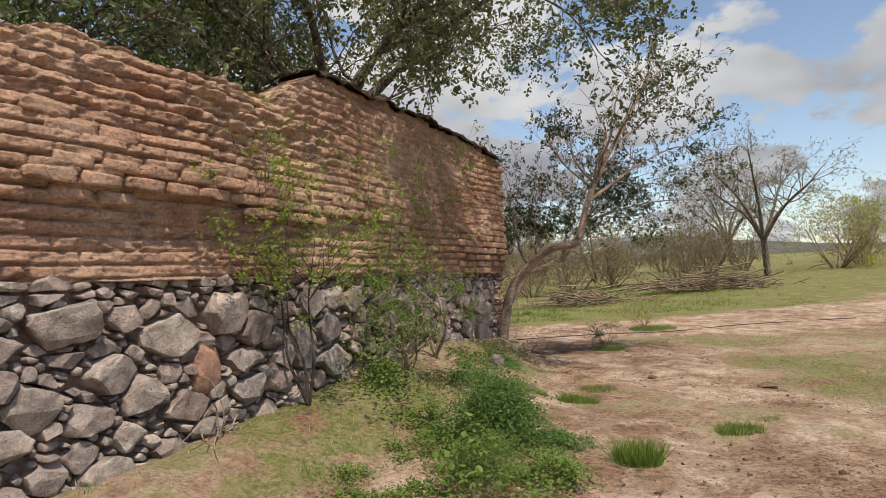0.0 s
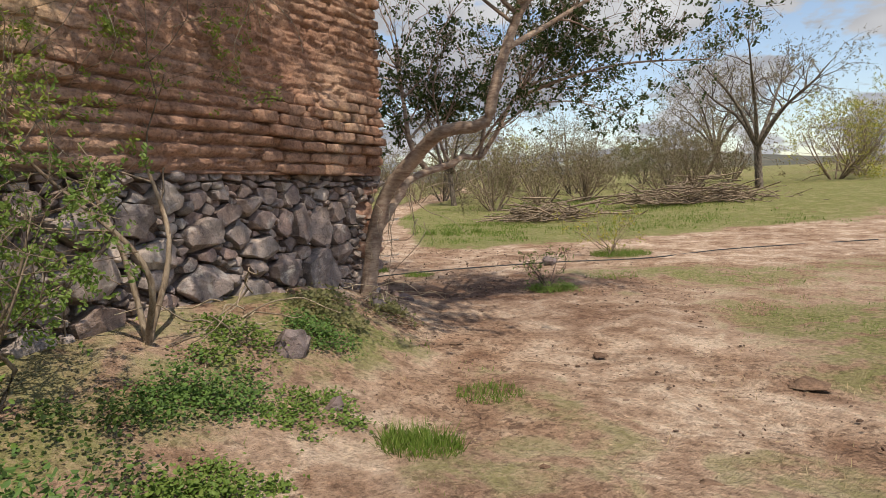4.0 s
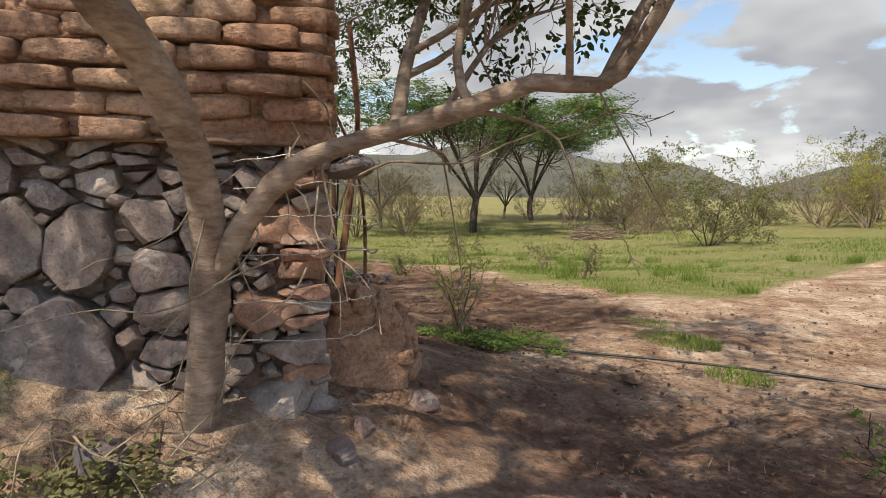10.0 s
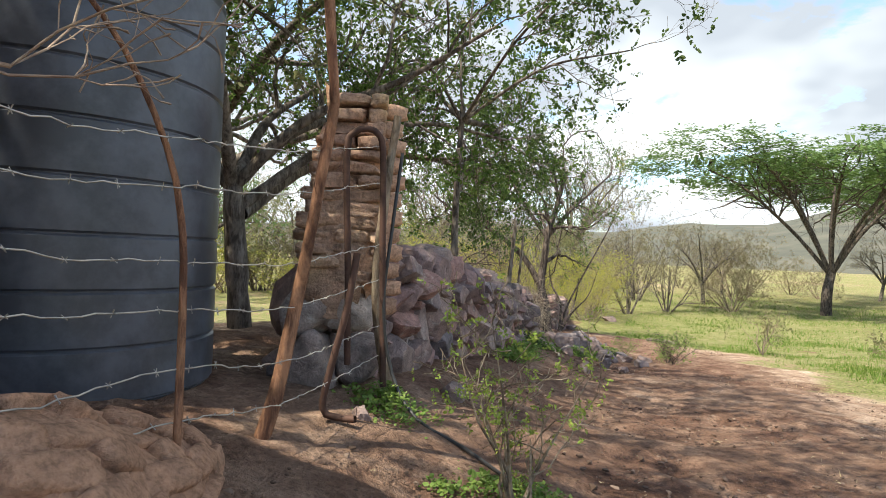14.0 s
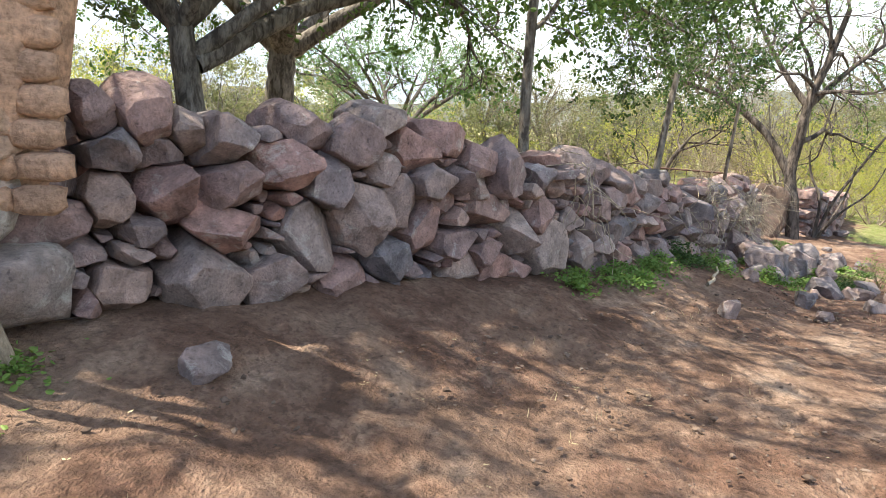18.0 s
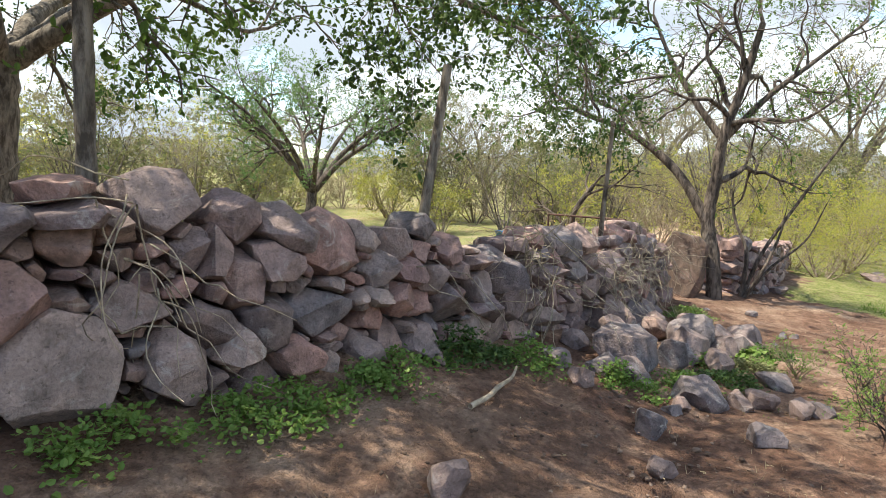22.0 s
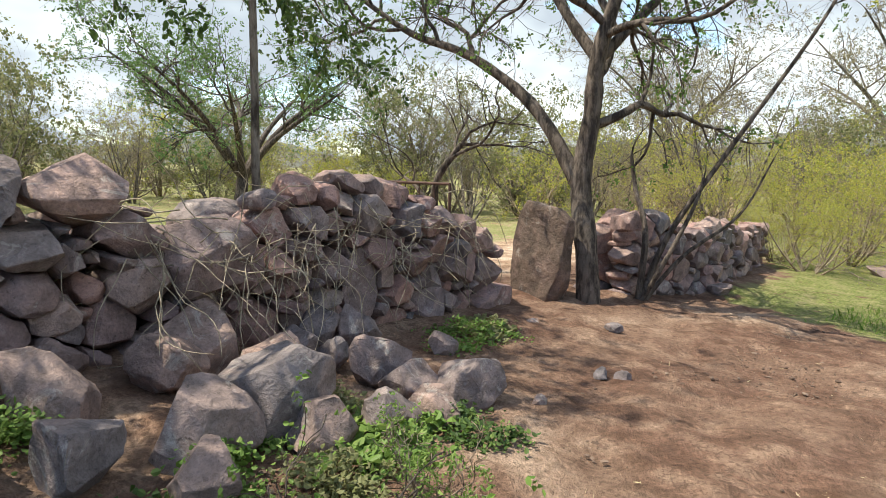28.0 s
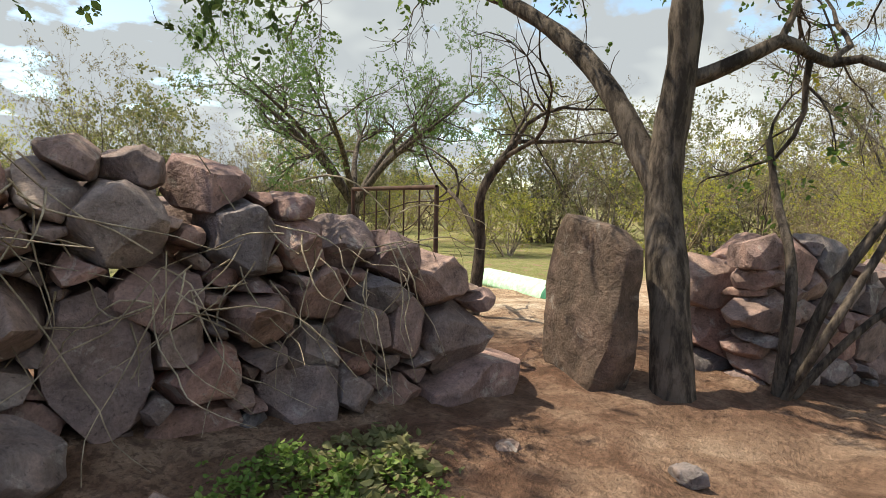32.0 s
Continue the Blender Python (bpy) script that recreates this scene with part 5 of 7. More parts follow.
# the dark forked tree beside the standing stone
rng = np.random.default_rng(66)
b = at(-17.8, 19.78)
tree("gate_tree", b, [
    (rel(b, [b, (-17.85, 19.7, -0.5), (-18.05, 19.55, 0.4), (-18.05, 19.65, 1.3), (-18.0, 19.7, 2.05), (-17.95, 19.95, 3.0), (-17.8, 20.2, 4.2)]), 0.17, 0.06, 9, 1.6),
    (rel(b, [(-18.03, 19.55, 0.3), (-18.15, 19.05, 1.15), (-18.3, 18.5, 1.72), (-18.35, 17.7, 2.25), (-18.4, 16.8, 2.6), (-18.3, 15.9, 3.2)]), 0.11, 0.035, 10, 1.3),
    (rel(b, [(-18.0, 19.7, 2.0), (-18.2, 19.2, 2.7), (-18.4, 18.6, 3.7), (-18.5, 18.2, 4.6)]), 0.085, 0.03, 8, 1.5),
    (rel(b, [(-18.0, 19.7, 2.0), (-18.3, 20.5, 2.9), (-18.6, 21.3, 3.6), (-18.8, 22.2, 4.4)]), 0.075, 0.025, 9, 1.4),
], rng, M_BARK_DARK, M_LEAF_MID, 13000, 0.055, "dark rough-barked forked tree with nearly bare hanging twigs", spread=0.1, twig=(4, 1.0, 3), wander=0.26, up=-0.02)
rng = np.random.default_rng(67)
b = at(-18.45, 20.35)
tree("stem_cluster", b, [
    (rel(b, [b, (-18.5, 20.4, -0.3), (-18.9, 20.2, 0.3), (-19.0, 20.1, 0.8)]), 0.05, 0.03, 1, 0.5),
    (rel(b, [b, (-18.6, 20.7, -0.3), (-18.9, 21.4, 0.9), (-19.2, 22.3, 2.4), (-19.4, 22.8, 3.4)]), 0.045, 0.02, 4, 0.9, 0.6),
    (rel(b, [b, (-18.7, 20.9, -0.6), (-19.1, 21.6, 0.0), (-19.4, 22.0, 0.8)]), 0.04, 0.012, 1, 0.5),
    (rel(b, [b, (-18.3, 20.7, -0.6), (-18.6, 21.0, 0.1), (-18.8, 21.1, 0.5)]), 0.04, 0.02, 1, 0.4),
], rng, M_BARK_DARK, M_LEAF_YELLOW, 300, 0.06, "cluster of dark crooked stems growing out of the wall", spread=0.1, twig=(3, 0.9, 2), category="shrub")
rng = np.random.default_rng(68)
b = at(-19.9, 16.5)
tree("dead_tree", b, [(rel(b, [b, (-19.9, 16.6, -0.3), (-19.75, 16.7, 0.35), (-19.9, 17.1, 1.0)]), 0.09, 0.05, 4, 1.2), (rel(b, [(-19.9, 16.6, -0.3), (-20.0, 16.2, 0.2), (-20.3, 15.6, 0.5)]), 0.05, 0.02, 6, 1.2)], rng, M_BARK_DARK, M_LEAF_OLIVE, 0, 0.05, "broken dark dead tree with trailing dry twigs behind the wall", twig=(3, 1.0, 3), up=-0.06)
big_tree("meadow_tree", at(-30.3, 3.2), 1.9, 0.30, 8, 5.0, 6.8, 71, M_BARK_DARK, M_LEAF_UMB, 26000, 0.085, "rounded open-crowned tree standing in the grass behind the field wall", (-0.3, 0))

# ---- kinds of far trees and bushes, built once and copied ----


def scrub(name, seed, stems, height, width, bark, leaf, count, size, label, group, up=0.05, spread=0.15):
    """A many-stemmed thorn bush."""
    rng = np.random.default_rng(seed)
    limbs = []
    for k in range(stems):
        a = rng.uniform(0, 6.28)
        o = np.array([math.cos(a), math.sin(a)]) * width * rng.uniform(0.15, 0.5)
        h = height * rng.uniform(0.5, 0.85)
        limbs.append(([(*(o * 0.1), 0), (*(o * 0.65), h * 0.4), (*(o * 1.1), h * 0.85)], 0.010 * height + 0.008, 0.012, 5, height * 0.34))
    return tree(name, (0, 0, -40), limbs, rng, bark, leaf, count, size, label, group, spread, (3, 0.95, 2), 0.1, wander=0.34, up=up, category="bush", first=0.12, seg=0.7, split=False, rounded=False)


def umbrella(seed, label):
    rng = np.random.default_rng(seed)
    limbs = [([(0, 0, 0), (0.15, 0, 0.9), (0.1, 0.1, 1.6)], 0.19, 0.15, 0, 1)]
    for k in range(9):
        a = 2 * math.pi * k / 9 + rng.uniform(-0.2, 0.2)
        o = np.array([math.cos(a), math.sin(a)]) * rng.uniform(3.0, 6.2)
        limbs.append(([(0.1, 0.1, 1.5), (*(o * 0.22), 3.2), (*(o * 0.55), 4.9), (*o, 5.7 + rng.uniform(-0.3, 0.6))], 0.075, 0.02, 14, 1.6))
    t = tree("umbrella_tree", (0, 0, -40), limbs, rng, M_BARK_DARK, M_LEAF_UMB, 42000, 0.15, label, "umbrella trees in the meadow", 0.25, (3, 1.1, 3), 0.0, up=0.0, split=False, rounded=False)
    for o in t.children:
        co = np.empty(len(o.data.vertices) * 3)
        o.data.vertices.foreach_get("co", co)
        z = co[2::3]
        if o.name.startswith("crown"):
            z = np.where(z < 5.2, 5.2 - 0.42 * (5.2 - z), z)
        co[2::3] = np.where(z > 5.2, 5.2 + 0.26 * (z - 5.2) + 0.4 * lattice(co[0::3] * 0.5, co[1::3] * 0.5, seed), z)
        o.data.vertices.foreach_set("co", co)
        o.data.update()
    return t


DRY = [scrub("thorn_bush", 81 + k, 9, 4.6, 5.0, M_TWIG, M_LEAF_DRY, 6000, 0.085, "leafless brown thorn bush with tangled dry twigs", "dry thorn bushes") for k in range(3)]
YEL = [scrub("yellow_bush", 91 + k, 9, 4.0, 4.2, M_TWIG, M_LEAF_YELLOW, 9000, 0.065, "dense yellow-green bush with fine twigs", "yellow-green bushes") for k in range(3)]
NEAR_YEL = [scrub("yellow_bush", 97 + k, 12, 4.0, 4.6, M_TWIG, M_LEAF_YELLOW, 30000, 0.034, "dense yellow-green bush with fine leaves beside the meadow", "yellow-green bushes") for k in range(2)]
GRN = [scrub("green_bush", 101 + k, 8, 4.4, 4.6, M_BARK, M_LEAF_OLIVE, 8500, 0.13, "rounded olive-green bush standing in the meadow", "olive-green bushes") for k in range(2)]
BARE = [big_tree("bare_tree", (0, 0, -40), 2.4, 0.2, 8, 3.6, 7.4, 111 + k, M_BARK, M_LEAF_DRY, 9000, 0.07, "nearly leafless grey tree with fine branches", (0.3, 0.1), 0.1, 0.2, 3, "bare trees", 0.06, split=False) for k in range(2)]
TALL = [scrub("bare_thicket", 131 + k, 7, 8.0, 5.0, M_BARK, M_LEAF_DRY, 9000, 0.07, "tall brown thicket of fine nearly leafless branches", "tall thickets behind the meadow", 0.12) for k in range(2)]
UMB = [umbrella(121 + k, "broad umbrella-shaped thorn tree with a flat green crown") for k in range(2)]
_used = set()
_rng = np.random.default_rng(77)


def stand(kinds, x, y, scale=1.0):
    """Stands a copy of one of the kinds on the ground; the first standing uses the model itself."""
    ob = kinds[int(_rng.integers(len(kinds)))]
    scale *= 1.0 if kinds in (BARE, UMB, YEL, NEAR_YEL, TALL) else 0.84
    for o in kinds:
        if o.name not in _used:
            ob = o
            break
    m = pose(x, y, gz(x, y) - 0.15, 0, 0, _rng.uniform(0, 360)) @ Matrix.Diagonal((scale, scale, scale * _rng.uniform(0.9, 1.1), 1))
    if ob.name not in _used:
        _used.add(ob.name)
        ob.matrix_basis = m
    else:
        copy_thing(ob, m)


for x, y, k in ((21.0, 39.7, 1.15), (3.6, 46.0, 1.0), (-39.6, 37.5, 0.7), (-50, 31, 1.3), (-46.0, 8.0, 1.1), (26, 55, 1.0), (-58, 20, 1.5), (-52, 2, 1.2)):
    stand(BARE, x, y, k)
for x, y, k in ((11.1, 41.4, 1.2), (5.6, 39.6, 1.5), (8.6, 41.0, 1.4), (16.1, 41.9, 1.05), (20.0, 46.3, 1.3), (11.8, 42.8, 1.6), (6.0, 47.0, 1.5), (1.0, 50.0, 1.3), (-45.2, -0.2, 1.1), (-43.8, -3.7, 1.1), (24, 49, 1.5), (30, 44, 1.5), (36, 40, 1.5), (-22, 50, 1.3), (-36, -10, 1.3), (-34, -18, 1.3), (-40, -14, 1.4), (-33.5, 36, 1.2), (-24, 44, 1.2), (-43, 42, 1.4), (-48, 46, 1.5), (-47, 36, 1.2), (-20, 46, 1.1)):
    stand(DRY, x, y, k * 0.82)
for x, y, k in ((19.9, 45.8, 1.5), (26.9, 41.9, 1.5), (-10.2, 66.5, 1.5), (-4.3, 67.5, 1.5), (-12.1, 62.5, 1.7), (-5.9, 64.0, 1.5), (-15.8, 61.2, 1.6), (-19, 58, 1.5), (-0.5, 64, 1.6), (-9.8, 53.6, 1.5), (-11.4, 38.5, 1.1), (-24.0, 52.0, 1.6), (-39.1, 13.2, 1.5), (-30, 56, 1.6), (4, 66, 1.6), (10, 64, 1.7), (17, 62, 1.7), (34, 50, 1.8), (-36, -22, 1.4), (-26.3, -5.5, 1.4), (-42, -8, 1.3), (-48, -12, 1.6), (-30, -20, 1.6), (-20, -8, 1.5), (-14, -6, 1.5)):
    stand((GRN, DRY, YEL, DRY)[int(abs(x * 5 + y * 2)) % 4] if y > 30 else GRN, x, y, k * (0.75 if y > 44 else 0.85))
for x, y, k in ((-24.7, 23.4, 0.75), (-27.0, 24.6, 0.95), (-26.0, 22.9, 0.9), (-27.5, 21.5, 1.15), (-34.6, 14.7, 1.2), (-36.4, 20.0, 1.3), (-32.0, 19.0, 1.3), (-34.0, 24.5, 1.3), (-29.5, 25.5, 1.2), (-38.0, 27.0, 1.3), (-43.0, 19.0, 1.5), (-33.0, 9.0, 1.1), (-38.0, 4.5, 1.2), (-17.5, -2.0, 1.3), (-12.0, 0.0, 1.3), (-45.0, 12.5, 1.4), (-40.0, -4.0, 1.2), (-47.0, 25.0, 1.6)):
    stand(NEAR_YEL if y > 21 and x > -28 else (YEL, GRN, YEL, DRY)[int(abs(x * 7 + y * 3)) % 4], x, y, k * (0.74 if y > 21 and x > -28 else 0.55))
for x, y, k in ((-31.4, 40.6, 1.75), (-40.5, 56.0, 1.7)):
    stand(UMB, x, y, k)
for x, y, k in ((-30.5, 28.0, 0.75), (-34.0, 22.0, 0.85), (-37.5, 25.0, 0.95), (-33.0, 31.5, 0.8), (-41.0, 21.0, 1.0), (-38.5, 16.5, 0.9), (-44.0, 27.5, 1.0), (-36.0, 11.5, 0.8), (-42.0, 14.0, 1.0), (-41.0, 6.5, 0.95), (-48.0, 20.0, 1.15), (-41.0, 33.0, 1.0), (-24.0, -3.5, 0.9), (-33.0, -6.0, 0.9), (3.0, 52.0, 1.0), (12.5, 50.0, 1.0), (20.5, 52.0, 1.1), (-4.0, 55.0, 1.0)):
    stand(TALL, x, y, k)
# brown scrub behind the umbrella trees
for k in range(16):
    stand((DRY, BARE, DRY)[k % 3], -36 - 2.2 * k + _rng.uniform(-2, 2), 66 - 2.6 * k + _rng.uniform(-3, 3), _rng.uniform(0.8, 1.2) * (0.7 if k % 3 == 1 else 1))
# a belt of mixed scrub beyond the field
for k in range(24):
    a = radians(158 + k * 4.6)
    d = _rng.uniform(31, 43)
    stand((DRY, GRN, YEL, DRY)[k % 4], -9 + d * math.cos(a), 17 + d * math.sin(a), _rng.uniform(0.95, 1.35))
# the scrub closes behind the clearings
for k in range(18):
    a = radians(168 + k * 8.0)
    d = _rng.uniform(48, 62)
    stand((DRY, YEL, GRN)[k % 3], -14 + d * math.cos(a), 16 + d * math.sin(a) * 0.8, _rng.uniform(0.9, 1.2))
for k in range(18):
    a = radians(60 + k * 5.2)
    d = _rng.uniform(44, 56)
    if d * math.cos(a) * 0.9 < -23:      # open grass before the umbrella trees
        continue
    stand((DRY, GRN, DRY)[k % 3], d * math.cos(a) * 0.9, 8 + d * math.sin(a), _rng.uniform(0.9, 1.3))


def build_hills():
    """Low wooded hills far off."""
    rng = np.random.default_rng(7)
    m, nt, b = material("far_hill")
    geo = nt.nodes.new("ShaderNodeNewGeometry").outputs["Position"]
    n = noise_of(nt, 0.06, 8.0, 0.7, geo)
    nt.links.new(ramp(nt, n, [(0.3, (0.045, 0.052, 0.045)), (0.5, (0.085, 0.085, 0.066)), (0.7, (0.13, 0.12, 0.095))]), b.inputs["Base Color"])
    b.inputs["Roughness"].default_value = 1.0
    a = np.linspace(0, 2 * math.pi, 181)[:-1]
    rr = np.array([150, 220, 300, 380, 470, 560])
    A, R = np.meshgrid(a, rr, indexing="ij")
    lift = 9 + 11 * np.abs(lattice(A * 3.2, A * 0 + 1, 201)) + 5 * lattice(A * 9, A * 0 + 1, 202)
    lift = lift * (1 + 0.9 * np.exp(-(((A - 2.55) / 0.45) ** 2)))
    z = np.interp(R, rr, [-4, 0.25, 0.7, 1.0, 0.9, 0.2]) * lift + 0.8 * lattice(A * 40, R * 0.03, 203)
    z = np.where(R < 160, -3.0, z)
    v = np.stack([np.cos(A) * R, 15 + np.sin(A) * R, z], -1)
    tagged(part("hills_backdrop", mesh_np("hills", v, grid_faces(len(a), len(rr), True)), m), "low wooded hills in the distance", "hills", "", "structure")


build_hills()

big_tree("yard_tree", at(-4.4, 10.6), 2.9, 0.13, 6, 3.6, 6.4, 55, M_BARK, M_LEAF_OLIVE, 8000, 0.085, "slender tree with reddish bark standing beside the water tank", (0.3, 0.2))

# ---- the broken jamb of the yard gate ----


def build_jamb():
    rng = np.random.default_rng(133)
    jamb = thing("adobe_jamb", pose(-2.52, 13.62, gz(-2.5, 13.65) - 0.1), "standing remnant of a mud-brick gate jamb with one smooth plastered face", "ruined pillar")
    # plastered north-east flank, broken at its foot
    face = rock_mesh("plaster_face", rng, (0.21, 0.2, 1.02), None, True, 7, 1, 0.07)
    part("plaster_face", face, M_MELT, jamb, "pale plastered flank broken off at its foot", pose(-0.17, 0.24, 1.52, 0, 0, 110))
    flank = [rock_mesh("adobe_brick", rng, (0.108, 0.05, 0.0695), None, False, 13, 0, 0.03, 0.03) for _ in range(5)]
    for k in range(12):
        for q in (-1, 1):
            side = 0.105 * q + 0.03 * (k % 2) - 0.015
            part("adobe_brick", flank[(k * 3 + q) % 5], M_MELT, jamb, "", pose(-0.17 + 0.82 * 0.148 - 0.57 * side, 0.24 + 0.57 * 0.148 + 0.82 * side, 0.72 + 0.142 * k, 0, 0, 125 + rng.uniform(-4, 4)))
    row = 0
    z = 0.95
    while z < 2.36:
        left = -0.30 + 0.20 * float(sstep(1.3, 2.3, z)) + rng.uniform(-0.04, 0.04)
        y = left
        while y < 0.28:
            ln = min(rng.uniform(0.24, 0.36), 0.36 - y)
            bm = rock_mesh("adobe_brick", rng, (0.18 + rng.uniform(-0.03, 0.03), ln * 0.5, 0.05), None, True, 10, 1, 0.08, 0.07)
            part("adobe_brick", bm, M_ADOBE, jamb, "", pose(0.02 + rng.uniform(-0.03, 0.03), y + ln / 2, z, 0, 0, rng.uniform(-4, 4)))
            y += ln
        z += 0.104
        row += 1
    core = rock_mesh("core", rng, (0.17, 0.24, 0.8), None, True, 9, 3, 0.08)
    part("mud_core", core, M_ADOBE_CORE, jamb, "", pose(0.0, 0.02, 1.45))
    for x, y, z, a, b, c in ((-0.0, -0.18, 0.28, 0.2, 0.2, 0.24), (-0.05, 0.2, 0.28, 0.22, 0.2, 0.24), (0.0, -0.2, 0.68, 0.2, 0.2, 0.2), (0.0, 0.14, 0.72, 0.2, 0.18, 0.2)):
        part("stone", rock_mesh("stone", rng, (a, b, c), None, True, 12, 6, 0.08), M_HOUSE_STONE, jamb, "", pose(x, y, z, 0, 0, rng.uniform(-10, 10)))


build_jamb()


def build_stub():
    """Low remains of an inner wall behind the tank."""
    rng = np.random.default_rng(137)
    stub = thing("adobe_stub", pose(-4.1, 11.75, gz(-4.1, 11.75) - 0.05, 0, 0, 40), "low crumbled stub of an inner mud-brick wall", "ruined wall")
    for k in range(6):
        for q in range(3):
            if k < 5 - q:
                part("adobe_brick", rock_mesh("adobe_brick", rng, (0.19, 0.16, 0.075), None, True, 12, 1, 0.08, 0.06), M_ADOBE, stub, "", pose(0.36 * q - 0.3 + 0.08 * (k % 2), rng.uniform(-0.03, 0.03), 0.08 + 0.148 * k, 0, 0, rng.uniform(-6, 6)))


build_stub()


def build_mound():
    """Melted stub of mud brick that runs on from the broken corner of the house."""
    ns, na = 150, 110
    s = np.linspace(0, 1, ns)
    a = np.linspace(-0.35, math.pi + 0.35, na)
    S, A = np.meshgrid(s, a, indexing="ij")
    ax, ay = np.interp(s, [0, 0.35, 1], [0.95, 0.52, -0.95]), np.interp(s, [0, 0.35, 1], [12.62, 12.86, 13.0])
    end = np.sqrt(np.clip(1 - ((s - 0.15) / 0.85).clip(0) ** 4, 0, 1)) * np.sqrt(np.clip(1 - ((0.15 - s) / 0.15).clip(0) ** 2, 0, 1))
    w = np.interp(s, [0, 0.3, 0.6, 1], [0.3, 0.42, 0.48, 0.36]) * end
    h = np.interp(s, [0, 0.2, 0.4, 0.6, 1], [0.66, 0.62, 0.50, 0.31, 0.15]) * end
    base = ground_z(ax, ay) - 0.06
    ca, sa = np.cos(A), np.sin(A)
    lump = 1 + 0.07 * fbm(S * 6, A * 1.6, 331, 3) + 0.03 * fbm(S * 25, A * 6, 332, 3)
    n = np.array([0.25, 0.97])
    off = np.sign(ca) * np.abs(ca) ** 1.1 * w[:, None] * lump
    x = ax[:, None] + n[0] * off
    y = ay[:, None] + n[1] * off
    z = base[:, None] + np.sign(sa) * np.abs(sa) ** 0.95 * h[:, None] * lump
    o = np.array([0.3, 12.85, gz(0.3, 12.85)])
    p = np.stack([x, y, z], -1) - o
    heap = thing("mud_mound", Matrix.Translation(o), "low eroded stub of melted mud brick with courses still showing", "mud heap")
    part("body", mesh_np("body", p, grid_faces(ns, na)), M_MOUND, heap)
    # worn bricks that still show in the melted face
    rng = np.random.default_rng(335)
    kinds = [rock_mesh("mud_brick", rng, (0.15, 0.065, 0.062), None, True, 9, 0, 0.05, 0.06) for _ in range(5)]
    for r in range(11):
        for q in range(6):
            i = int((0.06 + 0.15 * (q + 0.5 * (r % 2)) + 0.012 * r) * ns)
            j = int((0.44 + 0.243 * r) / (math.pi + 0.7) * na)
            if not (4 < i < 0.8 * ns and 3 < j < na - 4) or rng.uniform() < 0.1:
                continue
            du, dv = Vector(p[i + 3, j] - p[i - 3, j]).normalized(), Vector(p[i, j + 3] - p[i, j - 3])
            nrm = du.cross(dv).normalized()
            if nrm.dot(Vector(p[i, j]) + Vector(o) - Vector((ax[i], ay[i], base[i]))) < 0:
                nrm = -nrm
            side = nrm.cross(du)
            m = Matrix((du, nrm, side)).transposed().to_4x4()
            m.translation = Vector(p[i, j]) - nrm * rng.uniform(0.022, 0.036)
            part("mud_brick", kinds[(r * 5 + q) % 5], M_MOUND, heap, "", m @ pose(0, 0, 0, 0, rng.uniform(-8, 8), 0))


build_mound()

# ---- fence, props and pipes at the gate ----


def rod(name, pts, radii, mat, label, category, step=0.1, sides=8, group=""):
    line = smooth_line(pts, step)
    o = line[0].copy()
    t = Tubes()
    t.add(line - o, np.interp(np.linspace(0, 1, len(line)), np.linspace(0, 1, len(np.atleast_1d(radii))), np.atleast_1d(radii)), sides)
    ob = part(name, t.mesh(name), mat, None, "", Matrix.Translation(o))
    return tagged(ob, label, category, group)


rod("prop_pole", [(-0.94, 13.36, 0.2), (-0.96, 13.44, 0.5), (-0.97, 13.51, 0.9), (-0.98, 13.56, 1.2), (-0.985, 13.64, 1.75), (-1.0, 13.68, 2.05), (-0.98, 13.655, 2.35), (-1.02, 13.6, 3.0)], [0.046, 0.04, 0.036, 0.03, 0.03, 0.026, 0.03, 0.024], M_DEADWOOD, "crooked barked-off red wooden prop leaning by the gate", "pole")
rod("bent_pipe", [(-1.35, 13.85, 0.26), (-1.4, 13.72, 0.26), (-1.4, 13.65, 0.32), (-1.4, 13.7, 0.6), (-1.41, 13.77, 0.9), (-1.45, 13.82, 1.25)], 0.022, M_RUST, "rusty bent pipe with a hooked foot", "pipe", 0.05)
rod("arched_pipe", [(-2.1, 13.76, 0.45), (-2.08, 13.74, 1.1), (-2.06, 13.7, 1.95), (-2.05, 13.74, 2.1), (-2.05, 13.84, 2.14), (-2.05, 13.93, 2.09), (-2.06, 13.96, 1.9), (-2.07, 13.98, 1.26), (-2.08, 14.02, 0.3)], 0.024, M_RUST, "arched rusty iron pipe standing against the jamb", "pipe", 0.06)
rod("fence_stake", [(-2.37, 14.08, 0.1), (-2.24, 13.95, 0.94), (-2.27, 13.99, 1.71), (-2.33, 14.06, 2.3)], [0.045, 0.04, 0.035, 0.03], M_TWIG, "crooked wooden fence stake tied to the jamb", "fence stake")
rod("fence_stick", [(-0.05, 13.22, 0.3), (-0.05, 13.22, 1.07), (-0.05, 13.2, 1.37), (-0.04, 13.14, 1.63), (-0.02, 12.98, 1.98), (0.02, 12.75, 2.3), (0.04, 12.6, 2.55)], [0.016, 0.015, 0.013, 0.011, 0.008], M_DEADWOOD, "thin crooked stick holding up the barbed wire", "fence stake")
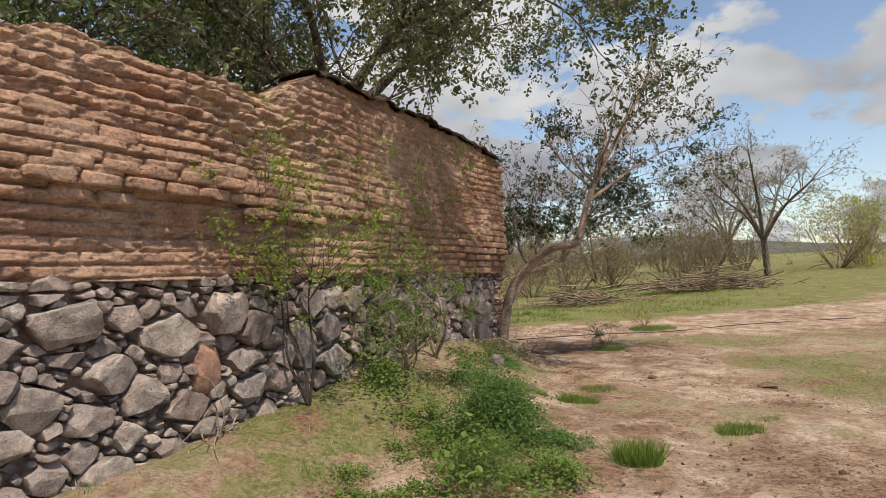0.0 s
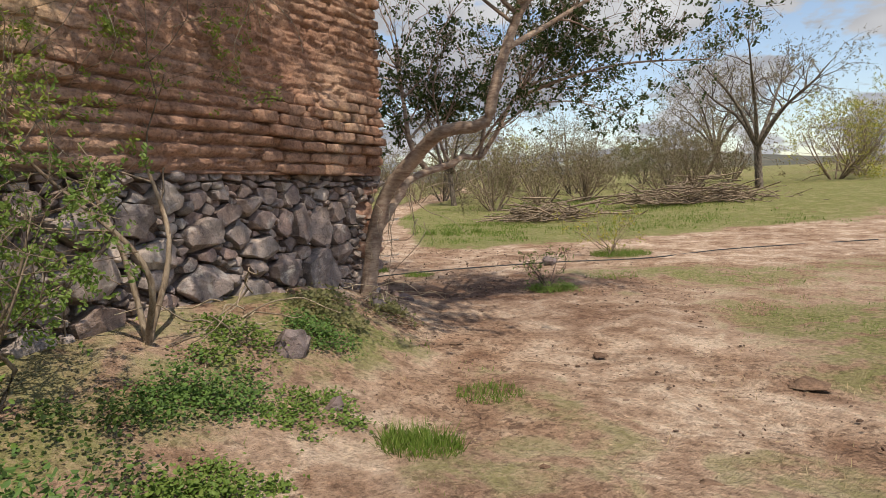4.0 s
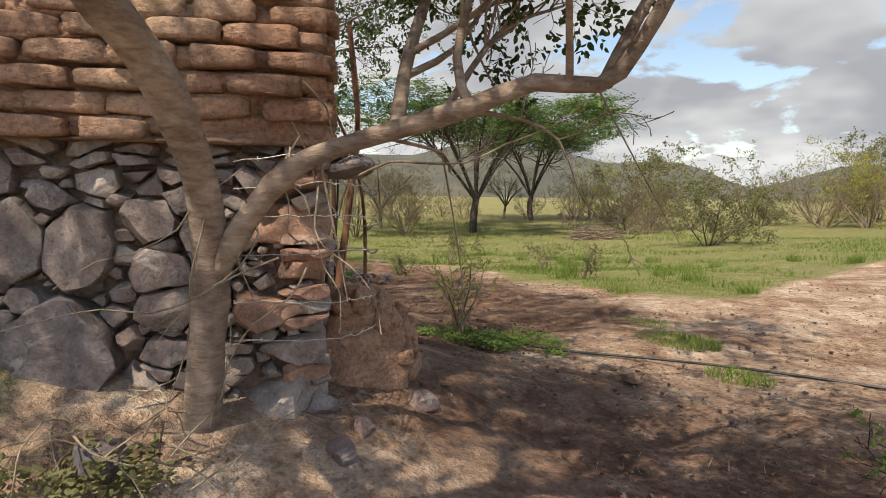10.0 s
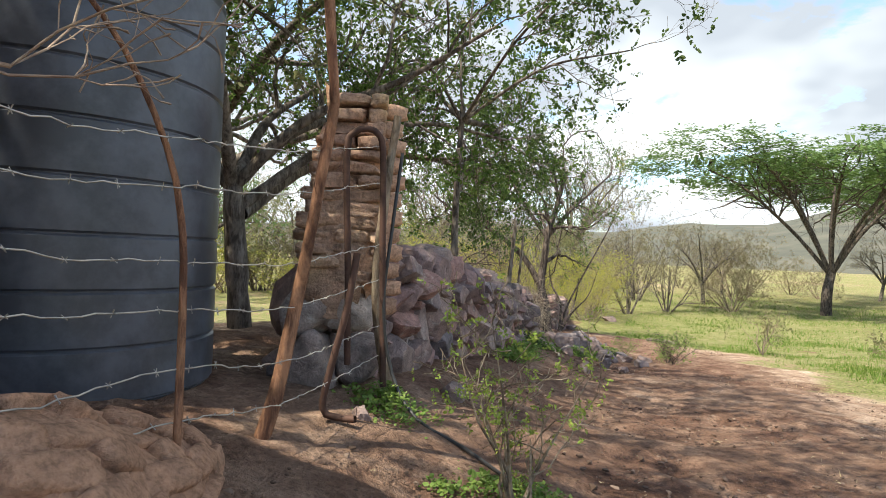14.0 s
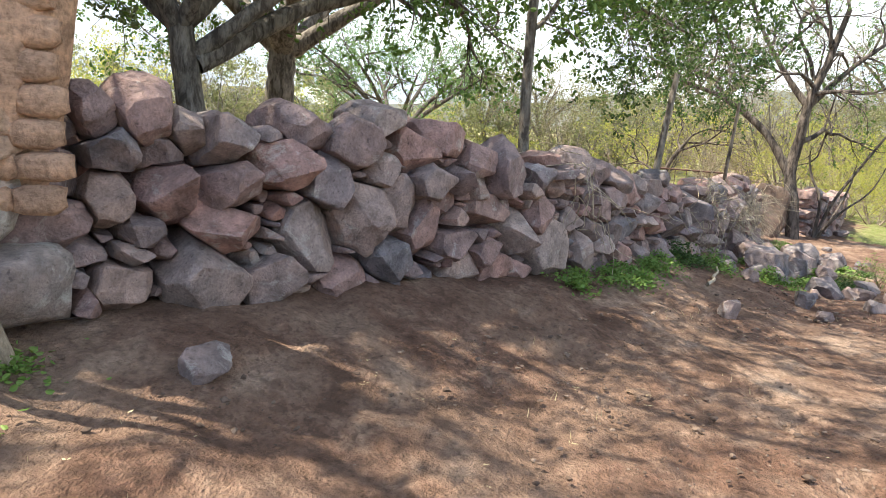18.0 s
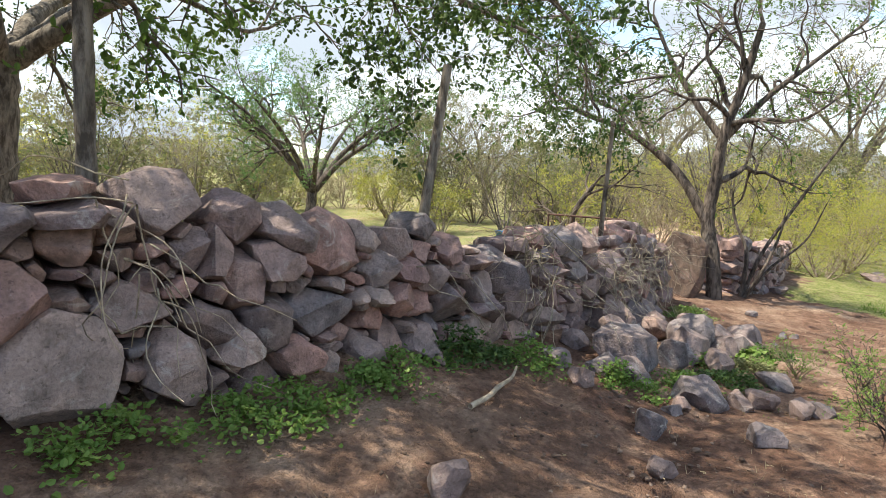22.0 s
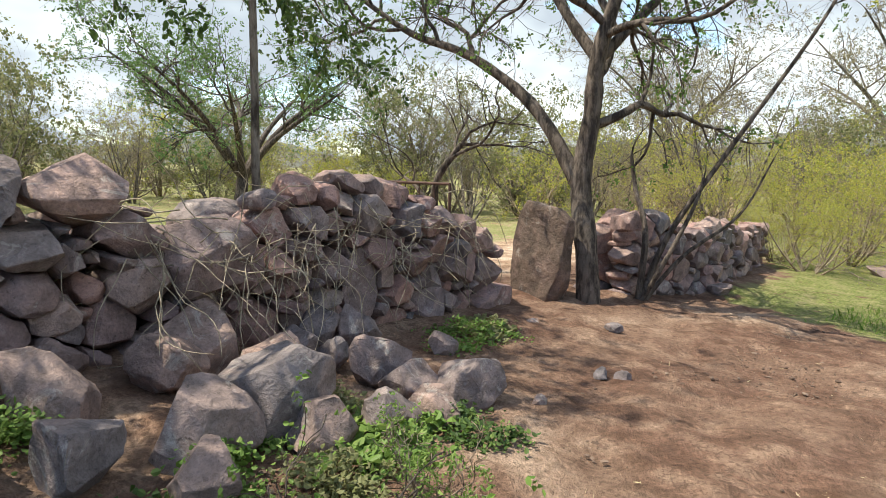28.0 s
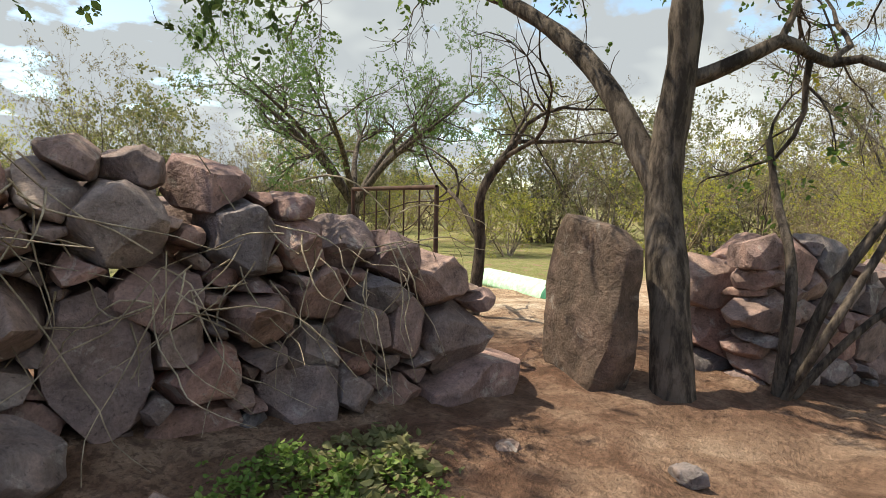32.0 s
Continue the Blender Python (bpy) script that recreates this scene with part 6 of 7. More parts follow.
rod("hose", [(-2.2, 14.1, 2.0), (-2.1, 14.04, 1.4), (-2.06, 14.0, 0.87), (-2.05, 14.08, 0.4), (-1.85, 14.25, gz(-1.85, 14.25) + 0.03), (-1.52, 14.55, gz(-1.5, 14.55) + 0.02), (-1.0, 14.8, gz(-1, 14.8) + 0.02), (-0.4, 15.1, gz(-0.4, 15.1) + 0.02), (0.2, 15.35, gz(0.2, 15.35) + 0.02), (1.0, 15.95, gz(1, 15.95) + 0.02), (2.1, 16.5, gz(2.1, 16.5) + 0.02), (4.3, 17.2, gz(4.3, 17.2) + 0.02), (6.5, 17.5, gz(6.5, 17.5) + 0.02), (9.0, 18.8, gz(9, 18.8) + 0.02), (13.0, 19.5, gz(13, 19.5) + 0.02)], 0.013, M_HOSE, "black water hose running from the jamb across the track", "hose", 0.12, 7)


def barbed_wire(pts, seed):
    rng = np.random.default_rng(seed)
    line = smooth_line(pts, 0.06)
    line = line + rng.normal(size=line.shape) * 0.004
    o = line[0].copy()
    wire = thing("barbed_wire", Matrix.Translation(o), "slack strand of rusty barbed wire across the broken gate", "barbed wire", "strands of the wire fence")
    t = Tubes()
    t.add(line - o, 0.0032, 5)
    part("strand", t.mesh("strand"), M_WIRE, wire)
    for k in range(2, len(line) - 1, 3):
        d = line[k + 1] - line[k - 1]
        d /= np.linalg.norm(d) + 1e-9
        t = Tubes()
        for s in (-1, 1):
            w = np.cross(d, rng.normal(size=3))
            w /= np.linalg.norm(w) + 1e-9
            t.add([line[k] - o - w * 0.016, line[k] - o + w * 0.016], 0.0022, 3)
        part("barb", t.mesh("barb"), M_WIRE, wire)


for k, (za, zb, zc, zd) in enumerate(((1.60, 1.66, 1.66, 2.05), (1.47, 1.5, 1.48, 1.78), (1.33, 1.32, 1.20, 1.33), (1.15, 1.14, 1.02, 1.06), (0.92, 0.86, 0.80, 0.72), (0.74, 0.66, 0.6, 0.5))):
    barbed_wire([(1.25, 11.75, za), (1.42, 12.2, (za + zb) / 2 + 0.02), (0.9, 12.75, zb - 0.03), (0.45, 12.98, (zb + zc) / 2 - 0.05), (-0.03, 13.2, zc), (-0.9, 13.5, (zc + zd) / 2 - 0.08), (-2.2, 13.98, zd)], 140 + k)

# ---- low plants ----


def blades(rng, x, y, height, width, lean=0.35):
    """Grass blades as narrow triangles standing on the ground."""
    n = len(x)
    z = ground_z(x, y) - 0.01
    a = rng.uniform(0, 6.283, n)
    h = height * rng.uniform(0.5, 1.2, n)
    w = width * rng.uniform(0.7, 1.3, n)
    tip = np.stack([x + rng.normal(size=n) * lean * h, y + rng.normal(size=n) * lean * h, z + h], -1)
    l = np.stack([x - np.cos(a) * w, y - np.sin(a) * w, z], -1)
    r = np.stack([x + np.cos(a) * w, y + np.sin(a) * w, z], -1)
    return mesh_np("blades", np.stack([l, r, tip], 1).reshape(-1, 3), np.arange(3 * n).reshape(-1, 3), False)


def scatter_turf(name, n, lo, hi, height, width, seed, mat, label, dry=False):
    rng = np.random.default_rng(seed)
    x, y = rng.uniform(lo[0], hi[0], n), rng.uniform(lo[1], hi[1], n)
    g = track_mask(x, y) + 0.25 * fbm(x * 1.3, y * 1.3, 401, 3)
    u = (x + 1.18) * 0.447 + (y - 7.58) * 0.894
    c = (x + 1.18) * 0.894 - (y - 7.58) * 0.447
    keep = (g * (0.75 + 0.6 * fbm(x * 0.5, y * 0.5, 409, 3)) > rng.uniform(0.35, 1.1, n)) & ~((c < 0.02) & (u < 5.4))
    if dry:
        keep = (g > 0.15) & (g < 0.7) & ~((c < 0.02) & (u < 5.4)) & (rng.uniform(size=n) < 0.4)
    tagged(part(name, blades(rng, x[keep], y[keep], height, width), mat), label, "grass", "", "stuff")


scatter_turf("grass", 90000, (-4, 2), (9, 24), 0.05, 0.005, 402, M_GRASS, "short green grass growing in patches beside the track")
scatter_turf("grass", 150000, (-26, 12), (-4, 30), 0.055, 0.006, 403, M_GRASS, "short green meadow grass beyond the bare earth")
scatter_turf("grass", 60000, (-14, 22), (16, 44), 0.12, 0.012, 404, M_GRASS, "meadow grass in front of the thorn bushes")
scatter_turf("grass", 50000, (-50, 18), (-14, 48), 0.13, 0.014, 405, M_GRASS, "meadow grass below the umbrella trees")
scatter_turf("dry_grass", 40000, (-20, 3), (8, 24), 0.06, 0.004, 406, M_STRAW, "dry straw-coloured grass stubble along the track", True)


scatter_turf("grass", 34000, (-2.6, 2.6), (1.9, 9.5), 0.085, 0.004, 407, M_GRASS, "green grass on the bank below the house wall")


def tuft(x, y, r, n, h, seed, label="tuft of bright green grass on bare earth"):
    rng = np.random.default_rng(seed)
    a, d = rng.uniform(0, 6.283, n), r * np.sqrt(rng.uniform(0, 1, n))
    px, py = x + np.cos(a) * d, y + np.sin(a) * d * 0.8
    me = blades(rng, px, py, h, 0.005, 0.45)
    co = np.empty(len(me.vertices) * 3)
    me.vertices.foreach_get("co", co)
    co = co.reshape(-1, 3) - (x, y, gz(x, y))
    me.vertices.foreach_set("co", co.ravel())
    tagged(part("grass_tuft", me, M_GRASS, None, "", pose(x, y, gz(x, y))), label, "grass tuft", "grass tufts on the track")


for k, (x, y, r, n, h) in enumerate(((1.72, 5.66, 0.22, 900, 0.22), (1.72, 8.15, 0.26, 1100, 0.13), (3.13, 6.66, 0.25, 700, 0.1), (3.66, 7.0, 0.15, 300, 0.08), (2.25, 9.2, 0.28, 500, 0.07), (3.7, 14.0, 0.35, 500, 0.09), (6.2, 18.4, 0.7, 1500, 0.14), (5.0, 15.2, 0.5, 700, 0.08), (0.55, 16.75, 0.45, 1200, 0.09), (1.6, 16.0, 0.3, 400, 0.07), (-0.3, 17.3, 0.5, 700, 0.08))):
    tuft(x, y, r, n, h, 410 + k)


_rng = np.random.default_rng(431)
for k in range(34):
    x, y = _rng.uniform(-13, 4), _rng.uniform(19.5, 30)
    if float(track_mask(np.float64(x), np.float64(y))) > 0.5:
        tuft(x, y, _rng.uniform(0.12, 0.35), 160, _rng.uniform(0.2, 0.42), 440 + k, "taller clump of weeds standing in the meadow grass")


def weed_patch(x, y, rx, ry, n, size, h, seed, mat, label, turn=0.0, slim=0.42, even=0.3):
    """Broad-leaved weeds: clumps of leaves of uneven height."""
    rng = np.random.default_rng(seed)
    k = 7 + n // 170
    a, d = rng.uniform(0, 6.283, k), np.sqrt(rng.uniform(0, 1, k)) * rng.uniform(0.6, 1.15, k)
    tall = rng.uniform(even, 1.1, k) * np.clip(1.25 - d, 0.25, 1)
    wide = 0.12 + 0.5 * h * rng.uniform(0.4, 1.0, k)
    i = rng.integers(0, k, n)
    c, s_ = math.cos(radians(turn)), math.sin(radians(turn))
    ex, ey = np.cos(a) * d * rx, np.sin(a) * d * ry
    up = rng.uniform(0.03, 1, n) ** 0.8
    sp = wide[i] * (1.05 - 0.7 * up)
    px = x + ex[i] * c - ey[i] * s_ + rng.normal(size=n) * sp * 0.6
    py = y + ex[i] * s_ + ey[i] * c + rng.normal(size=n) * sp * 0.6
    z = ground_z(px, py) + h * tall[i] * up
    base = np.array([x, y, gz(x, y)])
    cpos = np.stack([px, py, z], -1) - base
    u = rng.normal(size=(n, 3)) * (1, 1, 0.5)
    u /= np.linalg.norm(u, axis=1, keepdims=True)
    w = np.cross(u, np.array([0, 0, 1]) + rng.normal(size=(n, 3)) * 0.45)
    w /= np.linalg.norm(w, axis=1, keepdims=True) + 1e-9
    ln = size * rng.uniform(0.6, 1.3, (n, 1))
    me = leaf_blades("weed_patch", cpos, u, w, ln, slim)
    tagged(part("weed_patch", me, mat, None, "", Matrix.Translation(base)), label, "weeds", "weeds along the walls", "stuff")


for k, (x, y) in enumerate(((-10.5, 18.75), (-11.1, 19.25), (-11.9, 19.6), (-10.0, 18.2), (-12.8, 19.9), (-12.6, 18.9), (-11.3, 18.2))):
    weed_patch(x, y, 0.35, 0.25, 900, 0.034, 0.2, 540 + k, (M_LEAF_FRESH, M_LEAF, M_LEAF_OLIVE)[k % 3], "green weeds growing up between fallen boulders", 20 * k)
weed_patch(3.72, 14.0, 0.4, 0.3, 1500, 0.022, 0.16, 550, M_LEAF_FRESH, "bright green weeds under a low thorn bush")
WEEDS = "low green broad-leaved weeds growing at the foot of the wall"
weed_patch(-0.55, 14.85, 0.75, 0.4, 2200, 0.032, 0.14, 501, M_LEAF_FRESH, "low green weeds spreading under a bare sapling", 30)
weed_patch(-0.3, 15.25, 0.5, 0.3, 1500, 0.022, 0.2, 522, M_LEAF_FRESH, "low feathery weeds beside the wire fence", 20)
weed_patch(-2.0, 14.05, 0.4, 0.25, 1100, 0.032, 0.18, 502, M_LEAF_FRESH, "bright green weeds beside the gate jamb")
weed_patch(-7.0, 16.2, 0.9, 0.22, 1700, 0.036, 0.2, 503, M_LEAF_FRESH, WEEDS, -24)
weed_patch(-8.4, 16.75, 0.7, 0.25, 1500, 0.036, 0.2, 504, M_LEAF_FRESH, WEEDS, -22)
weed_patch(-9.75, 17.5, 0.3, 0.25, 700, 0.036, 0.34, 505, M_LEAF_FRESH, WEEDS, -22)
weed_patch(-11.4, 18.95, 0.6, 0.25, 900, 0.036, 0.2, 506, M_LEAF_FRESH, "green weeds growing between fallen boulders", -20)
weed_patch(-12.45, 19.55, 0.55, 0.3, 900, 0.06, 0.22, 507, M_LEAF_FRESH, "green weeds growing between fallen boulders", -20)
weed_patch(-14.95, 19.05, 0.65, 0.34, 1300, 0.036, 0.2, 508, M_LEAF_FRESH, WEEDS, -16)
weed_patch(-15.3, 19.1, 0.45, 0.35, 900, 0.055, 0.2, 509, M_LEAF_OLIVE, "yellowing weeds trodden along the wall foot", -16)
weed_patch(-9.2, 16.95, 0.5, 0.25, 1200, 0.036, 0.3, 510, M_LEAF, WEEDS, -22)
weed_patch(0.5, 6.2, 0.40, 0.38, 19000, 0.028, 0.8, 511, M_LEAF_SHRUB, "dense feathery blue-green shrub on the bank below the house wall", 0, 0.3, 0.7)
weed_patch(0.3, 5.2, 0.35, 0.3, 6000, 0.02, 0.5, 521, M_LEAF_FRESH, "feathery bright green shrub on the bank below the house wall", 0, 0.3, 0.6)
weed_patch(0.85, 5.2, 0.3, 0.35, 1600, 0.03, 0.3, 512, M_LEAF_FRESH, "bright green weeds at the foot of the feathery shrub")
weed_patch(1.0, 10.2, 0.4, 0.5, 700, 0.04, 0.25, 513, M_LEAF_OLIVE, "straggling weeds at the foot of the house wall", 60)
weed_patch(-0.2, 6.7, 0.5, 0.4, 1200, 0.03, 0.3, 514, M_LEAF_FRESH, "green weeds on the grassy bank")
weed_patch(-0.6, 5.0, 0.8, 0.5, 1600, 0.028, 0.16, 515, M_LEAF_FRESH, "low weeds on the grassy bank")
weed_patch(-0.75, 7.25, 0.25, 0.25, 1500, 0.04, 0.95, 516, M_LEAF_FRESH, "tall leafy green weed against the stone base")
weed_patch(1.35, 11.0, 0.35, 0.4, 400, 0.04, 0.22, 517, M_LEAF_OLIVE, "straggling weeds at the foot of the corner tree")
weed_patch(0.1, 7.6, 0.5, 0.45, 1500, 0.026, 0.3, 518, M_LEAF, "dark green weeds on the bank below the house wall")
weed_patch(0.45, 8.9, 0.3, 0.5, 900, 0.03, 0.22, 519, M_LEAF_FRESH, "low green weeds on the slope of the bank", 60)
for k, (x, y, r, n, h) in enumerate(((0.75, 7.3, 0.5, 3000, 0.2), (0.35, 8.2, 0.5, 2600, 0.22), (1.0, 8.4, 0.35, 1500, 0.13), (0.85, 9.6, 0.35, 1500, 0.16), (-0.1, 5.9, 0.6, 3000, 0.22), (-0.9, 4.2, 0.7, 3000, 0.18), (0.6, 4.3, 0.5, 2600, 0.2), (1.15, 6.2, 0.4, 1800, 0.16))):
    weed_patch(x, y, r, r * 0.8, n, 0.026, h, 530 + k, (M_LEAF_FRESH, M_LEAF_SHRUB)[k % 2], "mixed green weeds covering the bank below the house wall", 62)
weed_patch(0.2, 4.85, 0.05, 0.05, 160, 0.06, 0.85, 520, M_LEAF_FRESH, "single tall weed with broad bright leaves")


def bush(name, x, y, height, width, stems, count, size, seed, bark, leaf, label, group="", branches=5, reach=0.3):
    rng = np.random.default_rng(seed)
    limbs = []
    for k in range(stems):
        a = rng.uniform(0, 6.28)
        o = np.array([math.cos(a), math.sin(a)]) * width * rng.uniform(0.2, 0.5)
        h = height * rng.uniform(0.55, 0.95)
        bend = rng.normal(size=2) * 0.05 * height
        limbs.append(([(0, 0, 0), (*(o * 0.2 + bend), h * 0.3), (*(o * 0.6 - bend), h * 0.65), (*o, h)], 0.007 * height + 0.006, 0.003, branches, height * reach))
    return tree(name, at(x, y, 0.03), limbs, rng, bark, leaf, count, size, label, group, 0.05, (3 if branches > 5 else 2, 0.9, 3), 0.1, wander=0.3, category="shrub", split=False)


bush("wall_shrub", -1.45, 6.5, 2.1, 1.8, 3, 9000, 0.03, 601, M_BARK_DARK, M_LEAF_LIME, "spindly thorn shrub with yellow-green leaves before the house wall", "", 9, 0.34)
bush("wall_shrub", -0.15, 8.75, 2.7, 2.0, 3, 9500, 0.03, 602, M_TWIG, M_LEAF_LIME, "tall thin thorn shrub with yellow-green leaves before the house wall", "", 9, 0.34)
bush("wall_shrub", -0.5, 7.6, 1.5, 1.1, 7, 5000, 0.028, 603, M_TWIG, M_LEAF_FRESH, "leafy green shrub against the stone base")
bush("sapling", -0.58, 14.65, 0.95, 0.9, 7, 1500, 0.02, 604, M_TWIG, M_LEAF_LIME, "small thorny sapling with sparse yellow leaves")
bush("low_thorn_bush", 3.65, 14.0, 0.5, 1.0, 7, 500, 0.03, 605, M_BARK_DARK, M_LEAF_FRESH, "low spreading thorn bush on the track")
bush("low_thorn_bush", 5.9, 18.4, 0.9, 1.9, 10, 900, 0.035, 606, M_TWIG, M_LEAF_YELLOW, "low spreading thorn bush beside the track")
bush("thorn_shrub", -10.55, 20.4, 0.6, 0.9, 9, 2400, 0.02, 607, M_BARK_DARK, M_LEAF_FRESH, "feathery thorn shrub growing beside the track")
bush("thorn_shrub", -9.9, 20.2, 0.65, 1.0, 8, 1600, 0.02, 608, M_BARK_DARK, M_LEAF_FRESH, "feathery thorn shrub growing beside the track")
bush("thorn_shrub", -11.9, 20.0, 0.4, 0.6, 6, 1400, 0.016, 609, M_TWIG, M_LEAF_FRESH, "small green-leaved shrub beside the fallen boulders")
bush("meadow_shrub", -13.5, 24.6, 1.3, 1.4, 8, 700, 0.05, 610, M_TWIG, M_LEAF_OLIVE, "thin shrub in the meadow")
bush("meadow_shrub", -8.5, 24.2, 0.8, 0.9, 7, 500, 0.05, 611, M_TWIG, M_LEAF_OLIVE, "thin shrub in the meadow")
bush("meadow_shrub", -5.5, 22.4, 0.7, 0.9, 7, 500, 0.05, 612, M_TWIG, M_LEAF_OLIVE, "thin shrub in the meadow")


def twigs(name, anchor, n, length, radius, seed, mat, label, category, down=0.0, flat=0.0, spread=0.1, group=""):
    """A tangle of dry stems round an anchor."""
    rng = np.random.default_rng(seed)
    whole = thing(name, Matrix.Translation(anchor), label, category, group)
    for _ in range(n):
        p = rng.normal(size=3) * spread
        d = rng.normal(size=3) * (1, 1, 1 - flat)
        d[2] -= down
        d /= np.linalg.norm(d)
        pts = [p]
        for _ in range(6):
            d = d + rng.normal(size=3) * 0.35
            d[2] -= 0.08 + 0.1 * down
            d /= np.linalg.norm(d)
            pts.append(pts[-1] + d * length / 6 * rng.uniform(0.7, 1.2))
        pts = smooth_line(pts, length / 12)
        floor = ground_z(pts[:, 0] + anchor[0], pts[:, 1] + anchor[1]) - anchor[2] + 0.01
        pts[:, 2] = np.maximum(pts[:, 2], floor)
        part("stem", Tubes().add(pts, np.linspace(radius, radius * 0.4, len(pts)), 4).mesh("stem"), mat, whole)


for k, (sv, z, n, ln, dn) in enumerate(((4.6, 0.85, 10, 1.0, 1.0), (4.75, 0.5, 9, 0.9, 1.0), (6.9, 0.3, 5, 1.0, 1.0), (8.3, 0.45, 22, 1.2, 0.7), (8.5, 0.1, 16, 1.1, 0.6), (8.2, 0.5, 10, 0.8, -0.6), (10.6, 0.0, 26, 1.1, 0.5), (11.2, -0.2, 34, 1.1, 0.3), (11.7, -0.1, 34, 1.0, 0.4), (12.3, 0.1, 18, 1.0, 0.8), (12.9, -0.2, 16, 1.0, 0.7), (13.4, 0.0, 18, 0.9, 0.6), (14.0, -0.1, 14, 0.9, 0.8))):
    x, y, turn = field_at(sv)
    a = radians(turn)
    twigs("dead_vine", (x + 0.16 * math.sin(a), y - 0.16 * math.cos(a), z), n, ln, 0.0055, 700 + k, M_VINE, "tangle of dead vines hanging over the boulder wall", "vine", dn, 0.2, 0.12, "dead vines on the wall")
twigs("dead_vine", (1.5, 11.9, 1.6), 12, 1.1, 0.006, 720, M_VINE, "dry vines trailing down the corner tree", "vine", 1.2, 0.2, 0.2, "dead vines on the wall")
twigs("dead_vine", (0.2, 9.2, 3.3), 8, 0.9, 0.005, 721, M_VINE, "dry vines hanging down the mud-brick wall", "vine", 1.2, 0.4, 0.2, "dead vines on the wall")
twigs("dry_branches", (1.35, 11.25, 0.25), 26, 0.8, 0.006, 722, M_VINE, "dry fallen stems at the foot of the corner tree", "dry branches", 0.2, 0.6, 0.15)
twigs("dry_branches", (-2.1, 5.75, 0.4), 12, 0.9, 0.009, 723, M_VINE, "dry broken branch lying against the stone base", "dry branches", 0.0, 0.5, 0.1)
twigs("dry_branches", (0.3, 9.2, 0.6), 14, 0.9, 0.008, 724, M_VINE, "dry broken branch lying against the stone base", "dry branches", 0.2, 0.4, 0.1)


def brush_pile(x, y, length, height, n, seed):
    rng = np.random.default_rng(seed)
    pile = thing("brush_pile", pose(x, y, gz(x, y), 0, 0, -8), "long heap of cut dry thorn branches on the grass", "brush pile", "brush piles")
    for _ in range(n):
        a = rng.normal() * 1.1 + (math.pi if rng.uniform() < 0.5 else 0)
        ln = rng.uniform(1.0, 2.6)
        c = np.array([rng.normal() * length * 0.3, rng.normal() * 0.6, 0])
        c[2] = abs(rng.normal()) * height * 0.45 * max(0.1, 1 - abs(c[0]) / length)
        d = np.array([math.cos(a), math.sin(a) * 1.2, rng.normal() * 0.2])
        pts = smooth_line([c - d * ln / 2, c + rng.normal(size=3) * (0.2, 0.2, 0.1), c + d * ln / 2 + rng.normal(size=3) * (0.3, 0.3, 0.15)], 0.3)
        pts[:, 2] = np.maximum(pts[:, 2], 0.02)
        part("branch", Tubes().add(pts, np.linspace(rng.uniform(0.02, 0.05), 0.01, len(pts)), 4).mesh("branch"), M_TWIG, pile)


brush_pile(7.2, 31.4, 4.0, 0.9, 190, 801)
brush_pile(14.6, 33.2, 6.0, 1.0, 280, 802)
brush_pile(-20.0, 41.0, 3.0, 0.9, 110, 803)
rod("log", [(-8.3, 17.22, gz(-8.3, 17.22) + 0.03), (-8.5, 17.3, gz(-8.5, 17.3) + 0.06), (-8.75, 17.31, gz(-8.75, 17.31) + 0.045), (-8.95, 17.37, gz(-8.95, 17.37) + 0.08), (-9.15, 17.37, gz(-9.15, 17.37) + 0.11)], [0.022, 0.019, 0.021, 0.014, 0.009], M_STRIPPED, "pale barkless stick lying before the boulder wall", "log", 0.05)
rod("log", [(-17.4, 23.1, gz(-17.4, 23.1) + 0.06), (-16.6, 23.3, gz(-16.6, 23.3) + 0.07), (-15.8, 23.3, gz(-15.8, 23.3) + 0.05)], [0.07, 0.08, 0.05], M_BARK, "grey fallen log at the edge of the grass", "log")
rod("broken_post", [(-13.62, 17.7, gz(-13.6, 17.7)), (-13.6, 17.7, 0.4), (-13.55, 17.74, 1.2), (-13.5, 17.77, 1.85)], [0.042, 0.038, 0.034, 0.03], M_BARK, "weathered wooden post standing up behind the wall", "post")

rod("leaning_post", [(-9.15, 16.4, gz(-9.15, 16.4)), (-9.3, 16.52, 1.0), (-9.4, 16.62, 1.99)], [0.05, 0.045, 0.038], M_BARK, "grey weathered wooden post leaning up out of the field wall", "post")

# ---- things beyond the gate opening ----


def build_trough():
    t = thing("feed_trough", pose(-22.9, 15.6, gz(-22.9, 15.6) - 0.02, 0, 0, 62), "pale green half-round feed trough with a dark green end", "trough")
    n = 14
    a = np.linspace(0, math.pi, n)
    for name, x0, x1, mat in (("body", -1.5, 0.9, plain("pale_green_plastic", (0.45, 0.72, 0.50), 0.45)), ("end_section", 0.9, 1.35, plain("dark_green_plastic", (0.03, 0.17, 0.10), 0.5))):
        xs = np.linspace(x0, x1, 6)
        X, A = np.meshgrid(xs, a, indexing="ij")
        out = np.stack([X, np.cos(A) * 0.3, np.sin(A) * 0.3], -1)
        inn = np.stack([X, np.cos(A) * 0.28, np.sin(A) * 0.28], -1)
        shell = np.concatenate([out, inn[:, ::-1]], 1)
        m = 2 * n
        f = grid_faces(6, m)
        i = np.arange(5)
        f = np.concatenate([f, np.stack([i * m + m - 1, (i + 1) * m + m - 1, (i + 1) * m, i * m], -1)])
        part(name, mesh_np(name, shell, f), mat, t)


build_trough()


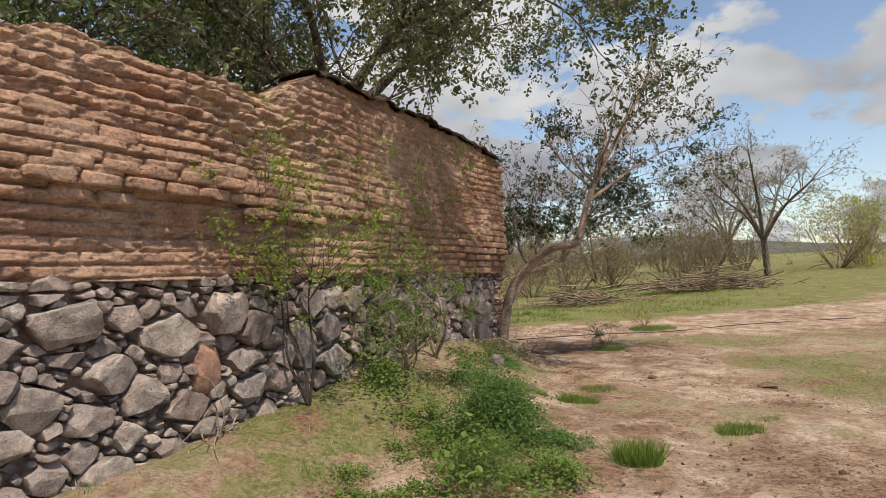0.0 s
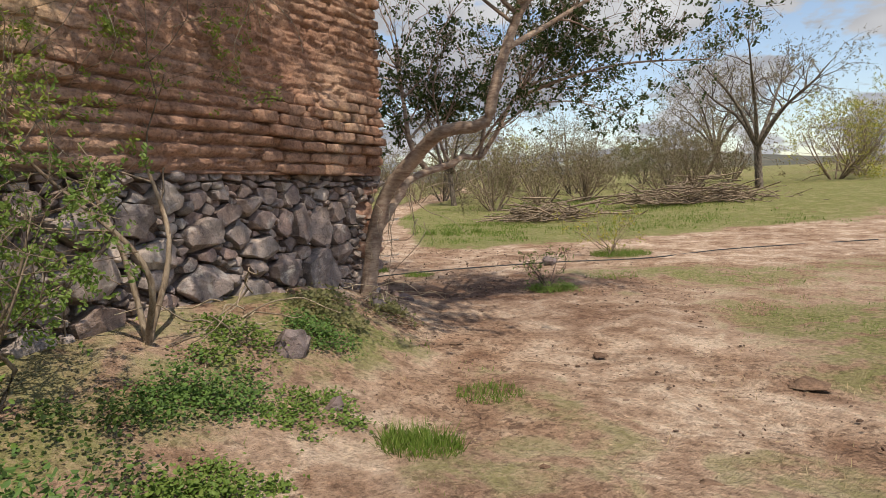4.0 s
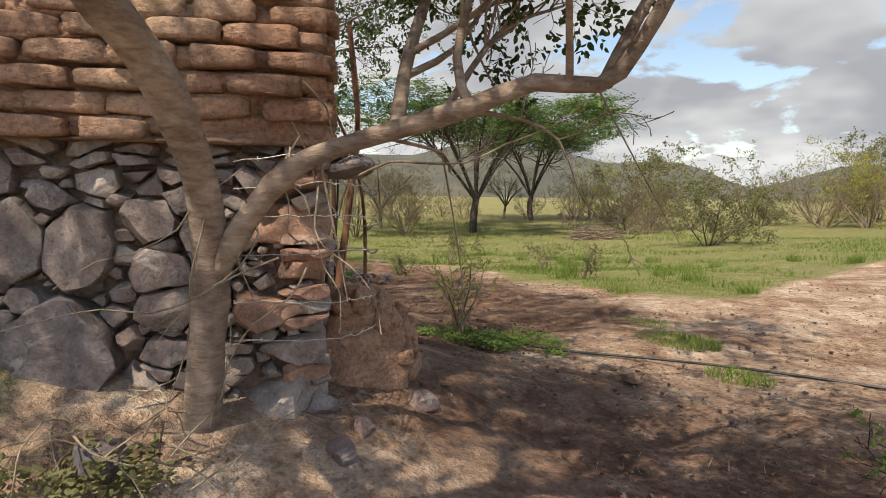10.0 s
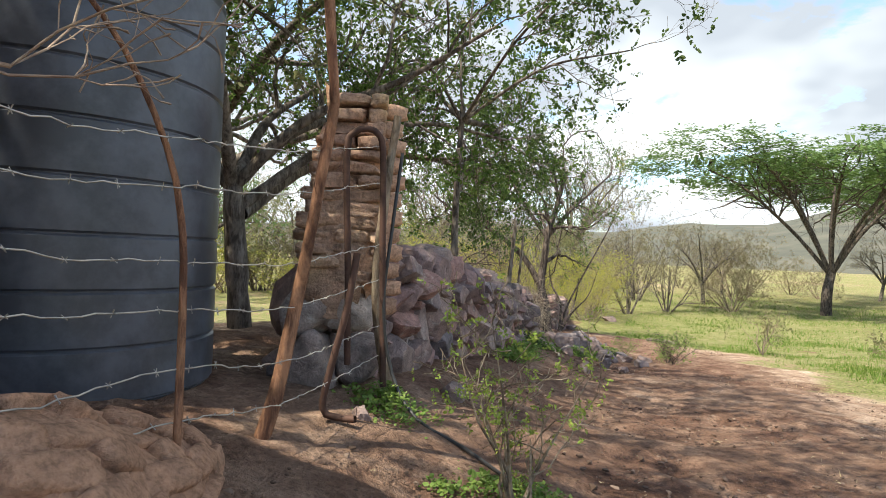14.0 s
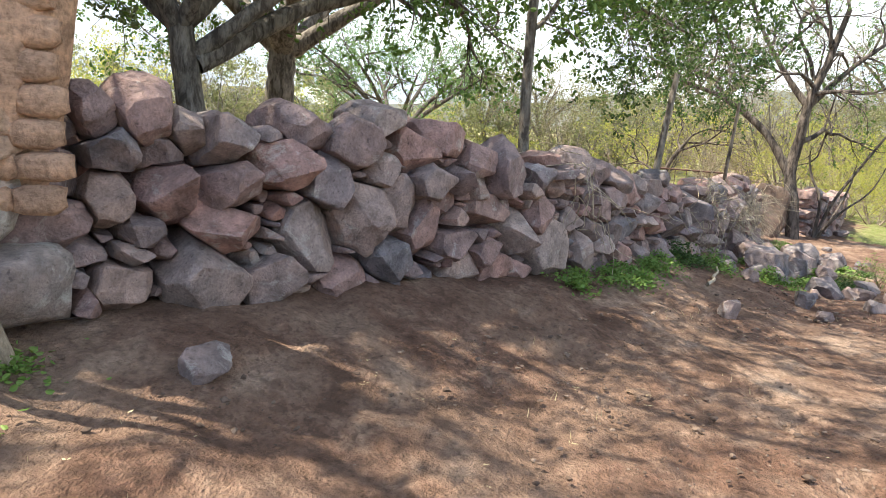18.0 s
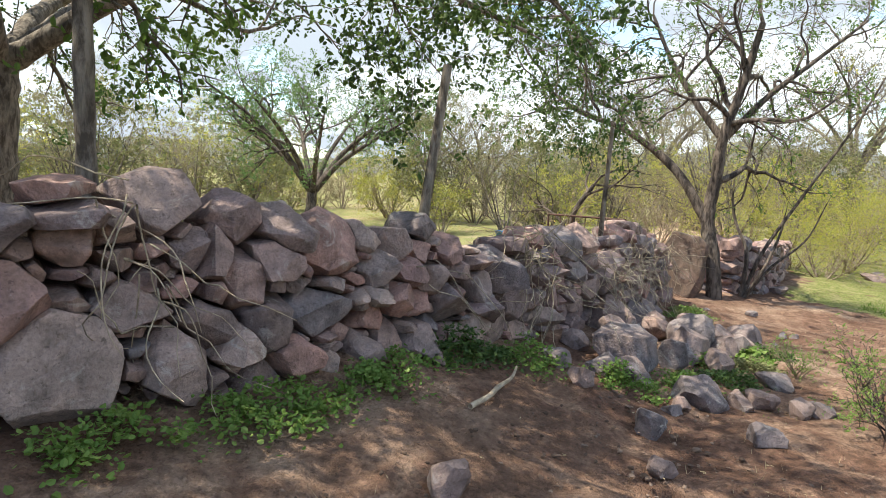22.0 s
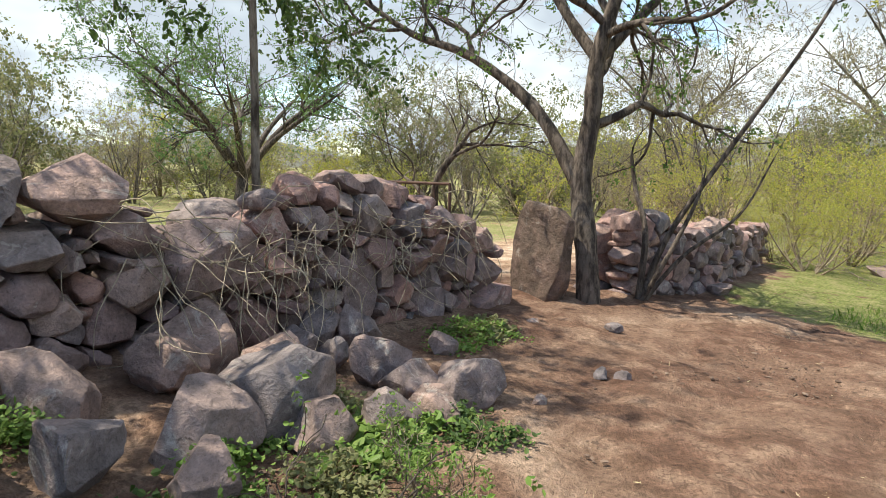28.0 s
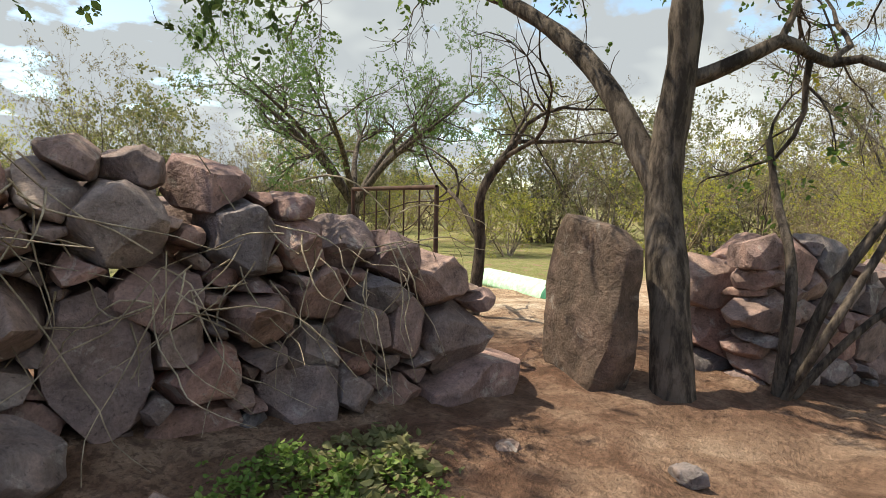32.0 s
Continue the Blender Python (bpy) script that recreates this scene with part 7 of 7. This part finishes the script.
def build_tub():
    a = np.arange(28) * 2 * math.pi / 28
    p = np.array([(0.0, 0.02), (0.27, 0.02), (0.33, 0.26), (0.36, 0.27), (0.36, 0.29), (0.31, 0.28), (0.25, 0.05), (0.0, 0.05)])
    v = np.stack([np.cos(a)[:, None] * p[None, :, 0], np.sin(a)[:, None] * p[None, :, 0], np.broadcast_to(p[None, :, 1], (28, len(p)))], -1)
    ob = part("tub", mesh_np("tub", v, grid_faces(28, len(p), True)), plain("blue_plastic", (0.05, 0.14, 0.26), 0.4), None, "", pose(-30.5, 12.6, gz(-30.5, 12.6)))
    tagged(ob, "round blue plastic tub standing on the bare earth", "tub")


build_tub()


def build_gate():
    g = thing("metal_gate", None, "rusty iron gate frame standing open behind the wall", "gate")
    x0, y0, x1, y1 = -17.85, 16.33, -17.24, 17.95
    zb, zt = gz(-17.6, 17) + 0.1, 0.34
    bars = [((x0, y0, zt), (x1, y1, zt)), ((x0, y0, zb), (x1, y1, zb)), ((x0, y0, zb), (x0, y0, zt)), ((x1, y1, zb), (x1, y1, zt)), ((x0, y0, (zb + zt) / 2), (x1, y1, (zb + zt) / 2))]
    bars += [((x0 + (x1 - x0) * k / 6, y0 + (y1 - y0) * k / 6, zb), (x0 + (x1 - x0) * k / 6, y0 + (y1 - y0) * k / 6, zt)) for k in range(1, 6)]
    for k, (a, b) in enumerate(bars):
        part("rail" if k < 5 else "bar", Tubes().add([a, b], 0.022 if k < 5 else 0.009, 6).mesh("bar"), M_RUST, g)


build_gate()


def build_bench():
    t = thing("plank_bench", pose(-21.0, 6.5, gz(-21, 6.5), 0, 0, 40), "dark plank bench standing in the field", "bench")
    bm = bmesh.new()
    bmesh.ops.create_cube(bm, size=1)
    bmesh.ops.scale(bm, vec=(2.4, 0.4, 0.07), verts=bm.verts)
    bmesh.ops.bevel(bm, geom=bm.edges[:], offset=0.012, segments=1, affect="EDGES")
    part("seat", bm, M_BARK_DARK, t, "", pose(0, 0, 0.45))
    for x in (-1.0, 1.0):
        for y in (-0.14, 0.14):
            part("leg", Tubes().add([(x, y, -0.03), (x, y, 0.43)], 0.03, 6).mesh("leg"), M_BARK_DARK, t)


build_bench()

# ---- clods, dung and litter on the bare earth ----


def build_clods():
    rng = np.random.default_rng(901)
    bm = bmesh.new()
    bmesh.ops.create_icosphere(bm, subdivisions=1, radius=1)
    v0 = np.array([q.co[:] for q in bm.verts])
    f0 = np.array([[q.index for q in fc.verts] for fc in bm.faces])
    bm.free()
    n = 52000
    x, y = rng.uniform(-19, 6, n), rng.uniform(4, 23.5, n)
    u = (x + 1.18) * 0.447 + (y - 7.58) * 0.894
    c = (x + 1.18) * 0.894 - (y - 7.58) * 0.447
    d = wall_side(x, y)
    ok = (track_mask(x, y) < 0.35) & ~((c < 0.1) & (u < 5.6)) & ((d > 0.2) | (x > 1.3)) & (rng.uniform(size=n) < 0.35 + 0.6 * damp_shade_mask(x, y))
    x, y = x[ok], y[ok]
    n = len(x)
    size = 0.006 + 0.018 * rng.uniform(size=n) ** 4
    sc = size[:, None, None] * rng.uniform(0.6, 1.4, (n, 1, 3)) * (1, 1, 0.6)
    v = v0[None] * sc * (1 + 0.25 * rng.normal(size=(n, len(v0), 1)))
    v = v + np.stack([x, y, ground_z(x, y) + 0.004], -1)[:, None]
    f = f0[None] + (np.arange(n) * len(v0))[:, None, None]
    m, nt, b = material("clod")
    rnd = nt.nodes.new("ShaderNodeNewGeometry").outputs["Random Per Island"]
    nt.links.new(ramp(nt, rnd, [(0, (0.07, 0.043, 0.03)), (0.6, (0.12, 0.077, 0.057)), (1, (0.22, 0.155, 0.12))]), b.inputs["Base Color"])
    b.inputs["Roughness"].default_value = 0.95
    tagged(part("clods", mesh_np("clods", v.reshape(-1, 3), f.reshape(-1, 3), False), m), "small dark clods and pebbles strewn over the bare earth", "clods", "", "stuff")
    n = 3600
    x, y = rng.uniform(-19, 5, n), rng.uniform(5, 23, n)
    ok = ((wall_side(x, y) > 0.1) | (x > 1.6)) & (track_mask(x, y) < 0.6) & ~(((x + 1.18) * 0.894 - (y - 7.58) * 0.447 < 0.1) & ((x + 1.18) * 0.447 + (y - 7.58) * 0.894 < 5.6))
    p = np.stack([x, y, ground_z(x, y) + 0.025], -1)[ok]
    me = leaves(rng, p, len(p), 0.0, 0.032, 0.0, 0.2, 1, False)
    co = np.empty(len(me.vertices) * 3)
    me.vertices.foreach_get("co", co)
    co = co.reshape(-1, 4, 3)
    co[..., 2] = co[:, :1, 2] + 0.12 * (co[..., 2] - co[:, :1, 2])
    me.vertices.foreach_set("co", co.ravel())
    tagged(part("leaf_litter", me, M_STRAW), "dry fallen leaves and straw on the trodden earth", "leaf litter", "", "stuff")


build_clods()


def build_dung():
    rng = np.random.default_rng(905)
    for x, y, r in ((2.5, 7.95, 0.13), (4.68, 9.11, 0.22), (3.3, 7.6, 0.1), (1.14, 15.09, 0.16), (1.5, 12.9, 0.14), (-4.6, 16.6, 0.16), (4.3, 11.6, 0.2), (2.0, 10.6, 0.12), (-13.6, 20.6, 0.14), (3.4, 10.2, 0.1)):
        me = rock_mesh("dung_pat", rng, (r * 0.8, r * 0.65, 0.014), None, True, 4, 2, 0.5)
        tagged(part("dung_pat", me, M_DUNG, None, "", pose(x, y, gz(x, y) + 0.004, 0, 0, rng.uniform(0, 360))), "dark dried cow pat lying on the earth", "cow pat", "cow pats on the track")


build_dung()


def build_cap():
    """Weathered dark crust along the top of the higher part of the wall."""
    us = np.arange(-0.55, 5.26, 0.05)
    top = house_top(us)
    a = np.linspace(-0.3, math.pi + 0.3, 12)
    U, A = np.meshgrid(us, a, indexing="ij")
    out = np.cos(A) * (0.34 + 0.02 * lattice(U * 5, A * 2, 911)) - 0.26
    z = top[:, None] + 0.005 + np.sin(A) * 0.07 + 0.015 * lattice(U * 7, A * 3, 912)
    v = np.array(H0)[None, None] + U[..., None] * np.array(HU) + out[..., None] * np.array(HN)
    v[..., 2] = z
    part("wall_cap", mesh_np("wall_cap", v, grid_faces(len(us), 12)), M_CAP, HOUSE, "dark weathered crust along the wall top")


build_cap()
